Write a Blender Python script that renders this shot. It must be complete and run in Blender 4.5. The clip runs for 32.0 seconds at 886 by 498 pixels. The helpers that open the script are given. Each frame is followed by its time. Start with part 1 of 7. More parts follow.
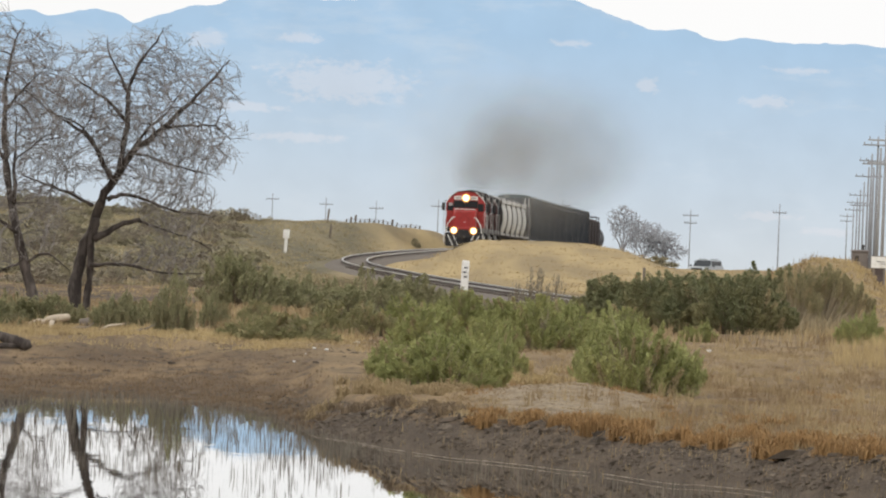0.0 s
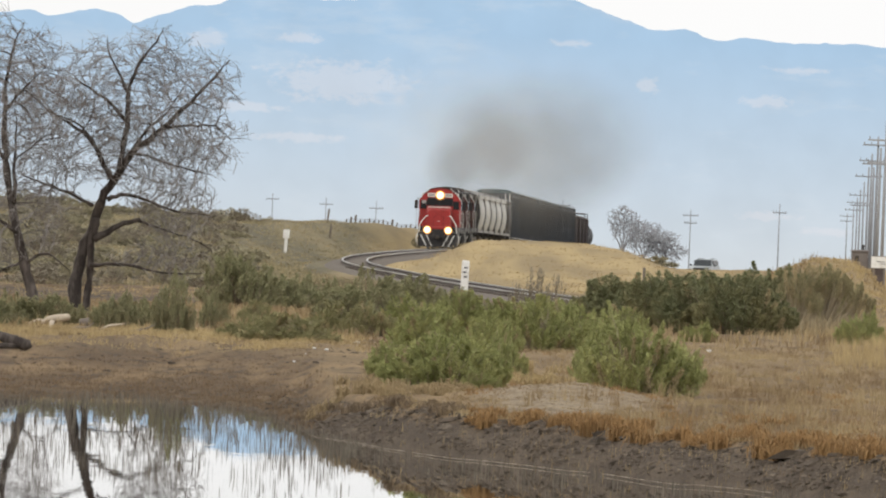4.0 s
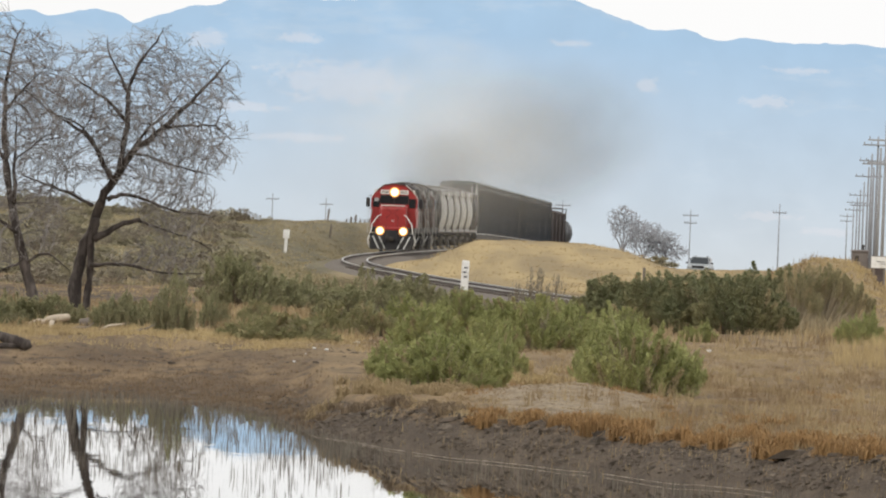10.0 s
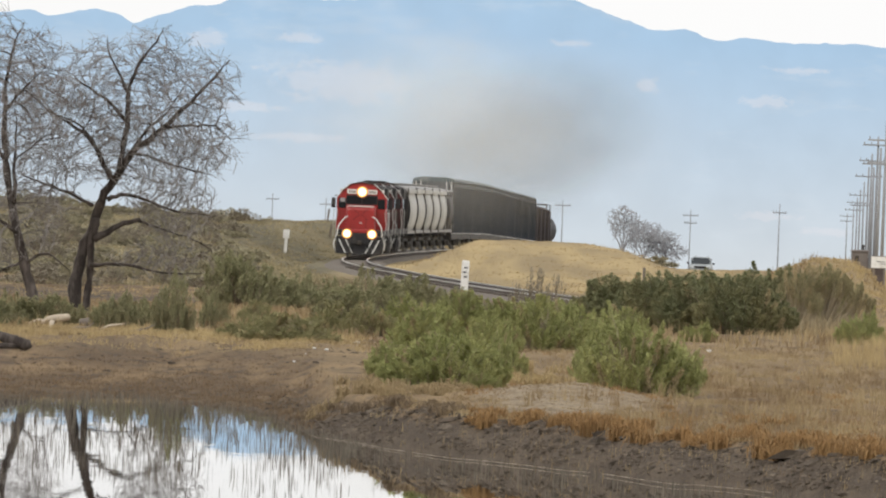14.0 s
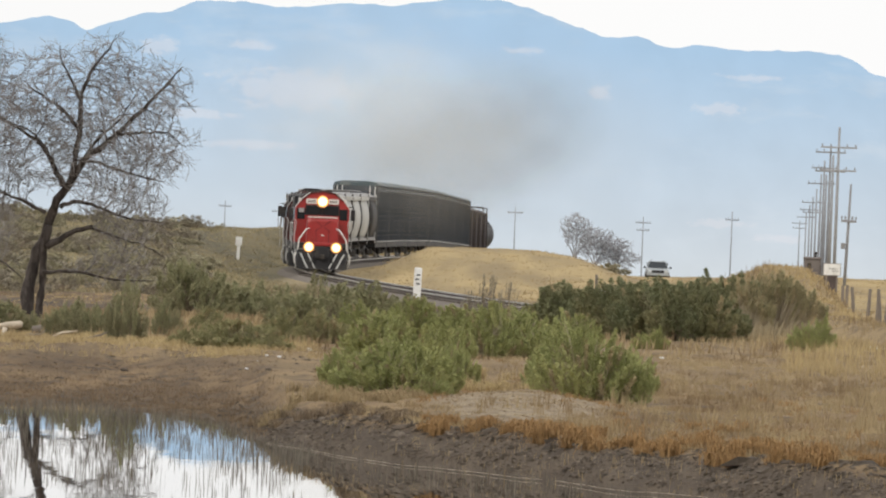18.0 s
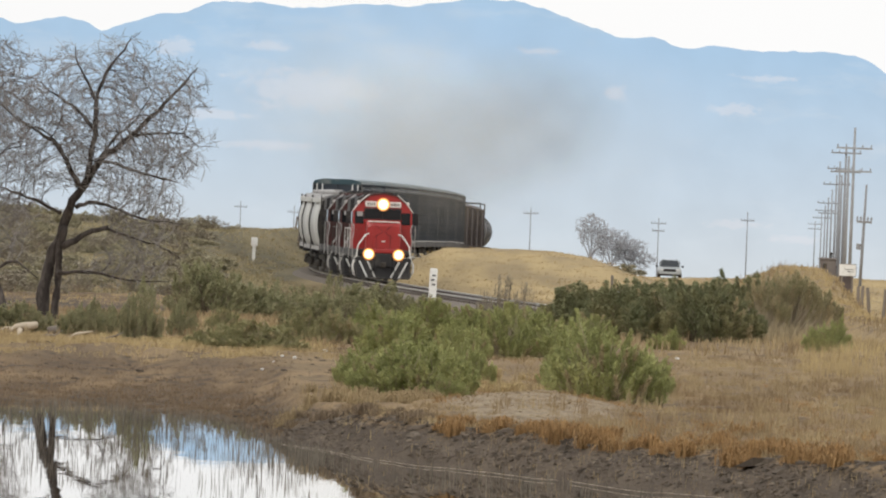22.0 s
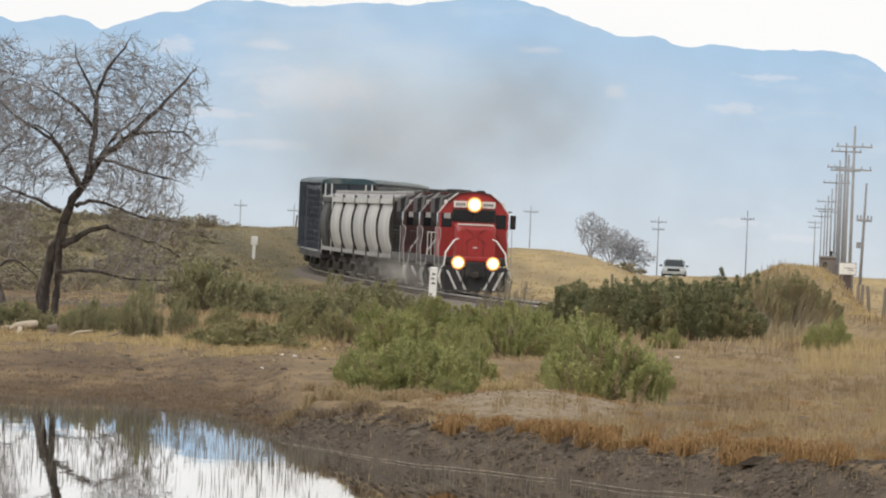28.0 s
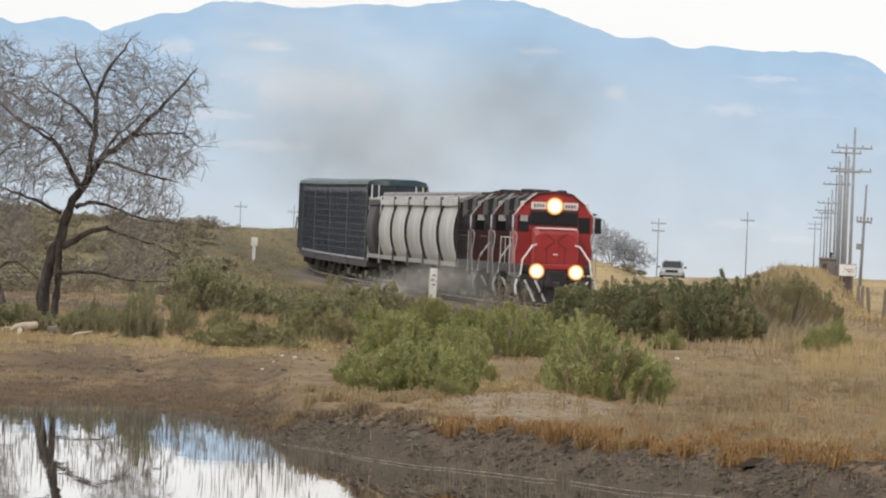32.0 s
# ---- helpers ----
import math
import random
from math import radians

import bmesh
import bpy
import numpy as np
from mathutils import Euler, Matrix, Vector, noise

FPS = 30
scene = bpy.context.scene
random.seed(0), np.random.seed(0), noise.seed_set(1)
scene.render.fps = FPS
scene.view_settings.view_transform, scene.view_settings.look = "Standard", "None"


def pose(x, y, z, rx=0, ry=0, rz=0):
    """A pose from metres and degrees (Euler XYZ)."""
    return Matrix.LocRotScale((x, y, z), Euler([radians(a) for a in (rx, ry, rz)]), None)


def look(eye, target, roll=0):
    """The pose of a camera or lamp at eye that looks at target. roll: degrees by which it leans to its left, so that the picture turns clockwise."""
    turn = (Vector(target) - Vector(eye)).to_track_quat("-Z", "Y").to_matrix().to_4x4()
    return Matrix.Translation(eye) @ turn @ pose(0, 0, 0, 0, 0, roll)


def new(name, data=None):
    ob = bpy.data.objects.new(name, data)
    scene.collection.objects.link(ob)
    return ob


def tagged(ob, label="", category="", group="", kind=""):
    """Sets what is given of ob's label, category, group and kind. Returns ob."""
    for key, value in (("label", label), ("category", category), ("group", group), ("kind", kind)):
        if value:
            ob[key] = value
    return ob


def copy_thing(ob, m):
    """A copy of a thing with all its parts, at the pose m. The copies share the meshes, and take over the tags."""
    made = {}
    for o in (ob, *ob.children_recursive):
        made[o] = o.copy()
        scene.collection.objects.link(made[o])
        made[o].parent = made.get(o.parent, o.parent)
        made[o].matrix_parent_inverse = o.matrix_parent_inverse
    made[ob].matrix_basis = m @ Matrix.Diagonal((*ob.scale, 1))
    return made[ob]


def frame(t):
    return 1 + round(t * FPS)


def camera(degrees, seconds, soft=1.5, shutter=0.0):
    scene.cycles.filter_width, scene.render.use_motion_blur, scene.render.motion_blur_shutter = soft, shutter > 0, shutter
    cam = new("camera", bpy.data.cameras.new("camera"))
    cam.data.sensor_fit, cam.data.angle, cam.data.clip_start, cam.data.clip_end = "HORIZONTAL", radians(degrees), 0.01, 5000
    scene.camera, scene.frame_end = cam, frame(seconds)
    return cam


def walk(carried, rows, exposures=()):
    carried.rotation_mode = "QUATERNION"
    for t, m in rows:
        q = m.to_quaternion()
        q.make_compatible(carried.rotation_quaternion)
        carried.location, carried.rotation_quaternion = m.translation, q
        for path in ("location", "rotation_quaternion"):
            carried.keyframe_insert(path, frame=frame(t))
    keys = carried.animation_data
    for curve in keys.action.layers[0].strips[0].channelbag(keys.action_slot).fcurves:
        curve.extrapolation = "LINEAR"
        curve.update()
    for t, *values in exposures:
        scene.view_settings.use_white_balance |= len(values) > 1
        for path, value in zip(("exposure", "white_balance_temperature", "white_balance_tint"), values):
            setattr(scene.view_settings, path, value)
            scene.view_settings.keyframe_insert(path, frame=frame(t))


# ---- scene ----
# ---------------------------------------------------------------- camera
LENS = 3.4149
cam = camera(LENS, 32.0, soft=2.1)
EYE = (0.0, 0.0, 3.4)
ROLL = 2.3              # the camera leans a little, so that uprights lean to the right in its picture
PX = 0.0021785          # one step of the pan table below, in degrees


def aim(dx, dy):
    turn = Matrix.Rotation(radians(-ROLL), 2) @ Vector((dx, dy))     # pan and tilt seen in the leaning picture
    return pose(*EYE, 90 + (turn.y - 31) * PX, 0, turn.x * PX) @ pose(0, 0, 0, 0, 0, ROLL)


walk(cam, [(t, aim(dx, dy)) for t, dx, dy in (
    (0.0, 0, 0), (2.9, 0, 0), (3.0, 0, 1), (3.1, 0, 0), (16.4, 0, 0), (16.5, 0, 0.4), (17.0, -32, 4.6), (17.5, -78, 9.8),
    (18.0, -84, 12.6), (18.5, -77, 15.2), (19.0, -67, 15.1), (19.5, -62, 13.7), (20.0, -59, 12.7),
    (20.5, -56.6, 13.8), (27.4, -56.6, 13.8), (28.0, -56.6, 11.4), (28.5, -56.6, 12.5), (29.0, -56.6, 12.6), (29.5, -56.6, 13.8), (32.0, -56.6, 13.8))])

# ---------------------------------------------------------------- light
SUN_EL, SUN_AZ = 38.0, 205.0     # azimuth clockwise from +y: behind the camera, a little to its left
world = bpy.data.worlds.new("sky_world")
scene.world = world
world.use_nodes = True
wn = world.node_tree
sky = wn.nodes.new("ShaderNodeTexSky")
sky.sky_type = "NISHITA"
sky.sun_disc = False
sky.sun_elevation = radians(SUN_EL)
sky.sun_rotation = radians(SUN_AZ)
sky.dust_density = 3.0
sky.air_density = 1.0
# a bright veil of high cloud, uneven over the whole dome, lies before the blue sky
_co = wn.nodes.new("ShaderNodeTexCoord")
_cl = wn.nodes.new("ShaderNodeTexNoise")
_cl.inputs["Scale"].default_value = 2.2
_cl.inputs["Detail"].default_value = 5
wn.links.new(_co.outputs["Generated"], _cl.inputs["Vector"])
_cr = wn.nodes.new("ShaderNodeMapRange")
_cr.inputs["From Min"].default_value, _cr.inputs["From Max"].default_value = 0.3, 0.62
_cr.inputs["To Min"].default_value, _cr.inputs["To Max"].default_value = 0.78, 1.0
wn.links.new(_cl.outputs["Fac"], _cr.inputs["Value"])
_mx = wn.nodes.new("ShaderNodeMix")
_mx.data_type = "RGBA"
_mx.inputs[7].default_value = (11.0, 10.95, 10.9, 1)
wn.links.new(_cr.outputs["Result"], _mx.inputs[0])
wn.links.new(sky.outputs["Color"], _mx.inputs[6])
wn.nodes["Background"].inputs["Strength"].default_value = 0.1
wn.links.new(_mx.outputs[2], wn.nodes["Background"].inputs["Color"])
sun_data = bpy.data.lights.new("sun", "SUN")
sun_data.energy = 0.9
sun_data.angle = radians(12)
sun_data.color = (1.0, 0.95, 0.87)
sun = new("sun", sun_data)
_a, _e = radians(SUN_AZ), radians(SUN_EL)
SUN_DIR = Vector((math.sin(_a) * math.cos(_e), math.cos(_a) * math.cos(_e), math.sin(_e)))
sun.matrix_world = look(SUN_DIR * 60, (0, 0, 0))
scene.view_settings.exposure = 0.0


# ---------------------------------------------------------------- geometry helpers
class Geo:
    """A growing list of vertices and faces for one mesh."""

    def __init__(self):
        self.v, self.f = [], []

    def add(self, vs, fs):
        n = len(self.v)
        self.v.extend(tuple(p) for p in vs)
        self.f.extend(tuple(i + n for i in q) for q in fs)
        return self

    def box(self, c, s, bevel=0.0, rz=0.0, rx=0.0):
        hx, hy, hz = (k / 2 for k in s)
        b = min(bevel, hx * .9, hy * .9, hz * .9)
        m = pose(*c, rx, 0, rz)
        if b <= 0:
            vs = [m @ Vector((x, y, z)) for x in (-hx, hx) for y in (-hy, hy) for z in (-hz, hz)]
            return self.add(vs, [(0, 1, 3, 2), (4, 6, 7, 5), (0, 4, 5, 1), (2, 3, 7, 6), (0, 2, 6, 4), (1, 5, 7, 3)])
        ring = [(-hx + b, -hy), (hx - b, -hy), (hx, -hy + b), (hx, hy - b), (hx - b, hy), (-hx + b, hy), (-hx, hy - b), (-hx, -hy + b)]
        k = 1 - b / max(hx, hy)
        vs = []
        for z, q in ((-hz, k), (-hz + b, 1), (hz - b, 1), (hz, k)):
            vs += [m @ Vector((x * q, y * q, z)) for x, y in ring]
        fs = [tuple(range(7, -1, -1)), tuple(range(24, 32))]
        for r in range(3):
            fs += [(r * 8 + i, r * 8 + (i + 1) % 8, r * 8 + 8 + (i + 1) % 8, r * 8 + 8 + i) for i in range(8)]
        return self.add(vs, fs)

    def tube(self, pts, radii, n=6, cap=True):
        pts = [Vector(p) for p in pts]
        if not hasattr(radii, "__len__"):
            radii = [radii] * len(pts)
        vs, fs = [], []
        side = None
        for i, p in enumerate(pts):
            d = pts[min(i + 1, len(pts) - 1)] - pts[max(i - 1, 0)]
            d.normalize()
            if side is None:
                side = d.orthogonal().normalized()
            else:
                side = (side - d * side.dot(d)).normalized()
            up = d.cross(side)
            for k in range(n):
                a = 2 * math.pi * k / n
                vs.append(p + (side * math.cos(a) + up * math.sin(a)) * radii[i])
        for i in range(len(pts) - 1):
            fs += [(i * n + k, i * n + (k + 1) % n, i * n + n + (k + 1) % n, i * n + n + k) for k in range(n)]
        if cap:
            fs += [tuple(range(n - 1, -1, -1)), tuple(range(len(vs) - n, len(vs)))]
        return self.add(vs, fs)

    def loft(self, profile, y0, y1, close=True):
        """A profile of (x, z) pulled from y0 to y1."""
        n = len(profile)
        vs = [(x, y0, z) for x, z in profile] + [(x, y1, z) for x, z in profile]
        fs = [(i, (i + 1) % n, n + (i + 1) % n, n + i) for i in range(n)]
        if close:
            fs += [tuple(range(n - 1, -1, -1)), tuple(range(n, 2 * n))]
        return self.add(vs, fs)

    def sections(self, rows):
        """Rings of (x, y, z) of equal count, skinned and closed."""
        n = len(rows[0])
        vs = [p for r in rows for p in r]
        fs = []
        for j in range(len(rows) - 1):
            fs += [(j * n + i, j * n + (i + 1) % n, j * n + n + (i + 1) % n, j * n + n + i) for i in range(n)]
        fs += [tuple(range(n - 1, -1, -1)), tuple(range((len(rows) - 1) * n, len(rows) * n))]
        return self.add(vs, fs)

    def ball(self, c, r, n=8, squash=1.0):
        vs, fs = [], []
        m = n // 2 + 1
        for j in range(m):
            a = math.pi * j / (m - 1)
            for i in range(n):
                b = 2 * math.pi * i / n
                vs.append((c[0] + r * math.sin(a) * math.cos(b), c[1] + r * math.sin(a) * math.sin(b), c[2] + r * squash * math.cos(a)))
        for j in range(m - 1):
            fs += [(j * n + i, j * n + n + i, j * n + n + (i + 1) % n, j * n + (i + 1) % n) for i in range(n)]
        return self.add(vs, fs)

    def mesh(self, name, smooth=False):
        me = bpy.data.meshes.new(name)
        me.from_pydata(self.v, [], self.f)
        me.validate()
        bm = bmesh.new()
        bm.from_mesh(me)
        bmesh.ops.recalc_face_normals(bm, faces=bm.faces)
        bm.to_mesh(me)
        bm.free()
        if smooth:
            me.polygons.foreach_set("use_smooth", [True] * len(me.polygons))
        me.update()
        return me


def raw_mesh(name, v, f, smooth=False):
    """A big mesh straight from arrays, with no repair pass."""
    me = bpy.data.meshes.new(name)
    me.from_pydata(v, [], f)
    if smooth:
        me.polygons.foreach_set("use_smooth", [True] * len(me.polygons))
    me.update()
    return me


def part(name, geo, material, parent=None, label="", smooth=False):
    me = geo if isinstance(geo, bpy.types.Mesh) else geo.mesh(name, smooth)
    if not me.materials:
        me.materials.append(material)
    ob = new(name, me)
    if parent is not None:
        ob.parent = parent
    if label:
        ob["label"] = label
    return ob


def thing(name, m, label, category, group="", kind=""):
    ob = new(name)
    ob.empty_display_size = 0.3
    ob.matrix_basis = m
    return tagged(ob, label, category, group, kind)


# ---------------------------------------------------------------- materials
def material(name, base, rough=0.8, metal=0.0, vary=0.25, scale=4.0, fine=40.0, bump=0.2, second=None, spec=0.3, per_object=0.0, second_at=0.55, coords="Object", stretch=(1, 1, 1), island=0.0, leaf=0.0):
    """A worn surface: base colour broken up by a coarse and a fine noise, a second colour in patches, and bump."""
    mt = bpy.data.materials.new(name)
    mt.use_nodes = True
    nt = mt.node_tree
    n, l = nt.nodes, nt.links
    b = n["Principled BSDF"]
    b.inputs["Roughness"].default_value = rough
    b.inputs["Metallic"].default_value = metal
    b.inputs["Specular IOR Level"].default_value = spec
    tc = n.new("ShaderNodeTexCoord")
    mp = n.new("ShaderNodeMapping")
    mp.inputs["Scale"].default_value = stretch
    l.new(tc.outputs[coords], mp.inputs["Vector"])

    def tex(s, detail):
        t = n.new("ShaderNodeTexNoise")
        t.inputs["Scale"].default_value = s
        t.inputs["Detail"].default_value = detail
        l.new(mp.outputs["Vector"], t.inputs["Vector"])
        return t

    coarse, grain = tex(scale, 5), tex(fine, 3)
    mix = n.new("ShaderNodeMix")
    mix.data_type = "RGBA"
    other = second or tuple(c * (1 - vary) for c in base)
    mix.inputs[6].default_value = (*base, 1)
    mix.inputs[7].default_value = (*other, 1)
    ramp = n.new("ShaderNodeMapRange")
    ramp.inputs["From Min"].default_value = second_at - 0.12
    ramp.inputs["From Max"].default_value = second_at + 0.12
    l.new(coarse.outputs["Fac"], ramp.inputs["Value"])
    l.new(ramp.outputs["Result"], mix.inputs[0])
    hsv = n.new("ShaderNodeHueSaturation")
    l.new(mix.outputs[2], hsv.inputs["Color"])
    val = n.new("ShaderNodeMapRange")
    val.inputs["To Min"].default_value = 1 - vary
    val.inputs["To Max"].default_value = 1 + vary
    l.new(grain.outputs["Fac"], val.inputs["Value"])
    last = val.outputs["Result"]
    if per_object or island:
        src = n.new("ShaderNodeNewGeometry").outputs["Random Per Island"] if island else n.new("ShaderNodeObjectInfo").outputs["Random"]
        k = n.new("ShaderNodeMapRange")
        a = island or per_object
        k.inputs["To Min"].default_value = 1 - a
        k.inputs["To Max"].default_value = 1 + a
        l.new(src, k.inputs["Value"])
        mu = n.new("ShaderNodeMath")
        mu.operation = "MULTIPLY"
        l.new(last, mu.inputs[0])
        l.new(k.outputs["Result"], mu.inputs[1])
        last = mu.outputs["Value"]
    l.new(last, hsv.inputs["Value"])
    l.new(hsv.outputs["Color"], b.inputs["Base Color"])
    if leaf:
        tl, ms = n.new("ShaderNodeBsdfTranslucent"), n.new("ShaderNodeMixShader")
        l.new(hsv.outputs["Color"], tl.inputs["Color"])
        ms.inputs["Fac"].default_value = leaf
        l.new(b.outputs[0], ms.inputs[1])
        l.new(tl.outputs[0], ms.inputs[2])
        l.new(ms.outputs[0], n["Material Output"].inputs["Surface"])
    if bump:
        bp = n.new("ShaderNodeBump")
        bp.inputs["Strength"].default_value = bump
        bp.inputs["Distance"].default_value = 0.02
        l.new(grain.outputs["Fac"], bp.inputs["Height"])
        l.new(bp.outputs["Normal"], b.inputs["Normal"])
    return mt


def backdrop_material(name, low, high, pale, z0, z1, slopes):
    """Far land that glows, the haze painted into its two tones by height, with bare pale slopes and low pale streaks
    (place, height, half sizes).
    """
    mt = bpy.data.materials.new(name)
    mt.use_nodes = True
    nt = mt.node_tree
    n, l = nt.nodes, nt.links
    n.remove(n["Principled BSDF"])
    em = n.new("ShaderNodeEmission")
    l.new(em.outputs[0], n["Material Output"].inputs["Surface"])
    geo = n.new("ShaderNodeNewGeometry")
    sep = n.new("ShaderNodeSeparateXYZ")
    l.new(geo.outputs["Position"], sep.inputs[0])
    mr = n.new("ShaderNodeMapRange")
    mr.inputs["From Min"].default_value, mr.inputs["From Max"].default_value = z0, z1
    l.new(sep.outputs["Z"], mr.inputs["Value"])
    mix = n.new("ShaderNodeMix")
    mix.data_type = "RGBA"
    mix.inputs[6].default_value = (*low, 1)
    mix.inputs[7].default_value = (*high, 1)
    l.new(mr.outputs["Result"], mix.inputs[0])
    mp = n.new("ShaderNodeMapping")
    mp.inputs["Scale"].default_value = (0.03, 0.003, 0.1)
    l.new(geo.outputs["Position"], mp.inputs["Vector"])
    t = n.new("ShaderNodeTexNoise")
    t.inputs["Scale"].default_value = 1.0
    t.inputs["Detail"].default_value = 9
    t.inputs["Roughness"].default_value = 0.62
    l.new(mp.outputs["Vector"], t.inputs["Vector"])
    r2 = n.new("ShaderNodeMapRange")
    r2.inputs["From Min"].default_value, r2.inputs["From Max"].default_value = 0.54, 1.1
    l.new(t.outputs["Fac"], r2.inputs["Value"])
    m2 = n.new("ShaderNodeMix")
    m2.data_type = "RGBA"
    l.new(r2.outputs["Result"], m2.inputs[0])
    l.new(mix.outputs[2], m2.inputs[6])
    m2.inputs[7].default_value = (*pale, 1)
    rough = n.new("ShaderNodeMapping")
    rough.inputs["Scale"].default_value = (0.22, 0.004, 0.42)
    l.new(geo.outputs["Position"], rough.inputs["Vector"])
    t4 = n.new("ShaderNodeTexNoise")
    t4.inputs["Scale"].default_value = 1.0
    t4.inputs["Detail"].default_value = 6
    t4.inputs["Roughness"].default_value = 0.65
    l.new(rough.outputs["Vector"], t4.inputs["Vector"])
    reach = None
    for px, pz, hx, hz in slopes:
        pm = n.new("ShaderNodeMapping")
        pm.inputs["Location"].default_value = (-px / hx, 0, -pz / hz)
        pm.inputs["Scale"].default_value = (1 / hx, 0, 1 / hz)
        l.new(geo.outputs["Position"], pm.inputs["Vector"])
        ln = n.new("ShaderNodeVectorMath")
        ln.operation = "LENGTH"
        l.new(pm.outputs["Vector"], ln.inputs[0])
        if reach is not None:
            mn = n.new("ShaderNodeMath")
            mn.operation = "MINIMUM"
            l.new(reach, mn.inputs[0])
            l.new(ln.outputs["Value"], mn.inputs[1])
            reach = mn.outputs["Value"]
        else:
            reach = ln.outputs["Value"]
    ad = n.new("ShaderNodeMath")
    ad.operation = "MULTIPLY_ADD"
    l.new(t4.outputs["Fac"], ad.inputs[0])
    ad.inputs[1].default_value = -2.6
    l.new(reach, ad.inputs[2])
    r5 = n.new("ShaderNodeMapRange")
    r5.inputs["From Min"].default_value, r5.inputs["From Max"].default_value = -0.3, -0.8
    r5.inputs["To Max"].default_value = 0.42
    l.new(ad.outputs["Value"], r5.inputs["Value"])
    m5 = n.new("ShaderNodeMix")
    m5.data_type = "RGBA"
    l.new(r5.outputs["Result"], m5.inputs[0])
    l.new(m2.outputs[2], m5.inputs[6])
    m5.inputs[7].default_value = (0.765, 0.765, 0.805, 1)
    mp3 = n.new("ShaderNodeMapping")
    mp3.inputs["Scale"].default_value = (0.07, 0.006, 0.07)
    l.new(geo.outputs["Position"], mp3.inputs["Vector"])
    t3 = n.new("ShaderNodeTexNoise")
    t3.inputs["Detail"].default_value = 7
    t3.inputs["Scale"].default_value = 1.0
    l.new(mp3.outputs["Vector"], t3.inputs["Vector"])
    r3 = n.new("ShaderNodeMapRange")
    r3.inputs["From Min"].default_value, r3.inputs["From Max"].default_value = 0.3, 0.7
    r3.inputs["To Min"].default_value, r3.inputs["To Max"].default_value = 0.965, 1.025
    l.new(t3.outputs["Fac"], r3.inputs["Value"])
    hv = n.new("ShaderNodeHueSaturation")
    l.new(r3.outputs["Result"], hv.inputs["Value"])
    l.new(m5.outputs[2], hv.inputs["Color"])
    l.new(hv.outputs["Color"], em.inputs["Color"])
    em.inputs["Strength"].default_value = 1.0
    return mt


M_RED = material("red_paint", (0.33, 0.022, 0.02), rough=0.42, vary=0.14, scale=1.2, fine=14, bump=0.03, second=(0.27, 0.022, 0.018), second_at=0.6, spec=0.45)
M_BLACK = material("black_grimy_paint", (0.022, 0.021, 0.022), rough=0.6, vary=0.4, scale=1.4, fine=20, bump=0.08, second=(0.06, 0.052, 0.046), second_at=0.6)
M_WHITE_TRIM = material("white_trim_paint", (0.72, 0.7, 0.66), rough=0.5, vary=0.1, scale=3, fine=30, bump=0.02)
M_GLASS = material("dark_cab_glass", (0.012, 0.013, 0.015), rough=0.08, vary=0.1, bump=0.0, spec=0.25)
M_HOPPER = material("dusty_white_hopper_paint", (0.53, 0.53, 0.51), rough=0.55, vary=0.12, scale=0.8, fine=10, bump=0.04, second=(0.4, 0.395, 0.375), second_at=0.58, stretch=(1, 1, 0.3), per_object=0.07)
M_HOPPER_DARK = material("grey_hopper_roof_steel", (0.33, 0.32, 0.31), rough=0.6, vary=0.2, scale=1.5, fine=20, bump=0.06)
M_RACK = material("dark_blue_grey_rack_steel", (0.024, 0.032, 0.043), spec=0.35, rough=0.5, vary=0.3, scale=0.9, fine=12, bump=0.05, second=(0.038, 0.047, 0.06), second_at=0.57, per_object=0.15)
M_RACK_ROOF = material("teal_rack_roof_steel", (0.035, 0.07, 0.085), rough=0.5, vary=0.25, scale=0.8, fine=10, bump=0.04, second=(0.2, 0.21, 0.2), second_at=0.62, per_object=0.1)
M_SLOT = material("pale_slot_edges", (0.3, 0.325, 0.35), rough=0.6, vary=0.25, bump=0.03)
M_RACK_LINE = material("pale_sill_paint", (0.72, 0.72, 0.7), rough=0.6, vary=0.25, scale=2, fine=20, bump=0.03)
M_BOXCAR = material("rust_red_boxcar_paint", (0.042, 0.033, 0.033), rough=0.65, vary=0.2, scale=0.9, fine=14, bump=0.06, second=(0.05, 0.034, 0.032))
M_TANK = material("grey_black_tank_paint", (0.075, 0.078, 0.082), rough=0.45, vary=0.25, scale=0.8, fine=12, bump=0.03, second=(0.1, 0.098, 0.095), second_at=0.6)
M_STEEL = material("worn_running_gear_steel", (0.06, 0.052, 0.045), rough=0.7, metal=0.3, vary=0.35, scale=3, fine=25, bump=0.15)
M_WHEEL = material("polished_wheel_steel", (0.3, 0.29, 0.28), rough=0.4, metal=0.8, vary=0.2, scale=3, fine=20, bump=0.05)
M_RAIL = material("rail_steel", (0.55, 0.53, 0.51), rough=0.3, metal=0.9, vary=0.2, scale=0.3, fine=6, bump=0.02)
M_RUST = material("rusty_rail_web", (0.1, 0.08, 0.066), rough=0.85, vary=0.3, scale=0.5, fine=8, bump=0.1)
M_TIE = material("weathered_wood_sleeper", (0.12, 0.1, 0.085), rough=0.9, vary=0.3, scale=5, fine=30, bump=0.3, per_object=0.2)
M_BALLAST = material("grey_crushed_ballast", (0.165, 0.138, 0.112), rough=0.95, vary=0.4, scale=0.8, fine=14, bump=0.8, second=(0.14, 0.12, 0.1))
M_POLE = material("weathered_grey_wood_pole", (0.2, 0.17, 0.145), rough=0.9, vary=0.25, scale=2, fine=20, bump=0.2, stretch=(1, 1, 0.15), per_object=0.12)
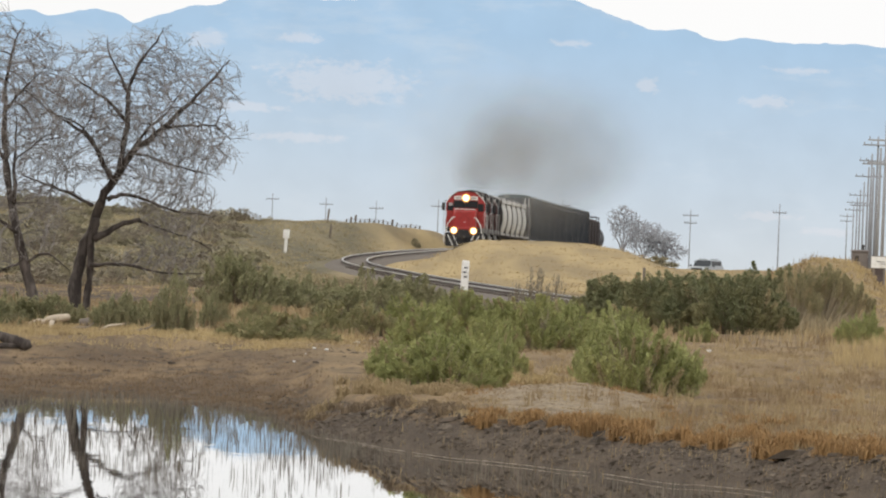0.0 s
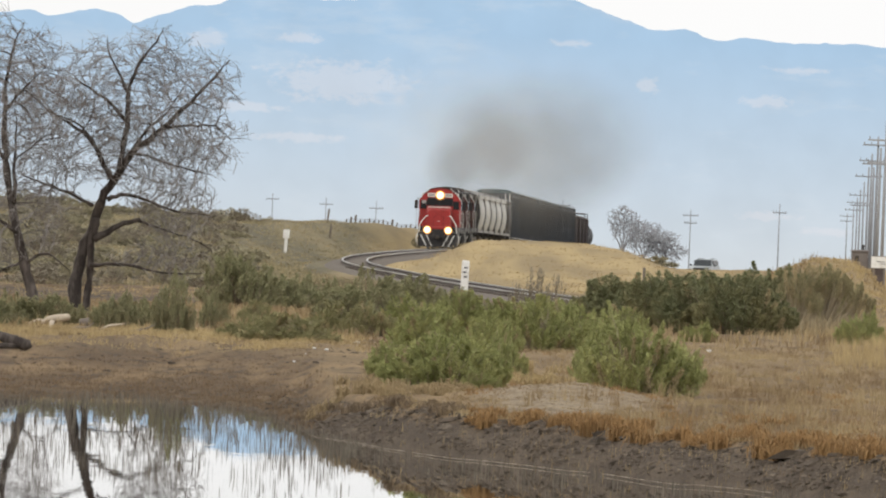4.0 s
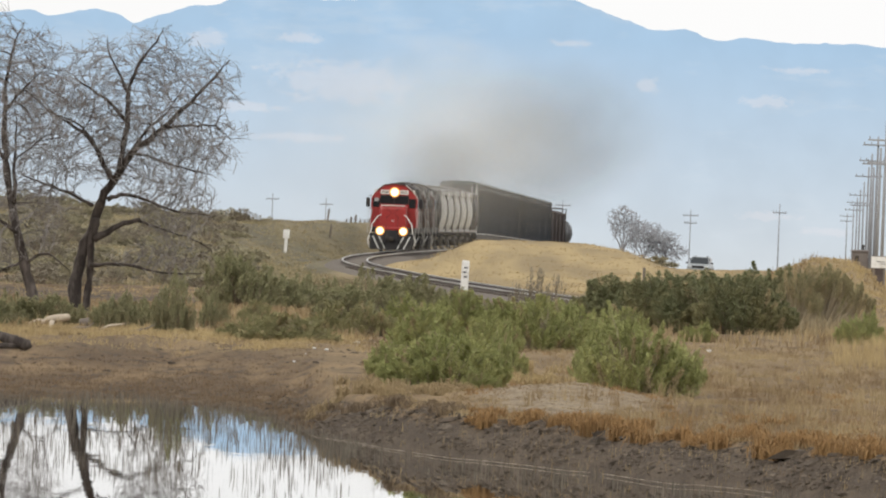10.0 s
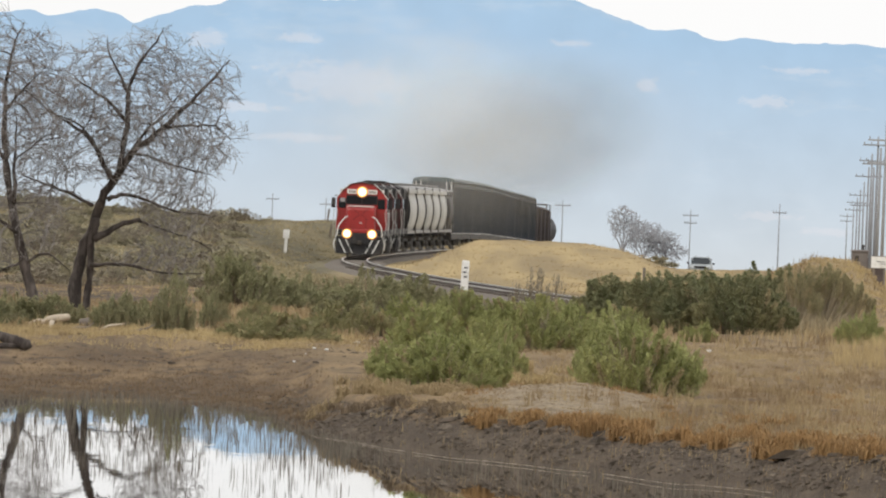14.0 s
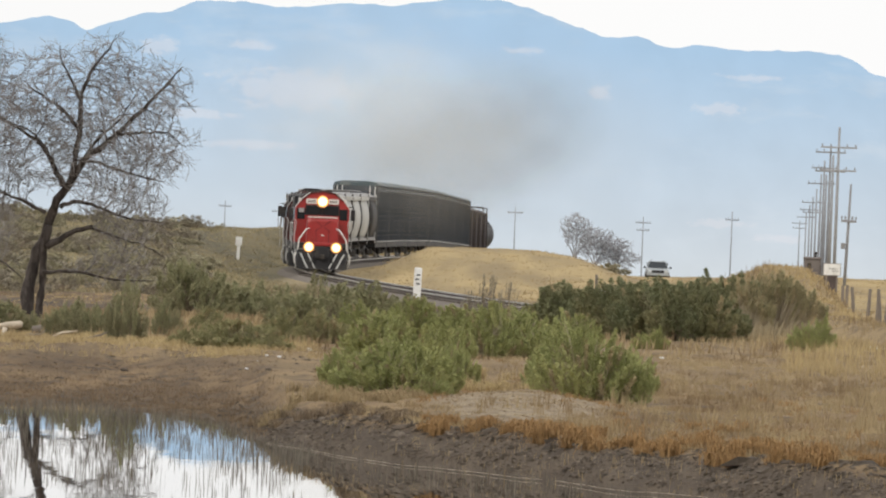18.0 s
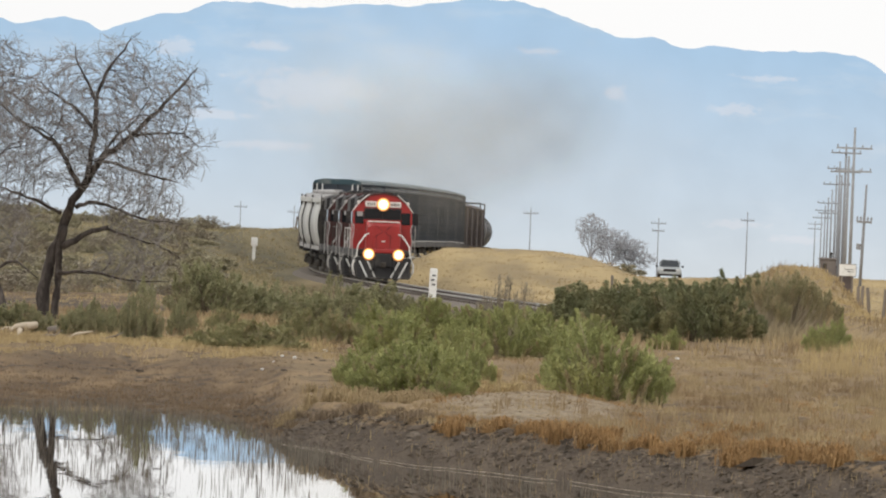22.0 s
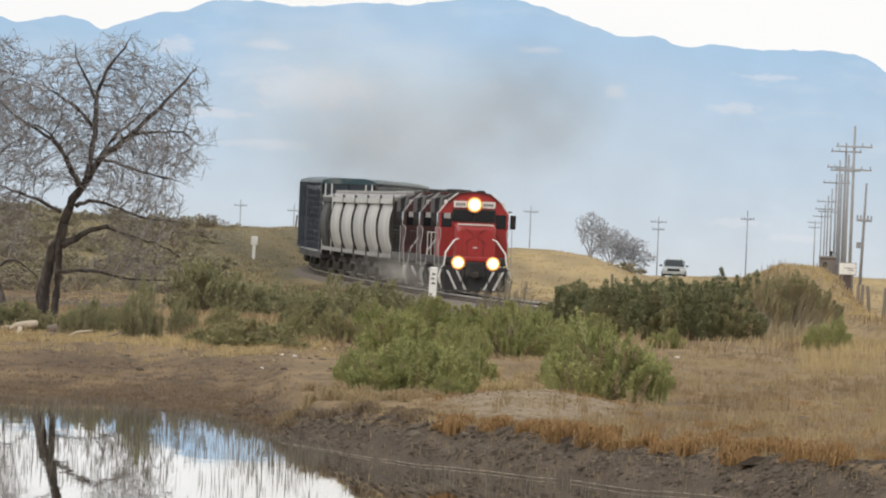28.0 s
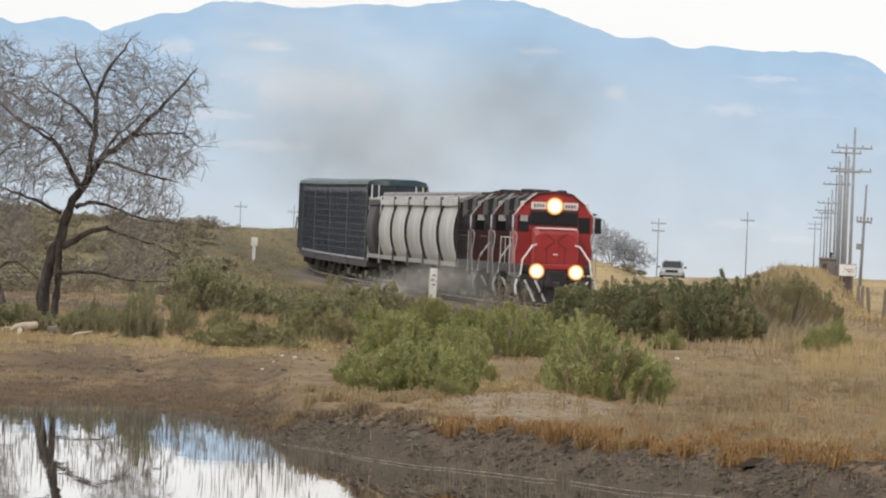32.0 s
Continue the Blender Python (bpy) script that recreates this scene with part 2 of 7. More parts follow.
M_POLE_LIGHT = material("pale_concrete_pole", (0.31, 0.315, 0.325), rough=0.85, vary=0.15, scale=1.5, fine=12, bump=0.08, per_object=0.1)
M_POST = material("whitewashed_concrete", (0.78, 0.77, 0.74), rough=0.8, vary=0.1, scale=5, fine=30, bump=0.1, second=(0.62, 0.59, 0.54), second_at=0.62)
M_INK = material("black_marking", (0.03, 0.03, 0.03), rough=0.7, vary=0.2, bump=0.0)
M_BARK = material("dark_furrowed_bark", (0.043, 0.035, 0.031), rough=0.95, vary=0.55, scale=5, fine=22, bump=0.8, second=(0.13, 0.11, 0.098), second_at=0.54, stretch=(1, 1, 0.35))
M_TWIG = material("grey_brown_twigs", (0.265, 0.245, 0.23), rough=0.95, vary=0.25, scale=1, fine=10, bump=0.0, island=0.25)
M_MAROON = material("grimy_dark_red_paint", (0.085, 0.019, 0.018), rough=0.55, vary=0.25, scale=1.2, fine=14, bump=0.04, second=(0.05, 0.022, 0.02), second_at=0.5)
M_DULL_TRIM = material("grimy_white_trim", (0.42, 0.41, 0.39), rough=0.6, vary=0.2, scale=3, fine=30, bump=0.02)
M_EMBLEM = material("dull_red_emblem", (0.17, 0.02, 0.02), rough=0.5, vary=0.2, bump=0.03)
# far pole grey, lightened in the colour for the haze before it
M_FAR_POLE = material("haze_pale_far_pole", (0.29, 0.29, 0.3), rough=0.9, vary=0.15, bump=0.05, per_object=0.1)
M_LAMP_OFF = material("unlit_lamp_glass", (0.3, 0.3, 0.28), rough=0.2, vary=0.1, bump=0)


def lamp_material():
    """A lit lamp: white-hot in the middle of the lens, with the amber halo of its glow painted round that."""
    mt = bpy.data.materials.new("lit_headlamp")
    mt.use_nodes = True
    n, l = mt.node_tree.nodes, mt.node_tree.links
    b = n["Principled BSDF"]
    tc = n.new("ShaderNodeTexCoord")
    sub = n.new("ShaderNodeVectorMath")
    sub.operation = "SUBTRACT"
    sub.inputs[1].default_value = (0.5, 0.5, 0.5)
    l.new(tc.outputs["Generated"], sub.inputs[0])
    flat = n.new("ShaderNodeVectorMath")
    flat.operation = "MULTIPLY"
    flat.inputs[1].default_value = (2, 0, 2)
    l.new(sub.outputs[0], flat.inputs[0])
    ln = n.new("ShaderNodeVectorMath")
    ln.operation = "LENGTH"
    l.new(flat.outputs[0], ln.inputs[0])
    cr = n.new("ShaderNodeValToRGB")
    cr.color_ramp.elements[0].position, cr.color_ramp.elements[0].color = 0.4, (1.0, 0.9, 0.62, 1)
    cr.color_ramp.elements[1].position, cr.color_ramp.elements[1].color = 1.0, (0.75, 0.22, 0.04, 1)
    e = cr.color_ramp.elements.new(0.76)
    e.color = (1.0, 0.6, 0.2, 1)
    l.new(ln.outputs["Value"], cr.inputs["Fac"])
    st = n.new("ShaderNodeMapRange")
    st.inputs["From Min"].default_value, st.inputs["From Max"].default_value = 0.4, 0.88
    st.inputs["To Min"].default_value, st.inputs["To Max"].default_value = 4.0, 0.9
    l.new(ln.outputs["Value"], st.inputs["Value"])
    b.inputs["Base Color"].default_value = (0.02, 0.015, 0.01, 1)
    b.inputs["Roughness"].default_value = 0.3
    l.new(cr.outputs["Color"], b.inputs["Emission Color"])
    l.new(st.outputs["Result"], b.inputs["Emission Strength"])
    return mt


M_LAMP = lamp_material()

# ---------------------------------------------------------------- the line of the track
TRACK_Y = (300, 400, 500, 560, 593, 630, 667, 722, 760, 796, 834, 861, 880, 899, 917, 944, 982, 1018, 1056, 1083, 1130, 1185, 1355, 1500, 1592, 1740, 1900, 2200)
TRACK_X = (18.5, 13.6, 9.4, 6.95, 5.65, 4.25, 2.76, 0.57, -0.86, -2.26, -3.67, -4.61, -5.11, -5.36, -5.33, -4.86, -3.92, -2.88, -1.84, -1.11, 0.14, 1.67, 6.44, 10.35, 13.3, 17.4, 22.0, 30.5)
RAIL_Y = (300, 500, 593, 667, 760, 834, 880, 917, 944, 1018, 1083, 1185, 1355, 1629, 2200)
RAIL_Z = (0.9, 0.9, 0.92, 0.97, 1.09, 1.26, 1.42, 1.59, 1.72, 1.93, 2.05, 2.12, 1.68, 1.01, -0.6)
_ty = np.arange(300.0, 2201.0, 2.0)
_kern = np.hanning(21)
_kern /= _kern.sum()


def _smooth(ys, vs):
    a = np.interp(_ty, ys, vs)
    return np.convolve(np.pad(a, 10, mode="reflect", reflect_type="odd"), _kern, "valid")


_tx, _tz = _smooth(TRACK_Y, TRACK_X), _smooth(RAIL_Y, RAIL_Z)


def track_x(y):
    return np.interp(y, _ty, _tx)


def rail_z(y):
    return np.interp(y, _ty, _tz)


# ---------------------------------------------------------------- the lie of the land
def ramp(v, a, b):
    k = np.clip((np.asarray(v, float) - a) / (b - a), 0, 1)
    return k * k * (3 - 2 * k)


def rough_noise(x, y, size, seed):
    """Smooth random relief of about -1 to 1, built from a hashed lattice."""
    x, y = np.asarray(x, float) / size + seed * 17.13, np.asarray(y, float) / size + seed * 7.77
    xi, yi = np.floor(x), np.floor(y)
    fx, fy = x - xi, y - yi
    fx, fy = fx * fx * (3 - 2 * fx), fy * fy * (3 - 2 * fy)

    def h(a, b):
        return np.modf(np.abs(np.sin(a * 127.1 + b * 311.7 + seed * 3.3) * 43758.5453))[0]

    return 2 * ((h(xi, yi) * (1 - fx) + h(xi + 1, yi) * fx) * (1 - fy) + (h(xi, yi + 1) * (1 - fx) + h(xi + 1, yi + 1) * fx) * fy) - 1


SHORE_X = (-60, -20, -7.74, -6.819, -5.876, -5.154, -4.299, -3.683, -2.98, -1.891, 0.262, 2.675, 4.881, 7.5, 12, 22)
SHORE_Y = (290, 280, 275.0, 279.5, 283.0, 278.0, 274.5, 271.5, 263.5, 240.5, 222.96, 211.899, 202.799, 191, 160, 110)
BASE_Y = (-400, 60, 95, 150, 215, 260, 330, 379, 430, 480, 560)
BASE_Z = (0.6, 0.6, 0.5, 0.5, 0.55, 0.6, 0.75, 0.86, 0.85, 0.8, 0.5)
FAR_Y = (1500, 1700, 2500, 4900)
FAR_Z = (0, 0.3, 3.0, 7.5)


def shore(x):
    return np.interp(x, SHORE_X, SHORE_Y) + 1.6 * rough_noise(x, 0 * x, 0.9, 3) + 0.8 * rough_noise(x, 0 * x, 0.3, 5)


SOIL = (2.172, 252.029)


def land(x, y):
    """Height of the ground."""
    x, y = np.broadcast_arrays(np.asarray(x, float), np.asarray(y, float))
    z = np.interp(y, BASE_Y, BASE_Z)
    z = z + 0.035 * np.clip(x, 0, 30) * ramp(y, 270, 380)
    far = rail_z(y) - 0.55 + 0.0402 * np.clip(x - track_x(y), -40, 32) - np.interp(y, FAR_Y, FAR_Z)
    z = z + (far - z) * ramp(y, 430, 570)
    near = ramp(y, 1100, 500)
    z = z + near * (0.05 * rough_noise(x, y / 5, 1.3, 1) + 0.03 * rough_noise(x, y / 4, 0.5, 2))
    # the hill beyond the track, on the outer side of its bend
    off = track_x(y) - 2.6 - x
    rise = np.interp(y, (560, 700, 850, 950, 1350, 1500, 2200), (0, 0.5, 1.9, 2.55, 2.55, 0.8, 0))
    z = z + rise * ramp(off / np.interp(y, (900, 1150), (9, 5)), 0, 1) + 0.5 * rise * ramp(off, 8, 28) + 0.15 * ramp(y, 700, 900) * rough_noise(x, y / 6, 5, 4) * ramp(off, 0, 6)
    # the grass mound inside the bend
    ins = x - track_x(y) - 2.4
    mound = 1.55 * ramp(ins, 0, 5.5) * np.exp(-((y - 905) / 95.0) ** 2) * (1 - 0.85 * ramp(x, 6, 17))
    z = z + mound + 0.12 * ramp(ins, 0, 4) * rough_noise(x, y / 8, 2.2, 8) * ramp(y, 700, 800)
    z = z - 0.75 * ramp(x, 10.5, 15.5) * ramp(y, 600, 760) - (0.75 + 0.25 * ramp(y, 1340, 1400)) * ramp(x, 13, 21) * ramp(y, 950, 1200)
    z = z + 0.3 * np.exp(-((x - 22.8) / 2.6) ** 2) * ramp(y, 1255, 1285) * ramp(y, 1345, 1312)
    # the hump by the fence
    z = z + (2.2 + 0.15 * rough_noise(x, y / 9, 1.1, 21)) * np.exp(-(np.abs(x - 13.0) / 2.2) ** 4.5) * np.exp(-((y - 520) / 34.0) ** 2)
    # small spit with the front shrubs
    z = z + 0.3 * np.exp(-((x - SOIL[0]) / 1.5) ** 2 - ((y - SOIL[1]) / 12.0) ** 2)
    # the railway bed
    d = np.abs(x - track_x(y))
    bed = rail_z(y) - 0.42
    z = np.where(y > 310, z + (bed - z) * ramp(d, 4.2, 1.9), z)
    # the pond and its cut bank
    s = y - shore(x)
    steep = np.interp(x, (-6, -3.5, -2.5, -1.7, -0.6, 1), (54, 52, 46, 18, 7, 5.5))
    power = np.interp(x, (-5, -2.4, -0.5), (1.35, 1.2, 0.75))
    k = np.clip(s / steep, -1, 1)
    pond = ramp(y, 90, 100)
    bank = np.where(k > 0, z * np.power(np.clip(k, 0, 1), power), -0.35 * np.clip(-k, 0, 1) ** 0.8)
    lump = 0.07 * rough_noise(x, y / 6, 0.3, 9) + 0.05 * rough_noise(x, y / 6, 0.13, 6)
    bank = bank + lump * np.clip(s / 4.0, 0, 1) * np.clip(1.4 - k, 0, 1)
    z = np.where((pond > 0) & (k < 1), bank * pond + z * (1 - pond), z)
    return z


def land_at(x, y):
    return float(land(np.array([x]), np.array([y]))[0])


def ground_material():
    """Dry grass, bare earth and wet mud by the water, mixed by noise and by the height over the pond."""
    mt = bpy.data.materials.new("dry_earth_and_grass")
    mt.use_nodes = True
    n, l = mt.node_tree.nodes, mt.node_tree.links
    b = n["Principled BSDF"]
    b.inputs["Roughness"].default_value = 0.95
    b.inputs["Specular IOR Level"].default_value = 0.15
    geo = n.new("ShaderNodeNewGeometry")
    sep = n.new("ShaderNodeSeparateXYZ")
    l.new(geo.outputs["Position"], sep.inputs[0])

    def tex(scale, stretch, detail=5):
        mp = n.new("ShaderNodeMapping")
        mp.inputs["Scale"].default_value = stretch
        l.new(geo.outputs["Position"], mp.inputs["Vector"])
        t = n.new("ShaderNodeTexNoise")
        t.inputs["Scale"].default_value = scale
        t.inputs["Detail"].default_value = detail
        l.new(mp.outputs["Vector"], t.inputs["Vector"])
        return t.outputs["Fac"]

    def rng(v, a, c, lo=0.0, hi=1.0):
        m = n.new("ShaderNodeMapRange")
        m.inputs["From Min"].default_value, m.inputs["From Max"].default_value = a, c
        m.inputs["To Min"].default_value, m.inputs["To Max"].default_value = lo, hi
        l.new(v, m.inputs["Value"])
        return m.outputs["Result"]

    def mix(fac, a, c):
        m = n.new("ShaderNodeMix")
        m.data_type = "RGBA"
        for i, v in ((6, a), (7, c)):
            if isinstance(v, tuple):
                m.inputs[i].default_value = (*v, 1)
            else:
                l.new(v, m.inputs[i])
        l.new(fac, m.inputs[0])
        return m.outputs[2]

    big, mid, fine = tex(0.5, (1, 0.12, 1)), tex(2.2, (1, 0.2, 1)), tex(16.0, (1, 0.5, 1), 3)
    dry = mix(rng(big, 0.38, 0.62), (0.29, 0.21, 0.115), (0.21, 0.15, 0.088))
    dry = mix(rng(mid, 0.52, 0.68), dry, (0.14, 0.1, 0.065))
    streak = tex(0.35, (1, 0.05, 1), 6)
    far = mix(rng(streak, 0.4, 0.62), (0.43, 0.325, 0.168), (0.29, 0.222, 0.125))
    slope = mix(rng(tex(0.25, (1, 0.08, 1), 6), 0.38, 0.58), (0.24, 0.2, 0.118), (0.145, 0.128, 0.084))
    far = mix(rng(sep.outputs["X"], -3.0, -7.0), far, slope)
    dry = mix(rng(sep.outputs["Y"], 440, 600), dry, far)
    mud = mix(rng(mid, 0.4, 0.62), (0.08, 0.061, 0.045), (0.115, 0.088, 0.063))
    earth = mix(rng(big, 0.4, 0.6), (0.225, 0.155, 0.087), (0.125, 0.086, 0.052))
    earth = mix(rng(mid, 0.5, 0.66), earth, (0.09, 0.066, 0.045))
    add = n.new("ShaderNodeMath")
    add.operation = "MULTIPLY_ADD"
    l.new(mid, add.inputs[0])
    add.inputs[1].default_value = 0.25
    l.new(sep.outputs["Z"], add.inputs[2])
    cut = n.new("ShaderNodeMath")
    cut.operation = "SUBTRACT"
    l.new(add.outputs[0], cut.inputs[0])
    l.new(rng(sep.outputs["X"], -3.2, -1.6, 0.0, 0.38), cut.inputs[1])
    col = mix(rng(cut.outputs[0], 0.15, 0.27), mud, earth)
    col = mix(rng(add.outputs[0], 0.62, 0.92), col, dry)
    # a trodden patch of pale bare soil between the front shrubs
    vs = n.new("ShaderNodeMapping")
    vs.inputs["Location"].default_value = (-SOIL[0] / 1.7, -SOIL[1] / 20, 0)
    vs.inputs["Scale"].default_value = (1 / 1.7, 1 / 20, 0)
    l.new(geo.outputs["Position"], vs.inputs["Vector"])
    ln = n.new("ShaderNodeVectorMath")
    ln.operation = "LENGTH"
    l.new(vs.outputs["Vector"], ln.inputs[0])
    sm = n.new("ShaderNodeMath")
    sm.operation = "MULTIPLY_ADD"
    l.new(mid, sm.inputs[0])
    sm.inputs[1].default_value = 0.9
    l.new(ln.outputs["Value"], sm.inputs[2])
    col = mix(rng(sm.outputs[0], 1.5, 1.15), col, mix(rng(tex(7.0, (1, 0.3, 1)), 0.42, 0.6), (0.32, 0.255, 0.175), (0.215, 0.165, 0.108)))
    hsv = n.new("ShaderNodeHueSaturation")
    l.new(col, hsv.inputs["Color"])
    l.new(rng(fine, 0.25, 0.75, 0.7, 1.25), hsv.inputs["Value"])
    l.new(hsv.outputs["Color"], b.inputs["Base Color"])
    bp = n.new("ShaderNodeBump")
    bp.inputs["Strength"].default_value = 0.7
    bp.inputs["Distance"].default_value = 0.06
    l.new(fine, bp.inputs["Height"])
    l.new(bp.outputs["Normal"], b.inputs["Normal"])
    return mt


def build_ground():
    rows = np.concatenate([np.linspace(-400, 60, 12), np.arange(75, 150, 5.0), np.arange(150, 300, 0.6), np.arange(300, 460, 1.5), np.arange(460, 1000, 3.0),
                           np.arange(1000, 1700, 8.0), np.geomspace(1700, 4900, 40)])
    u = np.concatenate([-np.geomspace(60, 1.25, 26), np.linspace(-1.2, 1.2, 181), np.geomspace(1.25, 60, 26)])
    yy, uu = np.meshgrid(rows, u, indexing="ij")
    xx = uu * np.maximum(np.abs(yy), 150) * 0.04
    xx = np.clip(xx, -3500, 3500)
    zz = land(xx, yy)
    v = np.stack([xx, yy, zz], -1).reshape(-1, 3)
    nc = len(u)
    i = (np.arange(len(rows) - 1)[:, None] * nc + np.arange(nc - 1)[None, :]).ravel()
    f = np.stack([i, i + 1, i + nc + 1, i + nc], -1)
    me = raw_mesh("ground", v.tolist(), f.tolist(), True)
    ob = part("ground", me, ground_material())
    return tagged(ob, "rolling dry ground of tan grass, bare earth and mud", "ground", kind="structure")


def build_pond():
    mt = bpy.data.materials.new("still_pond_water")
    mt.use_nodes = True
    n, l = mt.node_tree.nodes, mt.node_tree.links
    b = n["Principled BSDF"]
    b.inputs["Base Color"].default_value = (0.05, 0.04, 0.028, 1)
    b.inputs["IOR"].default_value = 1.33
    geo = n.new("ShaderNodeNewGeometry")
    mp = n.new("ShaderNodeMapping")
    mp.inputs["Scale"].default_value = (1.0, 0.12, 1.0)
    l.new(geo.outputs["Position"], mp.inputs["Vector"])
    t = n.new("ShaderNodeTexNoise")
    t.inputs["Scale"].default_value = 1.6
    t.inputs["Detail"].default_value = 3
    l.new(mp.outputs["Vector"], t.inputs["Vector"])
    bp = n.new("ShaderNodeBump")
    # a breath of wind ruffles the water in patches, most of all towards its broad end
    sep = n.new("ShaderNodeSeparateXYZ")
    l.new(geo.outputs["Position"], sep.inputs[0])
    wind = n.new("ShaderNodeMapRange")
    wind.inputs["From Min"].default_value, wind.inputs["From Max"].default_value = -2.6, -5.2
    wind.inputs["To Min"].default_value, wind.inputs["To Max"].default_value = 0.08, 0.25
    l.new(sep.outputs["X"], wind.inputs["Value"])
    su = n.new("ShaderNodeMath")
    su.operation = "ADD"
    l.new(wind.outputs["Result"], su.inputs[0])
    l.new(t.outputs["Fac"], su.inputs[1])
    rr = n.new("ShaderNodeMapRange")
    rr.inputs["From Min"].default_value, rr.inputs["From Max"].default_value = 0.4, 0.8
    rr.inputs["To Min"].default_value, rr.inputs["To Max"].default_value = 0.004, 0.012
    l.new(su.outputs[0], rr.inputs["Value"])
    l.new(rr.outputs["Result"], b.inputs["Roughness"])
    rip = n.new("ShaderNodeMapRange")
    rip.inputs["From Min"].default_value, rip.inputs["From Max"].default_value = 0.4, 0.8
    rip.inputs["To Min"].default_value, rip.inputs["To Max"].default_value = 0.07, 0.2
    l.new(su.outputs[0], rip.inputs["Value"])
    l.new(rip.outputs["Result"], bp.inputs["Strength"])
    bp.inputs["Distance"].default_value = 0.01
    l.new(t.outputs["Fac"], bp.inputs["Height"])
    l.new(bp.outputs["Normal"], b.inputs["Normal"])
    low, high = -0.00072 * 158, 0.00072 * 60      # plane tilted slightly in depth to shift its reflections
    g = Geo().add([(-70, 92, low), (25, 92, low), (25, 310, high), (-70, 310, high)], [(0, 1, 2, 3)])
    tagged(part("water", g, mt), "still brown pond water mirroring trees and pale sky", "pond", kind="structure")


# ---------------------------------------------------------------- mountains
RIDGE = ((-137.176, 70.575), (-132.481, 68.548), (-126.061, 69.544), (-116.929, 71.941), (-110.421, 70.726), (-103.824, 67.3), (-95.643, 70.397), (-85.62, 73.568), (-74.601, 74.933), (-68.278, 78.325), (-50.773, 79.028), (-39.628, 77.261), (-26.767, 78.7), (-15.726, 79.513), (-0.955, 79.368), (8.184, 81.58), (19.202, 82.946), (31.224, 82.321), (39.605, 80.443), (50.83, 76.649), (61.128, 73.002), (69.493, 71.493), (74.984, 72.636), (84.323, 69.874), (88.974, 68.953), (95.364, 70.686), (112.037, 69.141), (130.47, 69.697), (141.563, 69.22), (147.18, 67.231), (152.487, 63.753))


def build_mountains():
    xs = np.linspace(-420, 420, 421)
    rx = [-420, -300, -200] + [p[0] for p in RIDGE] + [220, 300, 420]
    rz = [60, 85, 62] + [p[1] for p in RIDGE] + [44, 38, 46]
    top = np.interp(xs, rx, rz) + 0.5 * rough_noise(xs, 0 * xs, 3.5, 2) + 0.25 * rough_noise(xs, 0 * xs, 1.2, 4)
    steps = np.linspace(0, 1, 30)
    v = []
    for k in steps:
        spur = rough_noise(xs, xs * 0 + k * 40, 28, 7)
        y = 4850 - 420 * k + 90 * spur * k * (1 - k) * 4
        z = top * (1 - k) ** 1.25 - 16 * k
        v.append(np.stack([xs, y, z], -1))
    v = np.concatenate(v)
    nc = len(xs)
    i = (np.arange(len(steps) - 1)[:, None] * nc + np.arange(nc - 1)[None, :]).ravel()
    f = np.stack([i, i + nc, i + nc + 1, i + 1], -1)
    # haze colour: pale foot, blue top; the last two spots are low streaks
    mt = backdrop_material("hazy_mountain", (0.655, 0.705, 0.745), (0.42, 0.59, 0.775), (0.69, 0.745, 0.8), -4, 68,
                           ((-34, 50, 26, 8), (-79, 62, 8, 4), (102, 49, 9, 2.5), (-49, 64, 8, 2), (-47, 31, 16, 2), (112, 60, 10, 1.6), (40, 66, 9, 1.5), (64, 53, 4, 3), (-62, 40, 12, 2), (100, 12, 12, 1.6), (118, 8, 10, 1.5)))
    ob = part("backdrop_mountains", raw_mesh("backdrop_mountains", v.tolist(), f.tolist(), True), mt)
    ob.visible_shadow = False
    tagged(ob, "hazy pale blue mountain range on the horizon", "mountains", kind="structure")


# ---------------------------------------------------------------- railway track
def strip_along(y0, y1, step, profile):
    """Sweeps a profile of (offset, height over the rail head) along the track."""
    ys = np.arange(y0, y1, step)
    n = len(profile)
    v, f = [], []
    for y in ys:
        x, z = float(track_x(y)), float(rail_z(y))
        v += [(x + o, y, z + h) for o, h in profile]
    for j in range(len(ys) - 1):
        f += [(j * n + i, j * n + (i + 1) % n, j * n + n + (i + 1) % n, j * n + n + i) for i in range(n)]
    f += [tuple(range(n)), tuple(range((len(ys) - 1) * n, len(ys) * n))]
    return Geo().add(v, f)


def build_track():
    track = thing("railway_track", pose(0, 0, 0), "single railway track curving on grey ballast and sleepers", "railway track", kind="structure")
    part("ballast", strip_along(310, 2150, 4, [(-2.0, -0.5), (-1.4, -0.22), (1.4, -0.22), (2.0, -0.5)]), M_BALLAST, track)
    for side in (-1, 1):
        c = 0.7525 * side
        r = part("rail", strip_along(310, 2150, 2, [(c - 0.075, -0.17), (c - 0.02, -0.15), (c - 0.02, -0.062), (c + 0.02, -0.062), (c + 0.02, -0.15), (c + 0.075, -0.17)]), M_RUST, track, "rusty rail web")
        part("rail_head", strip_along(310, 2150, 2, [(c - 0.037, -0.06), (c - 0.037, 0), (c + 0.037, 0), (c + 0.037, -0.06)]), M_RAIL, r, "polished running surface")
    tie = Geo().box((0, 0, 0), (2.5, 0.24, 0.16), 0.02).mesh("sleeper")
    y = 594.0
    for k in range(280):
        y += 0.62 + 0.0022 * k
        o = part("sleeper", tie, M_TIE, track)
        o.matrix_basis = pose(float(track_x(y)) + 0.03 * math.sin(k * 7.1), y, float(rail_z(y)) - 0.245, 0, 0, 1.2 * math.sin(k * 3.7))
    return track


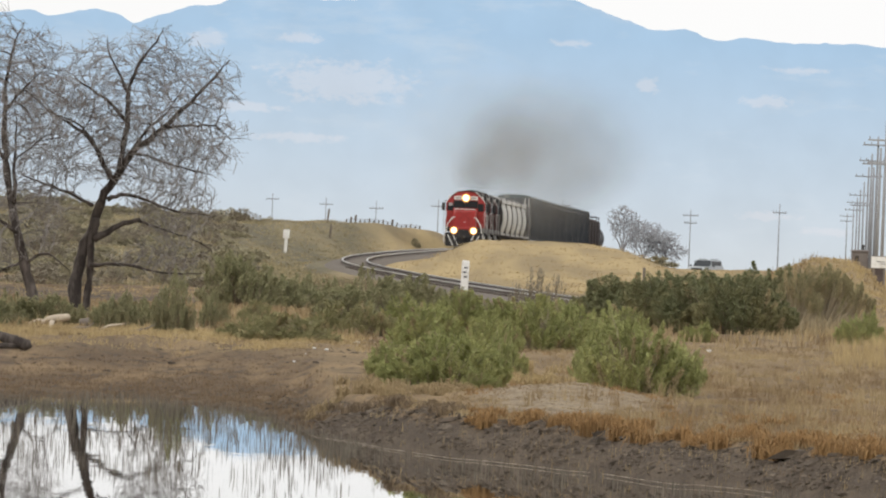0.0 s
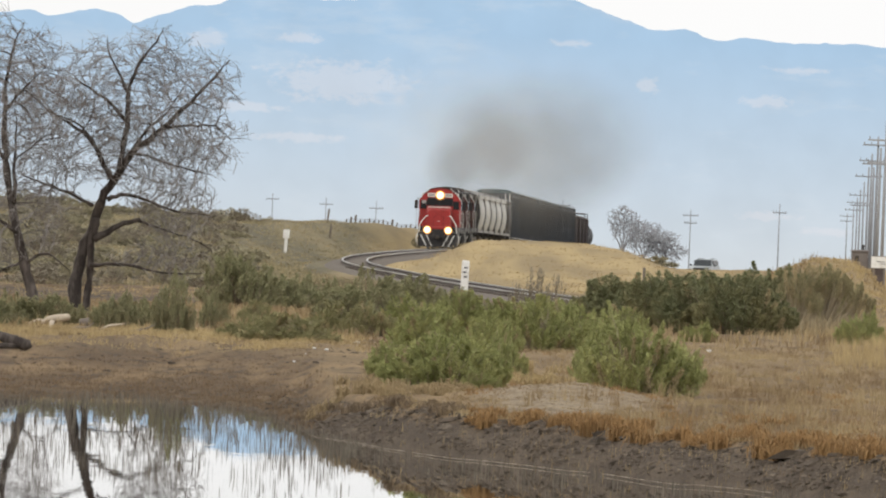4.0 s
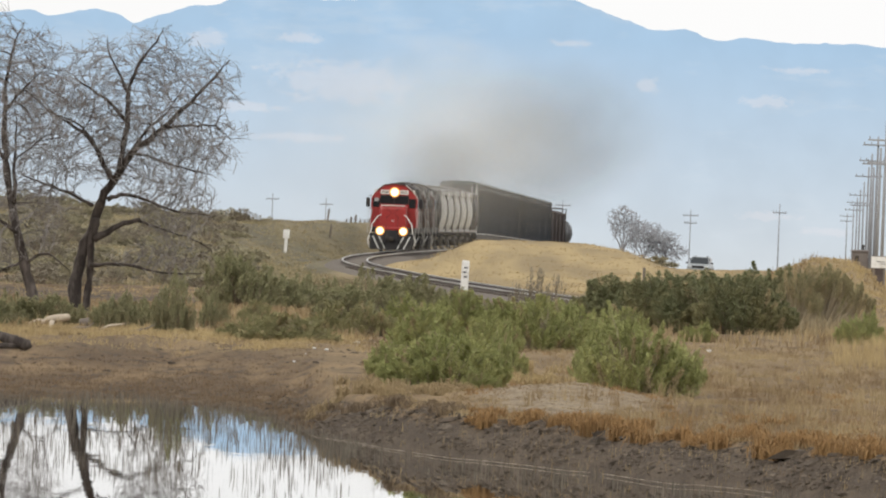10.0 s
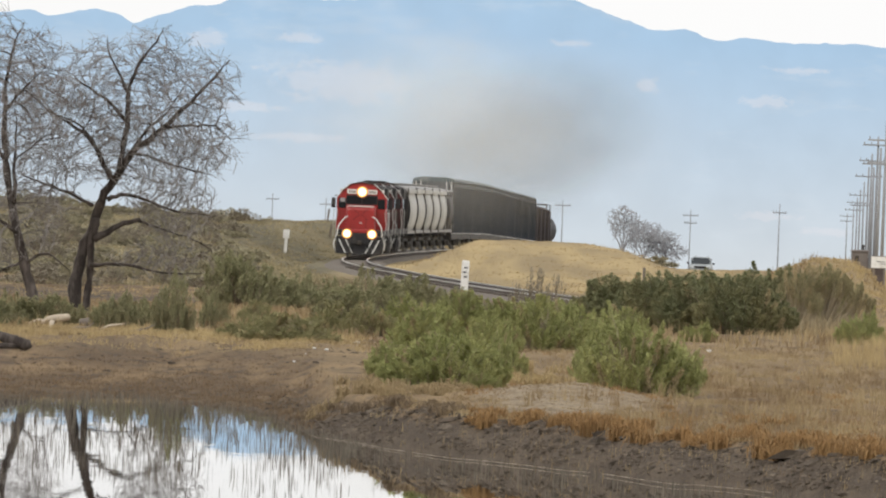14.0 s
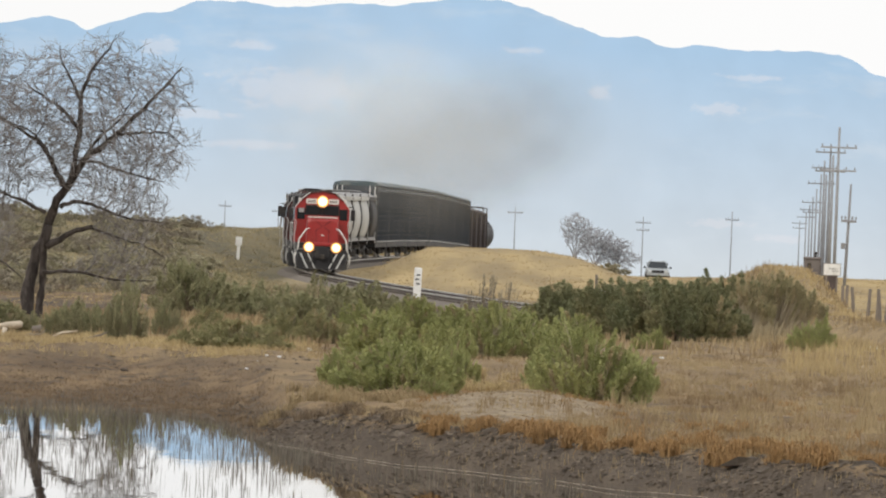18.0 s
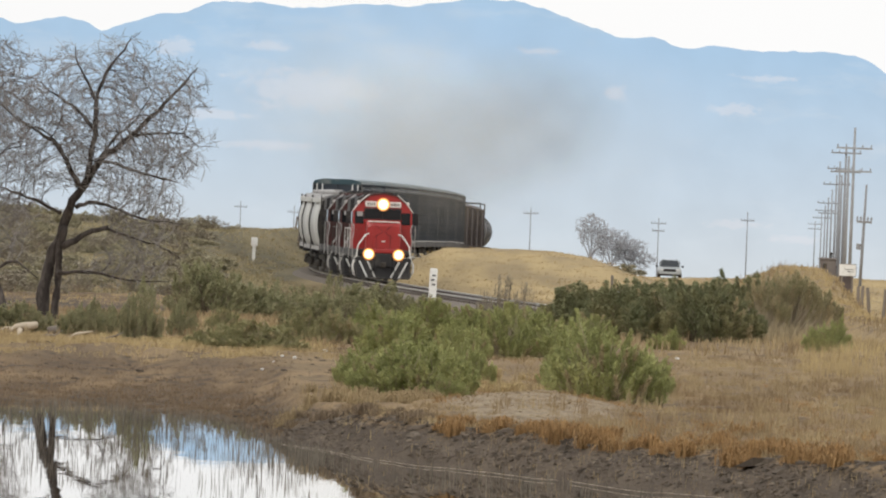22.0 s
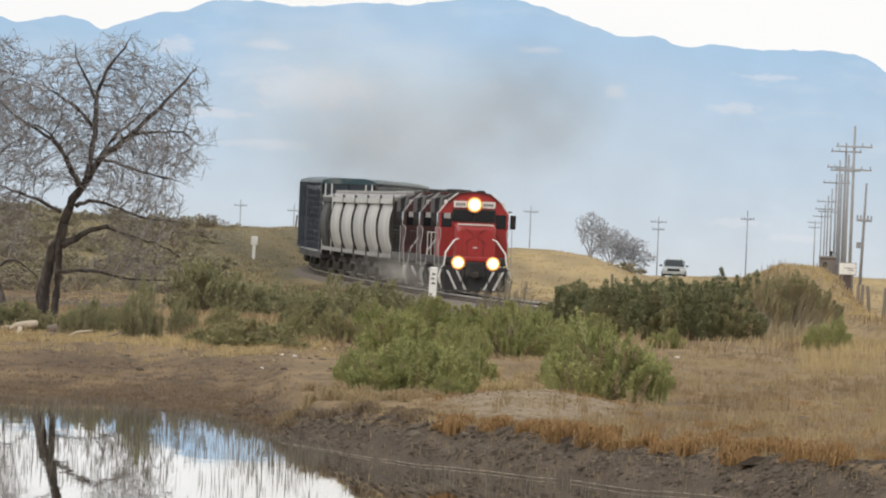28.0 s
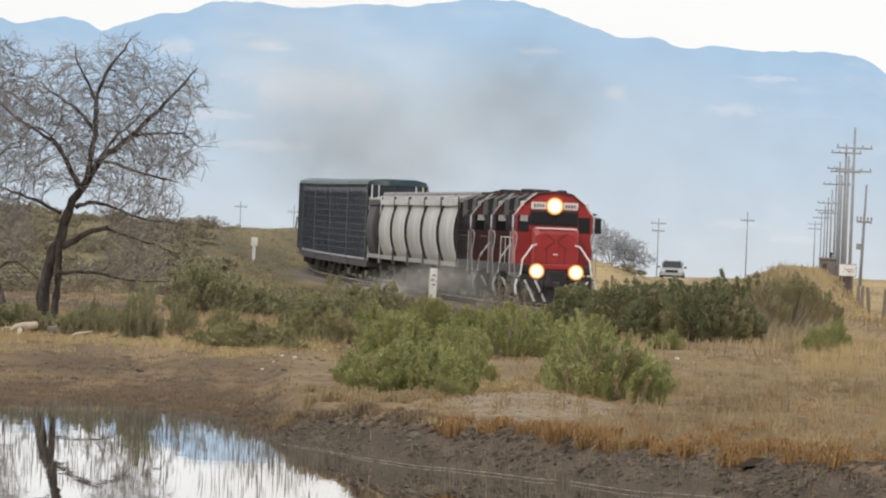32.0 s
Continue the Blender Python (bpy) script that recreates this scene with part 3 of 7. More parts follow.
# ---------------------------------------------------------------- grass and other small growth
def blades(name, xs, ys, height, width, lean, count, mat, seed, label, spread=0.05, zoff=-0.02, base=None):
    """Tufts of upright blades, one mesh."""
    rs = np.random.RandomState(seed)
    n = len(xs)
    zs = (land(xs, ys) if base is None else np.full(n, base)) + zoff
    bx = np.repeat(xs, count) + rs.normal(0, spread, n * count)
    by = np.repeat(ys, count) + rs.normal(0, spread * 2, n * count)
    bz = np.repeat(zs, count)
    h = np.repeat(height * rs.uniform(0.55, 1.25, n), count) * rs.uniform(0.6, 1.1, n * count)
    a = rs.uniform(0, 2 * np.pi, n * count)
    w = width * rs.uniform(0.6, 1.3, n * count)
    lx, ly = rs.normal(0, lean, n * count) * h, rs.normal(0, lean, n * count) * h
    c, s = np.cos(a) * w / 2, np.sin(a) * w / 2
    p0 = np.stack([bx - c, by - s, bz], -1)
    p1 = np.stack([bx + c, by + s, bz], -1)
    p2 = np.stack([bx + c * .8 + lx * .45, by + s * .8 + ly * .45, bz + h * .62], -1)
    p3 = np.stack([bx - c * .8 + lx * .45, by - s * .8 + ly * .45, bz + h * .62], -1)
    p4 = np.stack([bx + lx, by + ly, bz + h], -1)
    v = np.stack([p0, p1, p2, p3, p4], 1).reshape(-1, 3)
    i = np.arange(n * count)[:, None] * 5
    f = (i + np.array([[0, 1, 2, 3]])).tolist() + (i + np.array([[3, 2, 4]])).tolist()
    ob = part(name, raw_mesh(name, v.tolist(), f), mat)
    return tagged(ob, label, "grass", kind="stuff")


def scatter(n, x0, x1, y0, y1, seed, keep=None):
    """Random places in a wedge of the plan; x0 and x1 are slopes against the distance."""
    rs = np.random.RandomState(seed)
    y = rs.uniform(y0, y1, n)
    x = rs.uniform(x0, x1, n) * y
    if keep is not None:
        k = keep(x, y, rs)
        x, y = x[k], y[k]
    return x, y


M_STRAW = material("straw_grass", (0.37, 0.285, 0.16), rough=0.9, vary=0.2, scale=0.7, fine=3, bump=0, second=(0.215, 0.15, 0.085), island=0.16, stretch=(1, 0.12, 1), second_at=0.52)
M_YELLOW = material("yellow_grass", (0.455, 0.35, 0.18), rough=0.9, vary=0.2, scale=0.3, fine=2, bump=0, second=(0.34, 0.255, 0.135), island=0.12, stretch=(1, 0.05, 1))
M_ORANGE = material("rusty_bank_grass", (0.33, 0.2, 0.085), rough=0.9, vary=0.25, scale=1.6, fine=4, bump=0, second=(0.19, 0.12, 0.065), island=0.22, stretch=(1, 0.2, 1))
M_SLOPE = material("olive_tan_slope_grass", (0.33, 0.28, 0.165), rough=0.9, vary=0.2, scale=0.3, fine=2, bump=0, second=(0.22, 0.19, 0.115), island=0.2, stretch=(1, 0.06, 1))
M_REED = material("brown_dead_reeds", (0.2, 0.14, 0.085), rough=0.9, vary=0.25, scale=0.7, fine=4, bump=0, second=(0.14, 0.105, 0.07), island=0.3)
M_WATER_REED = material("grey_dead_reeds", (0.19, 0.165, 0.13), rough=0.9, vary=0.25, scale=0.7, fine=4, bump=0, second=(0.13, 0.115, 0.09), island=0.35)
M_CLOD = material("dark_mud_clods", (0.098, 0.077, 0.057), rough=0.95, vary=0.3, scale=2, fine=20, bump=0.5, second=(0.062, 0.049, 0.038), island=0.4)


def clods(name, xs, ys, size, mat, seed, label):
    """Loose lumps half sunk in the ground, one mesh."""
    rs = np.random.RandomState(seed)
    n = len(xs)
    ang = np.arange(6) * math.pi / 3
    sz = size * np.exp(rs.normal(0, 0.5, n))
    z = land(xs, ys)
    low = np.stack([np.cos(ang), np.sin(ang), 0 * ang - 0.25], -1)
    top = np.stack([0.6 * np.cos(ang), 0.6 * np.sin(ang), 0 * ang + 0.5], -1)
    unit = np.concatenate([low, top])
    v = unit[None] * (sz[:, None, None] * rs.uniform(0.5, 1.45, (n, 12, 1)) * np.array([1.25, 1.2, 0.7]))
    v = v + np.stack([xs, ys, z], -1)[:, None, :]
    i = np.arange(n)[:, None] * 12
    f = []
    for k in range(6):
        f += (i + np.array([[k, (k + 1) % 6, 6 + (k + 1) % 6, 6 + k]])).tolist()
    f += (i + np.array([[6, 7, 8, 9, 10, 11]])).tolist()
    return tagged(part(name, raw_mesh(name, v.reshape(-1, 3).tolist(), f), mat), label, "earth", kind="stuff")


def tussock_mesh(rs, radius, height, count):
    """A mop-headed clump of dead grass whose blades rise and fall outwards."""
    a = rs.uniform(0, 2 * np.pi, count)
    lean = np.abs(rs.normal(0, 0.45, count)) + 0.05
    r, h = radius * lean, height * rs.uniform(0.45, 1.15, count)
    bx, by = rs.normal(0, 0.3 * radius, count), rs.normal(0, 0.5 * radius, count)
    ox, oy = np.cos(a), np.sin(a)
    w = 0.0055 * rs.uniform(0.6, 1.4, count)
    rows = []
    for k, f, g in ((0.0, 1.0, 0.0), (0.35, 1.0, 0.72), (0.75, 0.8, 1.0), (1.15, 0.3, 0.9)):
        up = h * (g - (0.62 * lean ** 2 * k * k if k > 0.5 else 0))
        for s in (-1, 1):
            rows.append(np.stack([bx + ox * (0.03 + r * k) - oy * w * f * s, by + oy * (0.03 + r * k) + ox * w * f * s, up], -1))
    v = np.stack(rows, 1).reshape(-1, 3)
    i = np.arange(count)[:, None] * 8
    f = []
    for k in range(3):
        f += (i + np.array([[2 * k, 2 * k + 1, 2 * k + 3, 2 * k + 2]])).tolist()
    return raw_mesh("grass_tussock", v.tolist(), f)


def tussocks(xs, ys, radius, height, mat, seed, label, group, count=70):
    """Separate clumps of grass in a few shapes, turned and sized at random."""
    rs = np.random.RandomState(seed)
    forms = [tussock_mesh(rs, radius, height, count) for k in range(6)]
    for k, (x, y, z) in enumerate(zip(xs, ys, land(xs, ys))):
        ob = tagged(part("grass_tussock", forms[k % 6], mat), label, "grass tussock", group)
        q = rs.uniform(0.65, 1.3)
        ob.matrix_basis = pose(x, y, z - 0.03, 0, 0, rs.uniform(0, 360)) @ Matrix.Diagonal((q, q, q * rs.uniform(0.85, 1.15), 1))


M_PALE_WEED = material("pale_dead_weed", (0.36, 0.295, 0.185), rough=0.9, vary=0.25, scale=1.5, fine=8, bump=0, island=0.25)
M_DEAD = material("grey_brown_dead_grass", (0.2, 0.15, 0.1), rough=0.9, vary=0.3, scale=1.5, fine=8, bump=0, second=(0.27, 0.2, 0.125), island=0.3)


def build_grass():
    clear = lambda x, y, rs: y > shore(x) + np.interp(x, (-4, -2.5, -1.5, 1), (48, 46, 14, 7)) + rs.uniform(0, 10, len(x))
    x, y = scatter(12000, -0.036, 0.036, 200, 345, 1, lambda x, y, rs: clear(x, y, rs) & (rough_noise(x, y / 6, 0.9, 12) + (x > 2.4) * 1.3 + 1.2 * ramp(y, 318, 335) - 2.6 * (x < -1.4) * ramp(y, 324, 314) > rs.uniform(-0.5, 1.3, len(x))) & (((x - SOIL[0]) / 1.5) ** 2 + ((y - SOIL[1]) / 17) ** 2 > 1 + 0.5 * rough_noise(x, y / 8, 0.4, 61)))
    blades("meadow_grass", x, y, 0.13, 0.012, 0.4, 10, M_STRAW, 11, "short dry straw-coloured meadow grass", 0.07)
    x, y = scatter(900, 0.006, 0.036, 205, 300, 6, lambda x, y, rs: clear(x, y, rs) & (rough_noise(x, y / 8, 0.7, 31) > 0.1))
    blades("tall_meadow_grass", x, y, 0.3, 0.012, 0.16, 12, M_STRAW, 16, "taller dry grass tufts in the meadow", 0.05)
    x, y = scatter(4200, -0.036, 0.036, 345, 600, 2, lambda x, y, rs: np.abs(x - track_x(y)) > 3.2)
    blades("scrub_grass", x, y, 0.3, 0.03, 0.25, 9, M_STRAW, 12, "dry tan grass among the shrubs", 0.16)
    x, y = scatter(9000, -0.036, 0.036, 640, 1150, 3, lambda x, y, rs: np.abs(x - track_x(y)) > 2.8)
    blades("hillside_grass", x, y, 0.08, 0.06, 0.6, 7, M_YELLOW, 13, "short yellow grass on the low hills", 0.3)
    x, y = scatter(3600, -0.036, 0.02, 690, 1090, 23, lambda x, y, rs: (np.abs(x - track_x(y)) > 2.9) & (rough_noise(x, y / 9, 1.6, 81) + 0.5 * rough_noise(x, y / 9, 0.6, 82) - 9 * (x > track_x(y)) > rs.uniform(-0.25, 0.9, len(x))))
    blades("hillside_scrub", x, y, 0.16, 0.07, 0.5, 9, M_BROWNLEAF, 43, "low grey-brown scrub scattered over the dry slopes", 0.22)
    x, y = scatter(13000, -0.031, 0.0, 690, 1120, 24, lambda x, y, rs: (x < track_x(y) - 3.0) & (rough_noise(x, y / 12, 2.2, 83) > rs.uniform(-1.2, 0.5, len(x))))
    blades("slope_grass", x, y, 0.17, 0.05, 0.5, 7, M_SLOPE, 44, "dull olive-tan grass on the slope above the railway", 0.3)
    # rusty tussocks that hang over the cut bank
    rs = np.random.RandomState(5)
    cx = rs.uniform(0.55, 9, 100)
    cy = shore(cx) + np.interp(cx, (-3, 1), (9, 4.6)) + np.clip(rs.normal(1.1, 1.2, len(cx)), -0.4, 4)
    tussocks(cx, cy, 0.16, 0.21, M_ORANGE, 14, "rust-coloured dead grass tussock on the cut bank", "tussocks of the bank", 170)
    cx = rs.uniform(-2.6, 0.8, 30)
    cy = shore(cx) + np.interp(cx, (-3, 1), (10, 5.2)) + np.clip(rs.normal(1.0, 1.4, len(cx)), -0.6, 4)
    tussocks(cx, cy, 0.15, 0.15, M_DEAD, 26, "grey-brown dead grass tussock on the low bank", "tussocks of the bank", 120)
    cx, cy = rs.normal(-0.6, 0.8, 46), rs.normal(256, 4.5, 46)
    k = cy > shore(cx) + 5
    tussocks(cx[k], cy[k], 0.16, 0.2, M_STRAW, 24, "dry straw tussock at the foot of a shrub", "tussocks round the shrubs", 110)
    cx, cy = rs.uniform(0.9, 2.9, 34), rs.uniform(262, 305, 34)
    tussocks(cx, cy, 0.17, 0.2, M_YELLOW, 25, "pale straw tussock between grey-green shrubs", "tussocks between the shrubs", 100)
    cx = rs.uniform(3.6, 9, 60)
    tussocks(cx, shore(cx) + 6 + rs.exponential(9, 60), 0.14, 0.15, M_ORANGE, 15, "rusty brown grass tussock in the meadow", "tussocks of the meadow", 120)
    x, y = scatter(3000, -0.036, -0.005, 322, 354, 13, lambda x, y, rs: rough_noise(x, y / 10, 0.9, 37) + ramp(y, 326, 340) > rs.uniform(-0.4, 1.0, len(x)))
    blades("straw_strip", x, y, 0.15, 0.012, 0.45, 10, M_YELLOW, 22, "pale straw grass behind the bare flat", 0.09)
    x, y = scatter(420, 0.0225, 0.0285, 372, 408, 14)
    blades("pale_weeds", x, y, 0.5, 0.02, 0.16, 9, M_PALE_WEED, 23, "tall pale dead weeds before the bushes", 0.1)
    x, y = scatter(420, 0.0265, 0.034, 300, 372, 15, lambda x, y, rs: rough_noise(x, y / 10, 1.2, 33) + 60 * (x / y - 0.029) > rs.uniform(-0.6, 0.6, len(x)))
    blades("golden_weeds", x, y, 0.34, 0.013, 0.16, 10, M_YELLOW, 24, "tall golden dead weeds beside the meadow", 0.1)
    x, y = scatter(2600, 0.0195, 0.031, 470, 565, 12)
    blades("hump_grass", x, y, 0.12, 0.03, 0.35, 9, M_YELLOW, 21, "dry yellow grass on the hump by the fence", 0.12)
    x, y = rs.uniform(-1.0, 9, 900), rs.uniform(5.5, 13, 900)
    blades("bank_edge_grass", x, y + shore(x), 0.13, 0.012, 0.4, 12, M_STRAW, 18, "pale dead grass on top of the bank", 0.06)
    x, y = scatter(2600, -0.036, -0.008, 270, 330, 77, lambda x, y, rs: (y > shore(x) + 2) & (rough_noise(x, y / 9, 0.8, 71) > rs.uniform(-0.9, 0.8, len(x))))
    blades("flat_stubble", x, y, 0.05, 0.012, 0.6, 8, M_REED, 35, "short brown stubble on the bare flat", 0.12)
    x, y = SOIL[0] + rs.normal(0, 0.9, 900), SOIL[1] + rs.normal(0, 9, 900)
    k = y > shore(x) + 6
    blades("soil_litter", x[k], y[k], 0.05, 0.014, 0.9, 7, M_STRAW, 33, "broken straw and stubble on the bare soil", 0.06)
    clods("soil_clods", x[k][:500] + 0.1, y[k][:500], 0.018, material("pale_soil_clods", (0.24, 0.18, 0.115), rough=0.95, vary=0.3, bump=0.3, island=0.35), 34, "small crumbs of pale soil between the shrubs")
    x, y = scatter(5200, 0.002, 0.036, 205, 330, 91, lambda x, y, rs: (y > shore(x) + 6) & (rough_noise(x, y / 12, 0.8, 93) + 0.6 * rough_noise(x, y / 12, 0.25, 94) - 0.010 * (y - 215) > rs.uniform(-0.25, 0.8, len(x))))
    blades("rusty_tufts", x, y, 0.12, 0.012, 0.4, 13, M_ORANGE, 45, "rust-coloured tufts scattered in the meadow", 0.07)
    # reeds along the far shore and in the shallows
    x = rs.uniform(-11, -2, 3600)
    y = shore(x) + 1 + np.abs(rs.normal(0, 14, 3600))
    blades("shore_reeds", x, y, 0.075, 0.011, 0.16, 6, M_REED, 15, "short brown dead reeds on the muddy shore", 0.1, 0.0)
    # reeds far out on the water imitate vertical streaks in its reflection
    x = np.concatenate([rs.uniform(-9.5, -1.2, 2600), rs.uniform(-2, 5, 260), rs.uniform(-9.5, -3.5, 900)])
    y = shore(x) - np.concatenate([rs.exponential(17, 2600), np.abs(rs.normal(0, 9, 260)), rs.uniform(2, 75, 900)])
    k = y > 150
    x, y = x[k], y[k]
    blades("water_reeds", x, y, 0.22, 0.0095, 0.035, 2, M_WATER_REED, 17, "thin reeds in the shallows and, as reflection streaks, farther out", 0.05, 0.0, -0.05)
    x = rs.uniform(-1, 9, 700)
    y = shore(x) + rs.uniform(-0.6, 4.5, 700)
    k = rough_noise(x, y / 5, 0.8, 44) + 0.12 * x > rs.uniform(-0.2, 1.3, 700)
    blades("bank_stems", x[k], y[k], 0.15, 0.008, 0.12, 3, M_STRAW, 27, "thin pale dead stems on the muddy bank", 0.05)
    # clods of dried mud on the bank and the flat
    x = rs.uniform(-3.2, 9, 15000)
    y = shore(x) + rs.uniform(0.05, 1.25, 15000) * np.interp(x, (-3, -1, 1), (14, 8, 6.5))
    k = rough_noise(x, y / 5, 0.35, 15) > rs.uniform(-0.8, 0.9, 15000)
    x, y = x[k], y[k]
    clods("mud_clods", x, y, 0.02, M_CLOD, 19, "dark dried mud clods on the pond bank")
    x = rs.uniform(-2.6, 9, 1500)
    y = shore(x) + rs.uniform(0.1, 1.1, 1500) * np.interp(x, (-3, -1, 1), (13, 8, 6))
    clods("pale_clods", x, y, 0.021, material("dry_pale_clods", (0.17, 0.138, 0.105), rough=0.95, vary=0.3, bump=0.3, island=0.35), 39, "paler dry crumbs of earth on the muddy bank")
    x = rs.uniform(-1.2, 9, 420)
    y = shore(x) + np.interp(x, (-3, 1), (9, 4.6)) + rs.normal(0, 0.7, 420)
    clods("bank_lumps", x, y, 0.045, M_CLOD, 29, "dark lumps of earth broken from the bank's edge")
    x, y = scatter(500, -0.035, -0.004, 285, 345, 9)
    clods("flat_clods", x, y, 0.025, M_CLOD, 20, "scattered earth clods on the bare flat")


# ---------------------------------------------------------------- shrubs
def shrub_parts(seed, plumes, per, length, radius, leaf, upright, bare, foot=0.0, dry=0.0):
    """A low dome, uneven by its lobes, built of feathery plumes: stems from one root, each ending in a spray of narrow leaves.
    foot: how far up the stems are bare; dry: the share of plumes that are withered."""
    rs = np.random.RandomState(seed)
    w, h = 2.0, 1.3
    stems = Geo()
    lv, dv = [], []
    lobes = [(rs.uniform(-0.8, 0.8), rs.uniform(-0.8, 0.8), rs.uniform(0.55, 1.1)) for k in range(9)]
    for k in range(plumes):
        a, out = rs.uniform(0, 2 * math.pi), math.sqrt(rs.uniform(0, 1))
        ux, uy = math.cos(a) * out, math.sin(a) * out
        lh = min(lobes, key=lambda q: (q[0] - ux) ** 2 + (q[1] - uy) ** 2)[2]
        roof = lh * math.sqrt(max(0.03, 1 - out ** 2.2))
        up = foot + (1 - foot) * roof * (rs.uniform(0.78, 1.06) if k % 5 else rs.uniform(0.4, 0.75))
        ln, rd = length * rs.uniform(0.65, 1.25), radius * rs.uniform(0.7, 1.3)
        tip = np.array([ux * w / 2, uy * w / 2, max(0.16, up * h)])
        axis = np.array([ux * (1.0 - 0.6 * upright), uy * (1.0 - 0.6 * upright), 0.45 + upright]) + rs.normal(0, 0.16, 3)
        axis /= np.linalg.norm(axis)
        base = tip - axis * ln
        base[2] = max(0.03, base[2])
        root = np.array([math.cos(a), math.sin(a), 0]) * 0.14 * w * out
        if k % 2 == 0 or bare:
            mid = root + (base - root) * 0.5 + np.array([0, 0, 0.05 * h])
            t = np.linspace(0, 1, 4)[:, None]
            pts = (1 - t) ** 2 * root + 2 * t * (1 - t) * mid + t ** 2 * base
            stems.tube(pts.tolist() + [tuple(base + axis * ln * 0.8)], [q * (2.0 if foot else 1.0) for q in (0.014, 0.012, 0.010, 0.008, 0.004)], 3, False)
        t = rs.uniform(0, 1, (per, 1)) ** 0.8
        rv = np.cross(axis, rs.normal(0, 1, (per, 3)))
        rv /= np.linalg.norm(rv, axis=1)[:, None] + 1e-6
        c = base + axis * ln * t + rv * rd * (1.05 - 0.8 * t) * np.sqrt(rs.uniform(0.05, 1, (per, 1)))
        c[:, 2] = np.abs(c[:, 2] - 0.02) + 0.02
        d = axis * 0.85 + rv * 0.55 + rs.normal(0, 0.4, (per, 3))
        d /= np.linalg.norm(d, axis=1)[:, None]
        q = np.cross(d, rv + rs.normal(0, 0.6, (per, 3)))
        q /= np.linalg.norm(q, axis=1)[:, None] + 1e-6
        ll = leaf * rs.uniform(0.6, 1.4, (per, 1))
        (dv if rs.uniform() < dry else lv).append(np.stack([c - d * ll * .5, c + q * ll * .13, c + d * ll * .5, c - q * ll * .13], 1))
    made = [stems.mesh("branchwork")]
    for name, rows in (("foliage", lv), ("withered_sprays", dv)):
        if rows:
            v = np.concatenate(rows).reshape(-1, 3)
            i = np.arange(len(v) // 4)[:, None] * 4 + np.array([[0, 1, 2, 3]])
            made.append(raw_mesh(name, v.tolist(), i.tolist()))
    return made


SHRUB_FORMS = {      # plumes, leaves on each, their length and radius, leaf length, how upright, all stems, bare foot, withered share
    "sage": (270, 125, 0.5, 0.085, 0.066, 0.5, True, 0.0, 0.07), "low": (270, 110, 0.4, 0.1, 0.066, 0.6, True, 0.0, 0.12), "dark": (150, 60, 0.46, 0.12, 0.1, 0.6, True), "twiggy": (90, 26, 0.5, 0.09, 0.085, 0.9, True),
    "open": (120, 85, 0.48, 0.13, 0.085, 0.65, True), "olive": (240, 190, 0.5, 0.14, 0.062, 0.5, True, 0.0, 0.05), "stalked": (110, 120, 0.34, 0.12, 0.062, 0.5, True, 0.42, 0.2), "far": (60, 26, 0.4, 0.2, 0.2, 0.4, False), "far_twiggy": (50, 18, 0.4, 0.16, 0.16, 0.6, True)}
M_SAGE = material("grey_green_leaves", (0.345, 0.36, 0.15), rough=0.75, vary=0.25, scale=1.5, fine=8, bump=0, second=(0.46, 0.45, 0.2), island=0.22, leaf=0.3)
M_DARKLEAF = material("dark_olive_leaves", (0.285, 0.28, 0.155), rough=0.75, vary=0.3, scale=1.5, fine=8, bump=0, second=(0.29, 0.265, 0.155), island=0.22, leaf=0.3)
M_OLIVE = material("dull_olive_leaves", (0.19, 0.2, 0.105), rough=0.75, vary=0.3, scale=1.1, fine=8, bump=0, second=(0.255, 0.235, 0.12), island=0.22, leaf=0.2)
M_BROWNLEAF = material("brown_withered_leaves", (0.25, 0.22, 0.165), rough=0.85, vary=0.3, scale=1.5, fine=8, bump=0, second=(0.31, 0.27, 0.2), island=0.3)
M_FARLEAF = material("dusty_hill_scrub_leaves", (0.37, 0.335, 0.225), rough=0.85, vary=0.3, scale=1.5, fine=8, bump=0, second=(0.3, 0.275, 0.185), island=0.25, leaf=0.25)
M_LOW = material("dusty_low_shrub_leaves", (0.31, 0.295, 0.15), rough=0.8, vary=0.25, scale=1.5, fine=8, bump=0, second=(0.37, 0.34, 0.18), island=0.22, leaf=0.25)
M_STALKED = material("brown_olive_leaves", (0.34, 0.3, 0.17), rough=0.75, vary=0.3, scale=1.3, fine=8, bump=0, second=(0.27, 0.25, 0.13), island=0.25, leaf=0.25)
M_DRY_SPRAY = material("withered_straw_sprays", (0.42, 0.345, 0.2), rough=0.85, vary=0.2, scale=1.5, fine=8, bump=0, island=0.2, leaf=0.2)
M_PALE_STEM = material("pale_dry_stem_bark", (0.42, 0.355, 0.25), rough=0.95, vary=0.2, bump=0)
M_STEM = material("shrub_stem_bark", (0.24, 0.19, 0.14), rough=0.95, vary=0.25, bump=0)

SHRUBS = {}


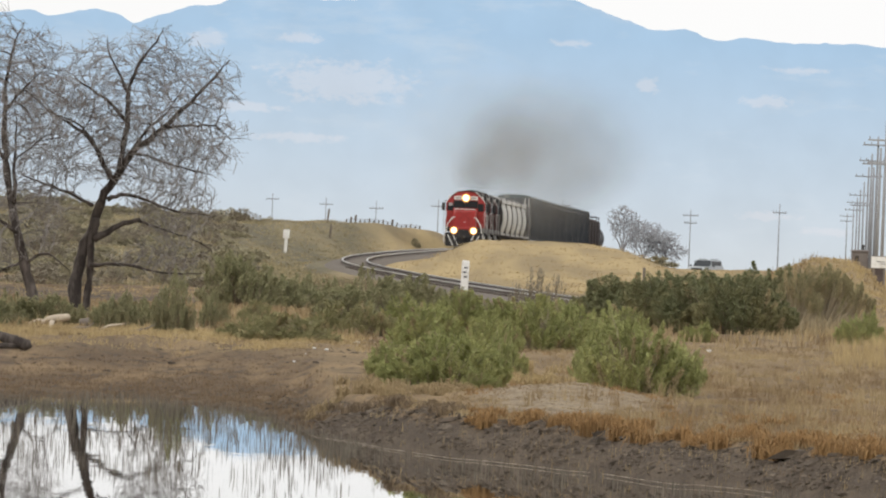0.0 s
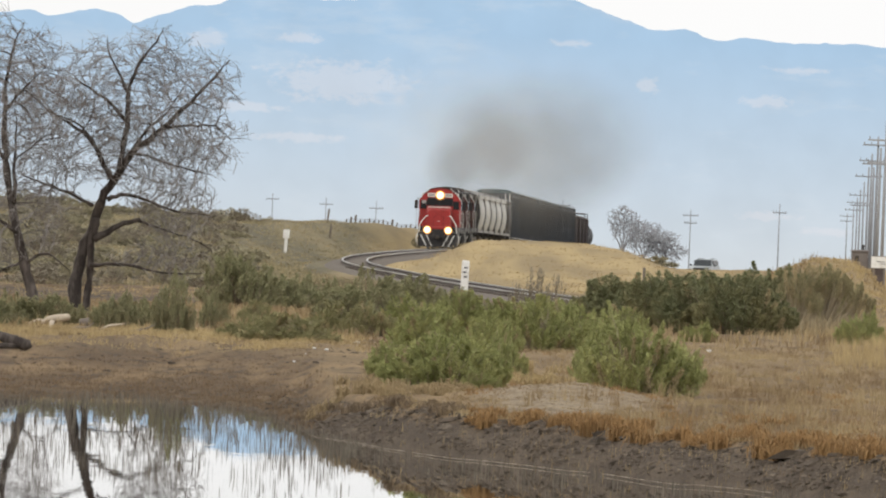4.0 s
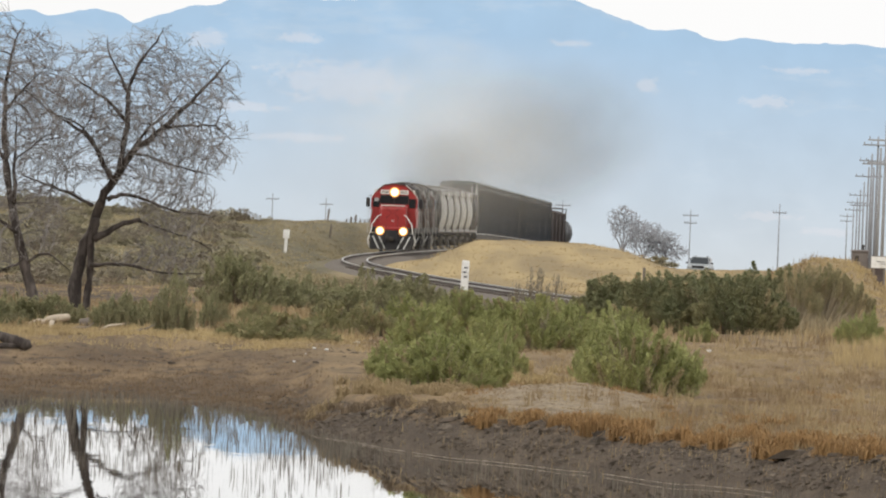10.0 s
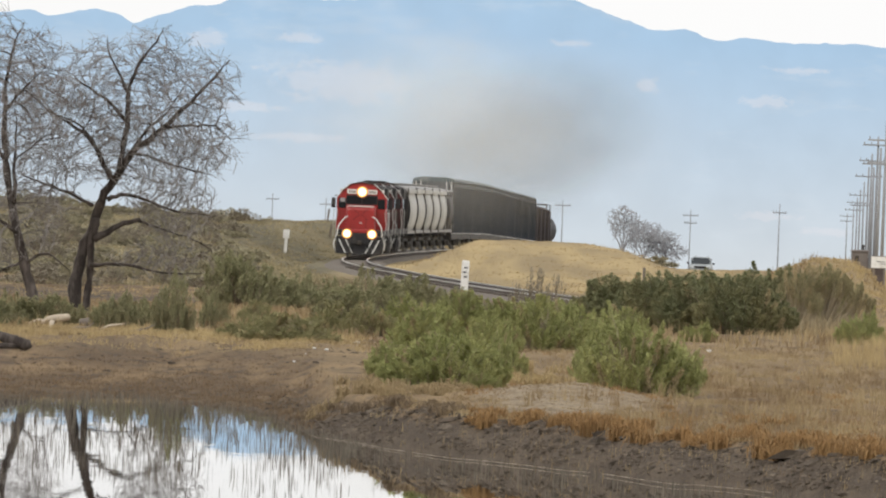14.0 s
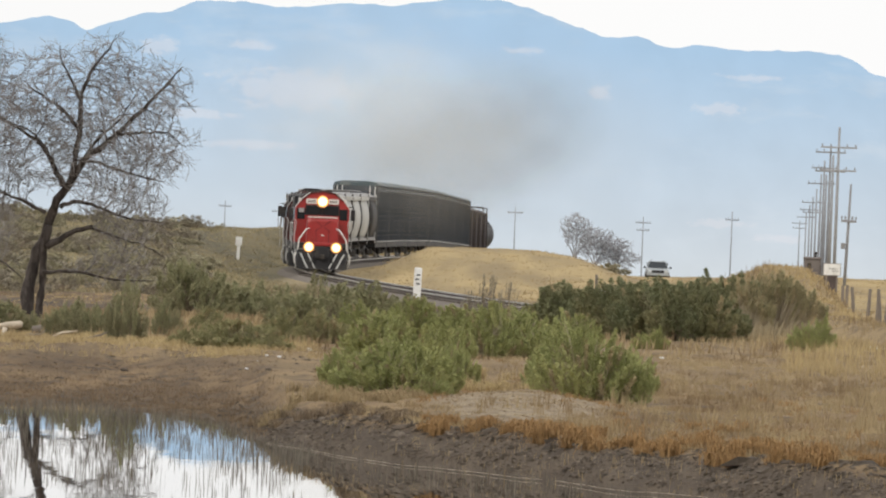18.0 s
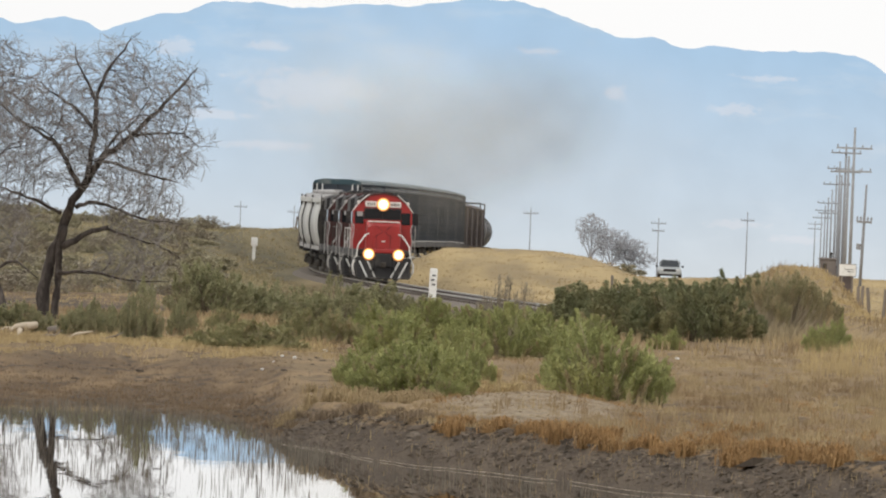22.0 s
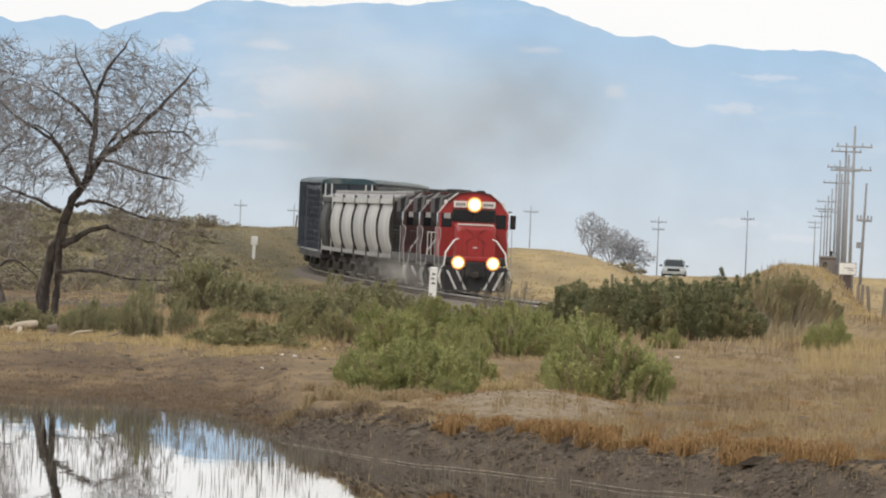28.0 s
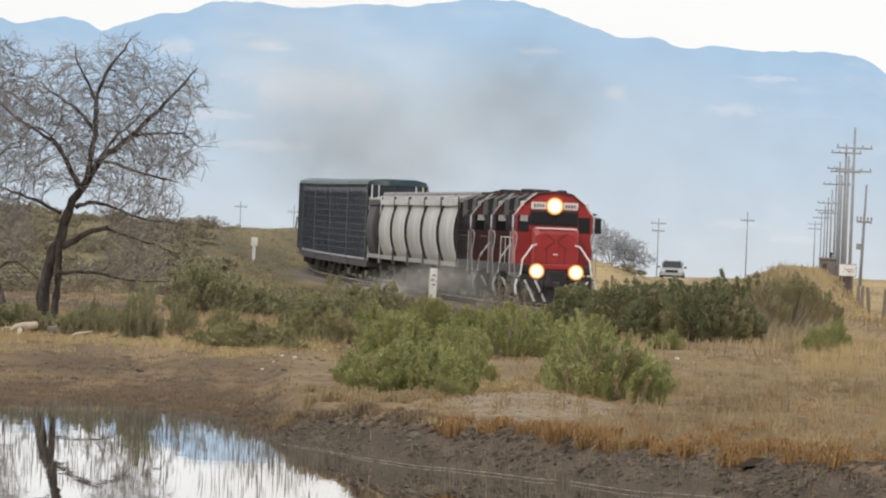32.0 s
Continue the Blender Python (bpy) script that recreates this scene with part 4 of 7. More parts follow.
def shrub(x, y, w, h, kind, label, turn=0, sink=0.03):
    """kind: one of SHRUB_FORMS; w and h in metres."""
    if kind not in SHRUBS:
        mat = {"sage": M_SAGE, "low": M_LOW, "dark": M_DARKLEAF, "open": M_DARKLEAF, "twiggy": M_BROWNLEAF, "olive": M_OLIVE, "stalked": M_STALKED, "far": M_FARLEAF, "far_twiggy": M_BROWNLEAF}[kind]
        SHRUBS[kind] = []
        for k in range(3 if "far" in kind else 4):
            SHRUBS[kind].append((mat, *shrub_parts(100 + 10 * len(SHRUBS) + k, *SHRUB_FORMS[kind])))
    mat, stems, *leaves = SHRUBS[kind][int(abs(x * 13 + y * 7)) % len(SHRUBS[kind])]
    tall = {"sage": 1.08, "dark": 0.88, "olive": 1.0}.get(kind, 1.0)
    w *= 1.3 if kind == "olive" else 1.0
    m = pose(x, y, land_at(x, y) - sink, 0, 0, turn) @ Matrix.Diagonal((w / 2.35, w / 2.35, tall * h / 1.3, 1))
    ob = thing("shrub", m, label, "shrub", "shrubs of the flat")
    part("branchwork", stems, M_PALE_STEM if kind in ("sage", "low", "stalked") else M_STEM, ob)
    part("foliage", leaves[0], mat, ob)
    for spray in leaves[1:]:
        part("withered_sprays", spray, M_DRY_SPRAY, ob, "dry straw-coloured sprays among the leaves")
    return ob


def build_shrubs():
    sage, dark, twig = "feathery grey-green desert shrub in dry grass", "dense dark olive bush on the flat", "half-bare brown twiggy shrub"
    for i, (x, y, w, h, kind) in enumerate((
            (*(0.11, 262.685), 2.9, 1.25, "sage"), (*(1.136, 284.363), 1.4, 1.0, "sage"), (*(-0.791, 278.048), 1.5, 0.8, "sage"), (*(0.757, 261.605), 0.9, 0.5, "sage"),
            (*(3.537, 261.022), 2.7, 1.6, "sage"), (*(3.003, 276.616), 1.5, 0.95, "sage"), (*(4.553, 278.092), 1.2, 0.95, "sage"),
            (*(3.445, 302.655), 1.6, 1.0, "sage"), (*(1.162, 327.609), 1.8, 0.95, "sage"), (*(-0.214, 332.928), 2.4, 1.0, "sage"), (*(3.477, 334.91), 2.0, 0.95, "sage"), (*(3.046, 360.499), 2.4, 0.95, "sage"),
            (*(2.3, 335), 2.0, 1.1, "sage"), (*(1.733, 373.923), 2.6, 0.95, "sage"), (*(0.599, 376.378), 2.4, 0.9, "sage"), (*(-0.611, 373.305), 2.6, 1.0, "sage"), (*(-1.597, 356.868), 2.0, 0.85, "low"),
            (*(6.182, 355.581), 1.2, 0.6, "sage"), (*(10.055, 356.348), 1.5, 0.95, "sage"), (*(4.567, 361.645), 1.6, 0.7, "sage"),
            (*(-3.434, 337.918), 2.9, 0.65, "low"), (*(-4.388, 342.047), 2.0, 0.6, "low"), (*(-2.56, 358.572), 2.0, 0.8, "low"),
            (*(-6.11, 454.7), 3.4, 2.3, "dark"), (*(-5.24, 458.1), 2.8, 1.75, "dark"), (*(-4.55, 462.4), 2.9, 1.5, "dark"), (*(-3.73, 470), 3.2, 1.35, "dark"), (*(-6.2, 345.192), 1.3, 1.55, "open"), (*(-7.6, 350.8), 1.7, 1.3, "open"), (*(-5.5, 362), 1.0, 1.0, "open"), (*(-4.6, 372), 1.4, 0.65, "low"),
            (*(-2.013, 426.846), 2.9, 1.65, "dark"), (*(-0.815, 436.379), 2.9, 1.5, "dark"), (*(-7.0, 356.488), 1.1, 1.1, "open"), (*(0.36, 458.19), 2.7, 1.15, "dark"), (*(-2.539, 396.087), 2.3, 1.25, "dark"), (*(-1.362, 404.009), 2.4, 1.3, "dark"), (*(1.87, 489.915), 2.0, 0.7, "sage"), (*(3.219, 469.087), 2.4, 0.75, "sage"),
            (*(-9.146, 354.751), 1.9, 0.9, "dark"), (*(-10.099, 355.017), 2.3, 0.9, "dark"), (*(-10.677, 347.539), 2.3, 0.9, "dark"),
            (*(4.757, 401.915), 2.6, 1.6, "olive"), (*(5.714, 383.854), 2.7, 1.6, "olive"), (*(6.704, 373.796), 2.8, 1.55, "olive"), (*(7.652, 371.507), 2.5, 1.75, "olive"), (*(8.612, 381.687), 2.2, 1.95, "olive"), (*(6.38, 388.936), 2.6, 1.65, "olive"), (*(7.405, 380.739), 2.6, 1.65, "olive"), (*(5.374, 402.43), 2.0, 1.0, "olive"), (*(4.325, 427.832), 1.5, 0.8, "olive"),
            (*(9.75, 382.71), 2.3, 1.95, "stalked"), (*(9.0, 377), 1.8, 1.6, "stalked"), (*(10.45, 388), 2.2, 1.85, "stalked"), (*(10.1, 404), 2.2, 2.0, "stalked"),
            (*(3.486, 559.574), 2.2, 2.1, "twiggy"), (*(2.664, 547.917), 1.4, 1.6, "twiggy"), (*(4.3, 571.739), 1.5, 1.6, "twiggy"), (*(6.607, 597.727), 1.2, 1.2, "twiggy"),
            (*(-3.344, 505.769), 2.2, 1.3, "twiggy"), (*(-1.879, 526), 2.0, 1.2, "twiggy"), (*(-4.689, 505.769), 1.7, 1.0, "twiggy"), (*(-2.79, 547.917), 1.7, 1.1, "dark"), (*(5.442, 559.574), 1.6, 0.8, "dark"),
    )):
        shrub(x, y, w, h, kind, {"sage": sage, "low": "low dusty olive shrub spreading over dry grass", "dark": dark, "open": "thin upright olive bush with bare stems", "twiggy": twig, "olive": "dark olive bush with coarse leaves", "stalked": "olive bush with leafy heads on pale bare stems"}[kind], 37 * i)
    # bushes on the far hillside
    rs = np.random.RandomState(31)
    for i in range(190):
        y = rs.uniform(680, 1080)
        x = -0.031 * y + (-0.0135 * y + 0.031 * y) * rs.uniform(0, 1) ** 1.15
        if x > track_x(y) - 5:
            continue
        k = rs.uniform(0, 1)
        shrub(x, y, rs.uniform(1.6, 4.6), rs.uniform(0.35, 1.1), "far_twiggy" if k < 0.5 else "far", "low grey-brown scrub on the dry hillside" if k < 0.5 else "dark olive bush on the dry hillside", 53 * i)
    for x, y, w, h in ((*(-13.074, 1095.833), 1.6, 0.6), (*(-14.15, 1052), 1.4, 0.5), (*(13.298, 906.897), 3.0, 0.7), (*(-2.227, 1195.455), 1.2, 0.9)):
        shrub(x, y, w, h, "far", "small dark bush on the hill crest", 20)


# ---------------------------------------------------------------- bare trees
def colonise(limbs, targets, rs, step, reach, kill, droop=0.0, rounds=90):
    """Grows branches from the limbs towards scattered targets, each step towards the targets nearest to it.
    Returns the nodes, the parent of each, and how many of them lie on the limbs."""
    pos, parent = [], []
    for pp in limbs:
        first = -1
        if pos:
            d = np.linalg.norm(np.array(pos) - pp[0], axis=1)
            first = int(d.argmin())
        for k, p in enumerate(pp):
            parent.append(first if k == 0 else len(pos) - 1)
            pos.append(p)
    own = len(pos)
    pos = np.array(pos)
    head = pos - np.array([pos[max(k, 0)] for k in parent])
    head = 0.5 * head / (np.linalg.norm(head, axis=1)[:, None] + 1e-6)
    kids = np.zeros(len(pos), int)
    near = np.zeros(len(targets), int)
    dist = np.full(len(targets), 1e9)

    def seen(start):
        for k in range(start, len(pos), 400):
            d = np.linalg.norm(targets[:, None, :] - pos[None, k:k + 400, :], axis=2)
            j = d.argmin(axis=1)
            m = d[np.arange(len(targets)), j]
            better = m < dist
            dist[better], near[better] = m[better], j[better] + k

    seen(0)
    for r in range(rounds):
        live = (dist < reach) & (dist > kill) & (kids[near] < 3)
        if not live.any():
            break
        way = targets[live] - pos[near[live]]
        way /= np.linalg.norm(way, axis=1)[:, None]
        pull = np.zeros_like(pos)
        np.add.at(pull, near[live], way)
        u = np.unique(near[live])
        d = pull[u] / (np.linalg.norm(pull[u], axis=1)[:, None] + 1e-6) + 1.0 * head[u] + rs.normal(0, 0.12, (len(u), 3)) - np.array([0, 0, droop])
        d /= np.linalg.norm(d, axis=1)[:, None]
        start = len(pos)
        kids[u] += 1
        pos = np.concatenate([pos, pos[u] + step * d])
        head = np.concatenate([head, d])
        kids = np.concatenate([kids, np.zeros(len(u), int)])
        parent += u.tolist()
        seen(start)
        keep = dist > kill
        targets, near, dist = targets[keep], near[keep], dist[keep]
    return pos, parent, own


def bare_tree(name, x, y, limbs, seed, label, clouds, count, step=0.13, tip=0.0062, scale=1.0, spread=0.18, group="bare trees by the pond", twig=None, bark=None, droop=0.0):
    """limbs: (points as (sideways, up) from the foot, start radius, end radius). clouds: where twigs fill the crown, as
    (sideways, up, half width, half height, half depth, share)."""
    rs = np.random.RandomState(seed)
    wood, fine = Geo(), Geo()
    lines, radii = [], []
    for pts, r0, r1 in limbs:
        depth = np.cumsum(np.r_[0, rs.normal(0, spread, len(pts) - 1)]) + rs.normal(0, 0.05)
        p3 = np.array([(a * scale, dd, b * scale) for (a, b), dd in zip(pts, depth)])
        t = np.linspace(0, len(p3) - 1, (len(p3) - 1) * 4 + 1)
        pp = np.stack([np.interp(t, range(len(p3)), p3[:, i]) for i in range(3)], -1)
        for it in range(2):
            pp[1:-1] = (pp[:-2] + 2 * pp[1:-1] + pp[2:]) / 4
        pp[1:-1] += rs.normal(0, 0.014 * scale, pp[1:-1].shape)
        rr = r1 + (r0 - r1) * (1 - np.linspace(0, 1, len(pp))) ** 0.8
        gnarl = 1 + 0.1 * rs.normal(0, 1, len(pp))
        wood.tube([tuple(q) for q in pp], (rr * gnarl).tolist(), 9, True)
        lines.append(pp)
        radii += rr.tolist()
    targets = []
    for cx, cz, rx, rz, ry, share in clouds:
        p = rs.normal(0, 1, (int(count * share), 3))
        p /= np.linalg.norm(p, axis=1)[:, None]
        rim = 0.9 + 0.22 * rough_noise(p[:, 0] * 3 + cx, p[:, 2] * 3 + p[:, 1], 0.8, seed)
        p *= (rs.uniform(0, 1, len(p)) ** 0.42 * rim)[:, None]
        targets.append(p * np.array([rx, ry, rz]) * scale + np.array([cx, 0, cz]) * scale)
    pos, parent, own = colonise(lines, np.concatenate(targets), rs, step * scale, 1.3 * scale, 1.1 * step * scale, droop)
    n = len(pos)
    area = np.zeros(n)
    kids = [[] for k in range(n)]
    rad = np.zeros(n)
    for k in range(n - 1, own - 1, -1):
        rad[k] = max(tip, area[k] ** (1 / 2.05))
        kids[parent[k]].append(k)
        if parent[k] >= own:
            area[parent[k]] += rad[k] ** 2.05
    for k in range(own, n):
        p = parent[k]
        main = max(kids[p], key=lambda q: rad[q])
        if p >= own and main == k:
            continue
        cap = 0.6 * radii[p] if p < own else rad[p]
        line, rr = [pos[p]], [min(cap, rad[k] * 1.1)]
        q = k
        while True:
            line.append(pos[q])
            rr.append(min(rad[q], rr[-1]))
            if not kids[q]:
                break
            q = max(kids[q], key=lambda v: rad[v])
        line = np.array(line)
        for it in range(2):
            line[1:-1] = (line[:-2] + 2 * line[1:-1] + line[2:]) / 4
        (wood if rr[0] > 0.019 * scale else fine).tube([tuple(v) for v in line], rr, 5 if rr[0] > 0.019 * scale else 3, False)
    for k in range(own, n):
        for it in range(2):
            if rs.uniform() > 0.75 or rad[k] > 3 * tip:
                continue
            d = pos[k] - pos[parent[k]]
            d = d / (np.linalg.norm(d) + 1e-6) + rs.normal(0, 0.38, 3)
            d /= np.linalg.norm(d)
            ln = rs.uniform(0.18, 0.42) * scale
            bend = rs.normal(0, 0.12, 3) - np.array([0, 0, 0.08])
            fine.tube([tuple(pos[k]), tuple(pos[k] + d * ln * 0.5), tuple(pos[k] + (d + bend) * ln)], [tip, tip * 0.9, tip * 0.7], 3, False)
    ob = thing(name, pose(x, y, land_at(x, y) - 0.08), label, "tree", group)
    part("trunk", wood, bark or M_BARK, ob, "dark furrowed trunk and limbs", True)
    part("crown", raw_mesh("crown", fine.v, fine.f), twig or M_TWIG, ob, "bare grey-brown twigs")
    return ob


def build_trees():
    bare_tree("bare_tree", *(-9.275, 378.963), [
        ([(-0.04, 0.083), (-0.062, 1.092), (0.092, 1.833), (0.38, 2.672), (0.499, 3.136), (0.93, 3.842), (1.275, 4.407), (1.986, 4.987), (2.692, 5.704), (3.307, 6.417), (3.657, 6.845)], 0.165, 0.008),
        ([(0.2, 0.074), (0.239, 0.462), (0.316, 1.291), (0.268, 2.024), (0.407, 2.673)], 0.095, 0.09),
        ([(0.93, 3.842), (1.036, 4.627), (1.099, 5.364), (1.076, 5.914), (1.28, 6.566), (1.716, 7.134), (1.927, 7.602)], 0.09, 0.008),
        ([(0.752, 3.697), (0.356, 4.416), (0.16, 4.729), (-0.499, 5.116), (-1.159, 5.549)], 0.075, 0.008),
        ([(1.06, 5.179), (0.579, 5.711), (0.016, 6.01), (-0.457, 6.358)], 0.05, 0.008),
        ([(0.683, 3.143), (1.134, 3.345), (1.785, 3.141), (2.53, 2.896), (3.45, 2.841)], 0.06, 0.008),
        ([(0.375, 2.12), (0.983, 2.512), (1.528, 2.672)], 0.092, 0.062),
        ([(0.29, 1.474), (1.114, 1.553), (2.134, 1.318), (3.142, 1.359)], 0.05, 0.008),
        ([(0.303, 2.99), (-0.334, 3.286), (-1.172, 3.574), (-1.544, 3.697)], 0.05, 0.008),
        ([(1.273, 4.453), (1.53, 4.922), (2.149, 5.498), (2.578, 6.25)], 0.05, 0.008),
        ([(0.698, 3.676), (0.451, 4.328), (-0.037, 5.043), (-0.781, 5.289)], 0.045, 0.008),
        ([(1.076, 5.914), (0.825, 6.455), (0.532, 6.903), (0.517, 7.27)], 0.04, 0.008),
        ([(1.986, 4.987), (2.714, 5.154), (3.356, 5.179), (3.738, 4.827)], 0.04, 0.008),
        ([(1.277, 4.361), (2.018, 4.207), (2.762, 3.961), (3.316, 3.892)], 0.04, 0.008),
        ([(1.53, 2.626), (1.996, 2.461), (2.737, 2.307), (3.394, 1.966)], 0.035, 0.008),
    ], 3, "leafless broad tree with dark forked trunk by the pond",
        [(1.3, 4.9, 2.5, 1.8, 2.0, 0.34), (1.8, 6.7, 0.95, 1.0, 0.9, 0.08), (3.0, 6.1, 1.05, 0.95, 1.0, 0.09), (0.4, 6.5, 1.0, 0.9, 0.9, 0.07), (-0.7, 5.6, 1.1, 1.0, 1.0, 0.09), (3.0, 4.6, 1.15, 0.9, 1.2, 0.08), (2.3, 3.0, 1.35, 1.0, 1.3, 0.1), (-0.9, 3.7, 1.1, 1.1, 1.1, 0.07), (2.0, 1.6, 1.2, 0.55, 0.8, 0.06)], 5600, droop=0.03)
    bare_tree("bare_tree", *(-10.138, 376.252), [
        ([(0.001, -0.07), (-0.369, 1.192), (-0.633, 2.093), (-0.901, 3.086), (-1.028, 3.993), (-1.114, 4.992), (-1.109, 5.996), (-0.963, 6.914), (-0.712, 7.471)], 0.14, 0.008),
        ([(-0.757, 2.909), (-0.801, 4.002), (-0.825, 5.278)], 0.06, 0.008),
        ([(-1.122, 5.174), (-0.646, 5.832), (-0.208, 6.26)], 0.05, 0.008),
        ([(-0.334, 1.467), (0.156, 1.76), (0.722, 1.281)], 0.045, 0.008),
        ([(-0.637, 2.184), (-1.152, 2.529), (-1.629, 3.057)], 0.06, 0.008),
        ([(-1.028, 3.993), (-1.513, 4.703), (-1.906, 5.416)], 0.06, 0.008),
        ([(-0.471, 1.462), (-0.83, 1.31), (-1.276, 1.064)], 0.04, 0.008),
    ], 5, "leafless slender tree leaning beside a larger one",
        [(-0.75, 5.7, 1.5, 2.2, 1.4, 0.8), (-0.7, 2.6, 1.4, 1.3, 1.0, 0.2)], 2000)
    # bark and twigs share one grey, paled to carry the haze of distance
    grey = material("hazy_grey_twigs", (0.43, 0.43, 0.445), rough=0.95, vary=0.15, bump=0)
    for x, y, seed, rx, top in ((*(18.2, 1502.857), 21, 1.7, 7.2), (*(20.9, 1547.059), 22, 2.0, 6.2), (*(22.9, 1547.059), 23, 2.0, 5.2)):
        limbs = [([(0, 0), (0.1, 0.2 * top), (0.0, 0.45 * top)], 0.2, 0.13)]
        for k in range(5):
            a = -0.9 + 0.45 * k
            limbs.append(([(0.02, (0.3 + 0.03 * k) * top), (a * 0.35 * rx, 0.52 * top), (a * 0.75 * rx, (0.8 - 0.1 * abs(k - 2)) * top)], 0.09, 0.035))
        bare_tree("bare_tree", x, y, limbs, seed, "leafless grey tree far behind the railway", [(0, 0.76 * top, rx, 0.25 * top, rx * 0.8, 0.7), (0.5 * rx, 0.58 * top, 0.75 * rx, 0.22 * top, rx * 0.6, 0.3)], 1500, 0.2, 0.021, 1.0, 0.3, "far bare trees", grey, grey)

# ---------------------------------------------------------------- rolling stock
# Each vehicle stands with its middle at the origin, on the rail heads, and faces +y.
def disc(y0, y1, x, z, r, n=14):
    return Geo().tube([(x, y0, z), (x, y1, z)], r, n)


_wheel = Geo().tube([(-0.07, 0, 0), (0.0, 0, 0), (0.02, 0, 0), (0.07, 0, 0)], [0.46, 0.46, 0.5, 0.5], 18).mesh("wheel")
_axle = Geo().tube([(-0.75, 0, 0), (0.75, 0, 0)], 0.08, 8).mesh("axle")
TRUCK_FRAMES = {}
PAINT_RED, LAMP_LIT, BRIGHT_TRIM = M_RED, M_LAMP, M_WHITE_TRIM
WHITE_STEEL, DARK_STEEL, PALE_STEEL = M_HOPPER, M_STEEL, M_HOPPER


def truck_frame(axles, gap):
    if (axles, gap) not in TRUCK_FRAMES:
        g = Geo()
        span = gap * (axles - 1)
        for s in (-1, 1):
            x = 1.02 * s
            g.box((x, 0, 0.62), (0.16, span + 0.5, 0.22), 0.04)
            g.box((x, 0, 0.42), (0.14, span * 0.55, 0.2), 0.04)
            for k in range(axles):
                y = -span / 2 + gap * k
                g.box((x, y, 0.5), (0.26, 0.34, 0.34), 0.05)
                if k:
                    for q in (-0.2, 0.0, 0.2):
                        g.tube([(x + 0.05 * s, y - gap / 2 + q, 0.34), (x + 0.05 * s, y - gap / 2 + q, 0.62)], 0.07, 8)
        g.box((0, 0, 0.66), (1.9, 0.5, 0.24), 0.05)
        TRUCK_FRAMES[axles, gap] = g.mesh("truck_frame")
    return TRUCK_FRAMES[axles, gap]


def add_truck(car, y, axles=2, gap=1.75):
    t = part("truck", truck_frame(axles, gap), M_STEEL, car)
    t.location = (0, y, 0)
    for k in range(axles):
        yy = -gap * (axles - 1) / 2 + gap * k
        for s in (-1, 1):
            w = part("wheel", _wheel, M_WHEEL, t)
            w.matrix_basis = pose(0.78 * s, yy, 0.5, 0, 0, 0 if s < 0 else 180)
    return t


def add_couplers(car, half, z=0.88):
    for s in (-1, 1):
        g = Geo().box((0, s * (half - 0.35), z), (0.2, 0.7, 0.2), 0.03).box((0, s * (half - 0.1), z), (0.3, 0.24, 0.3), 0.06)
        part("coupler", g, M_STEEL, car)


def rail_line(pts, r=0.03, n=6):
    return Geo().tube(pts, r, n)


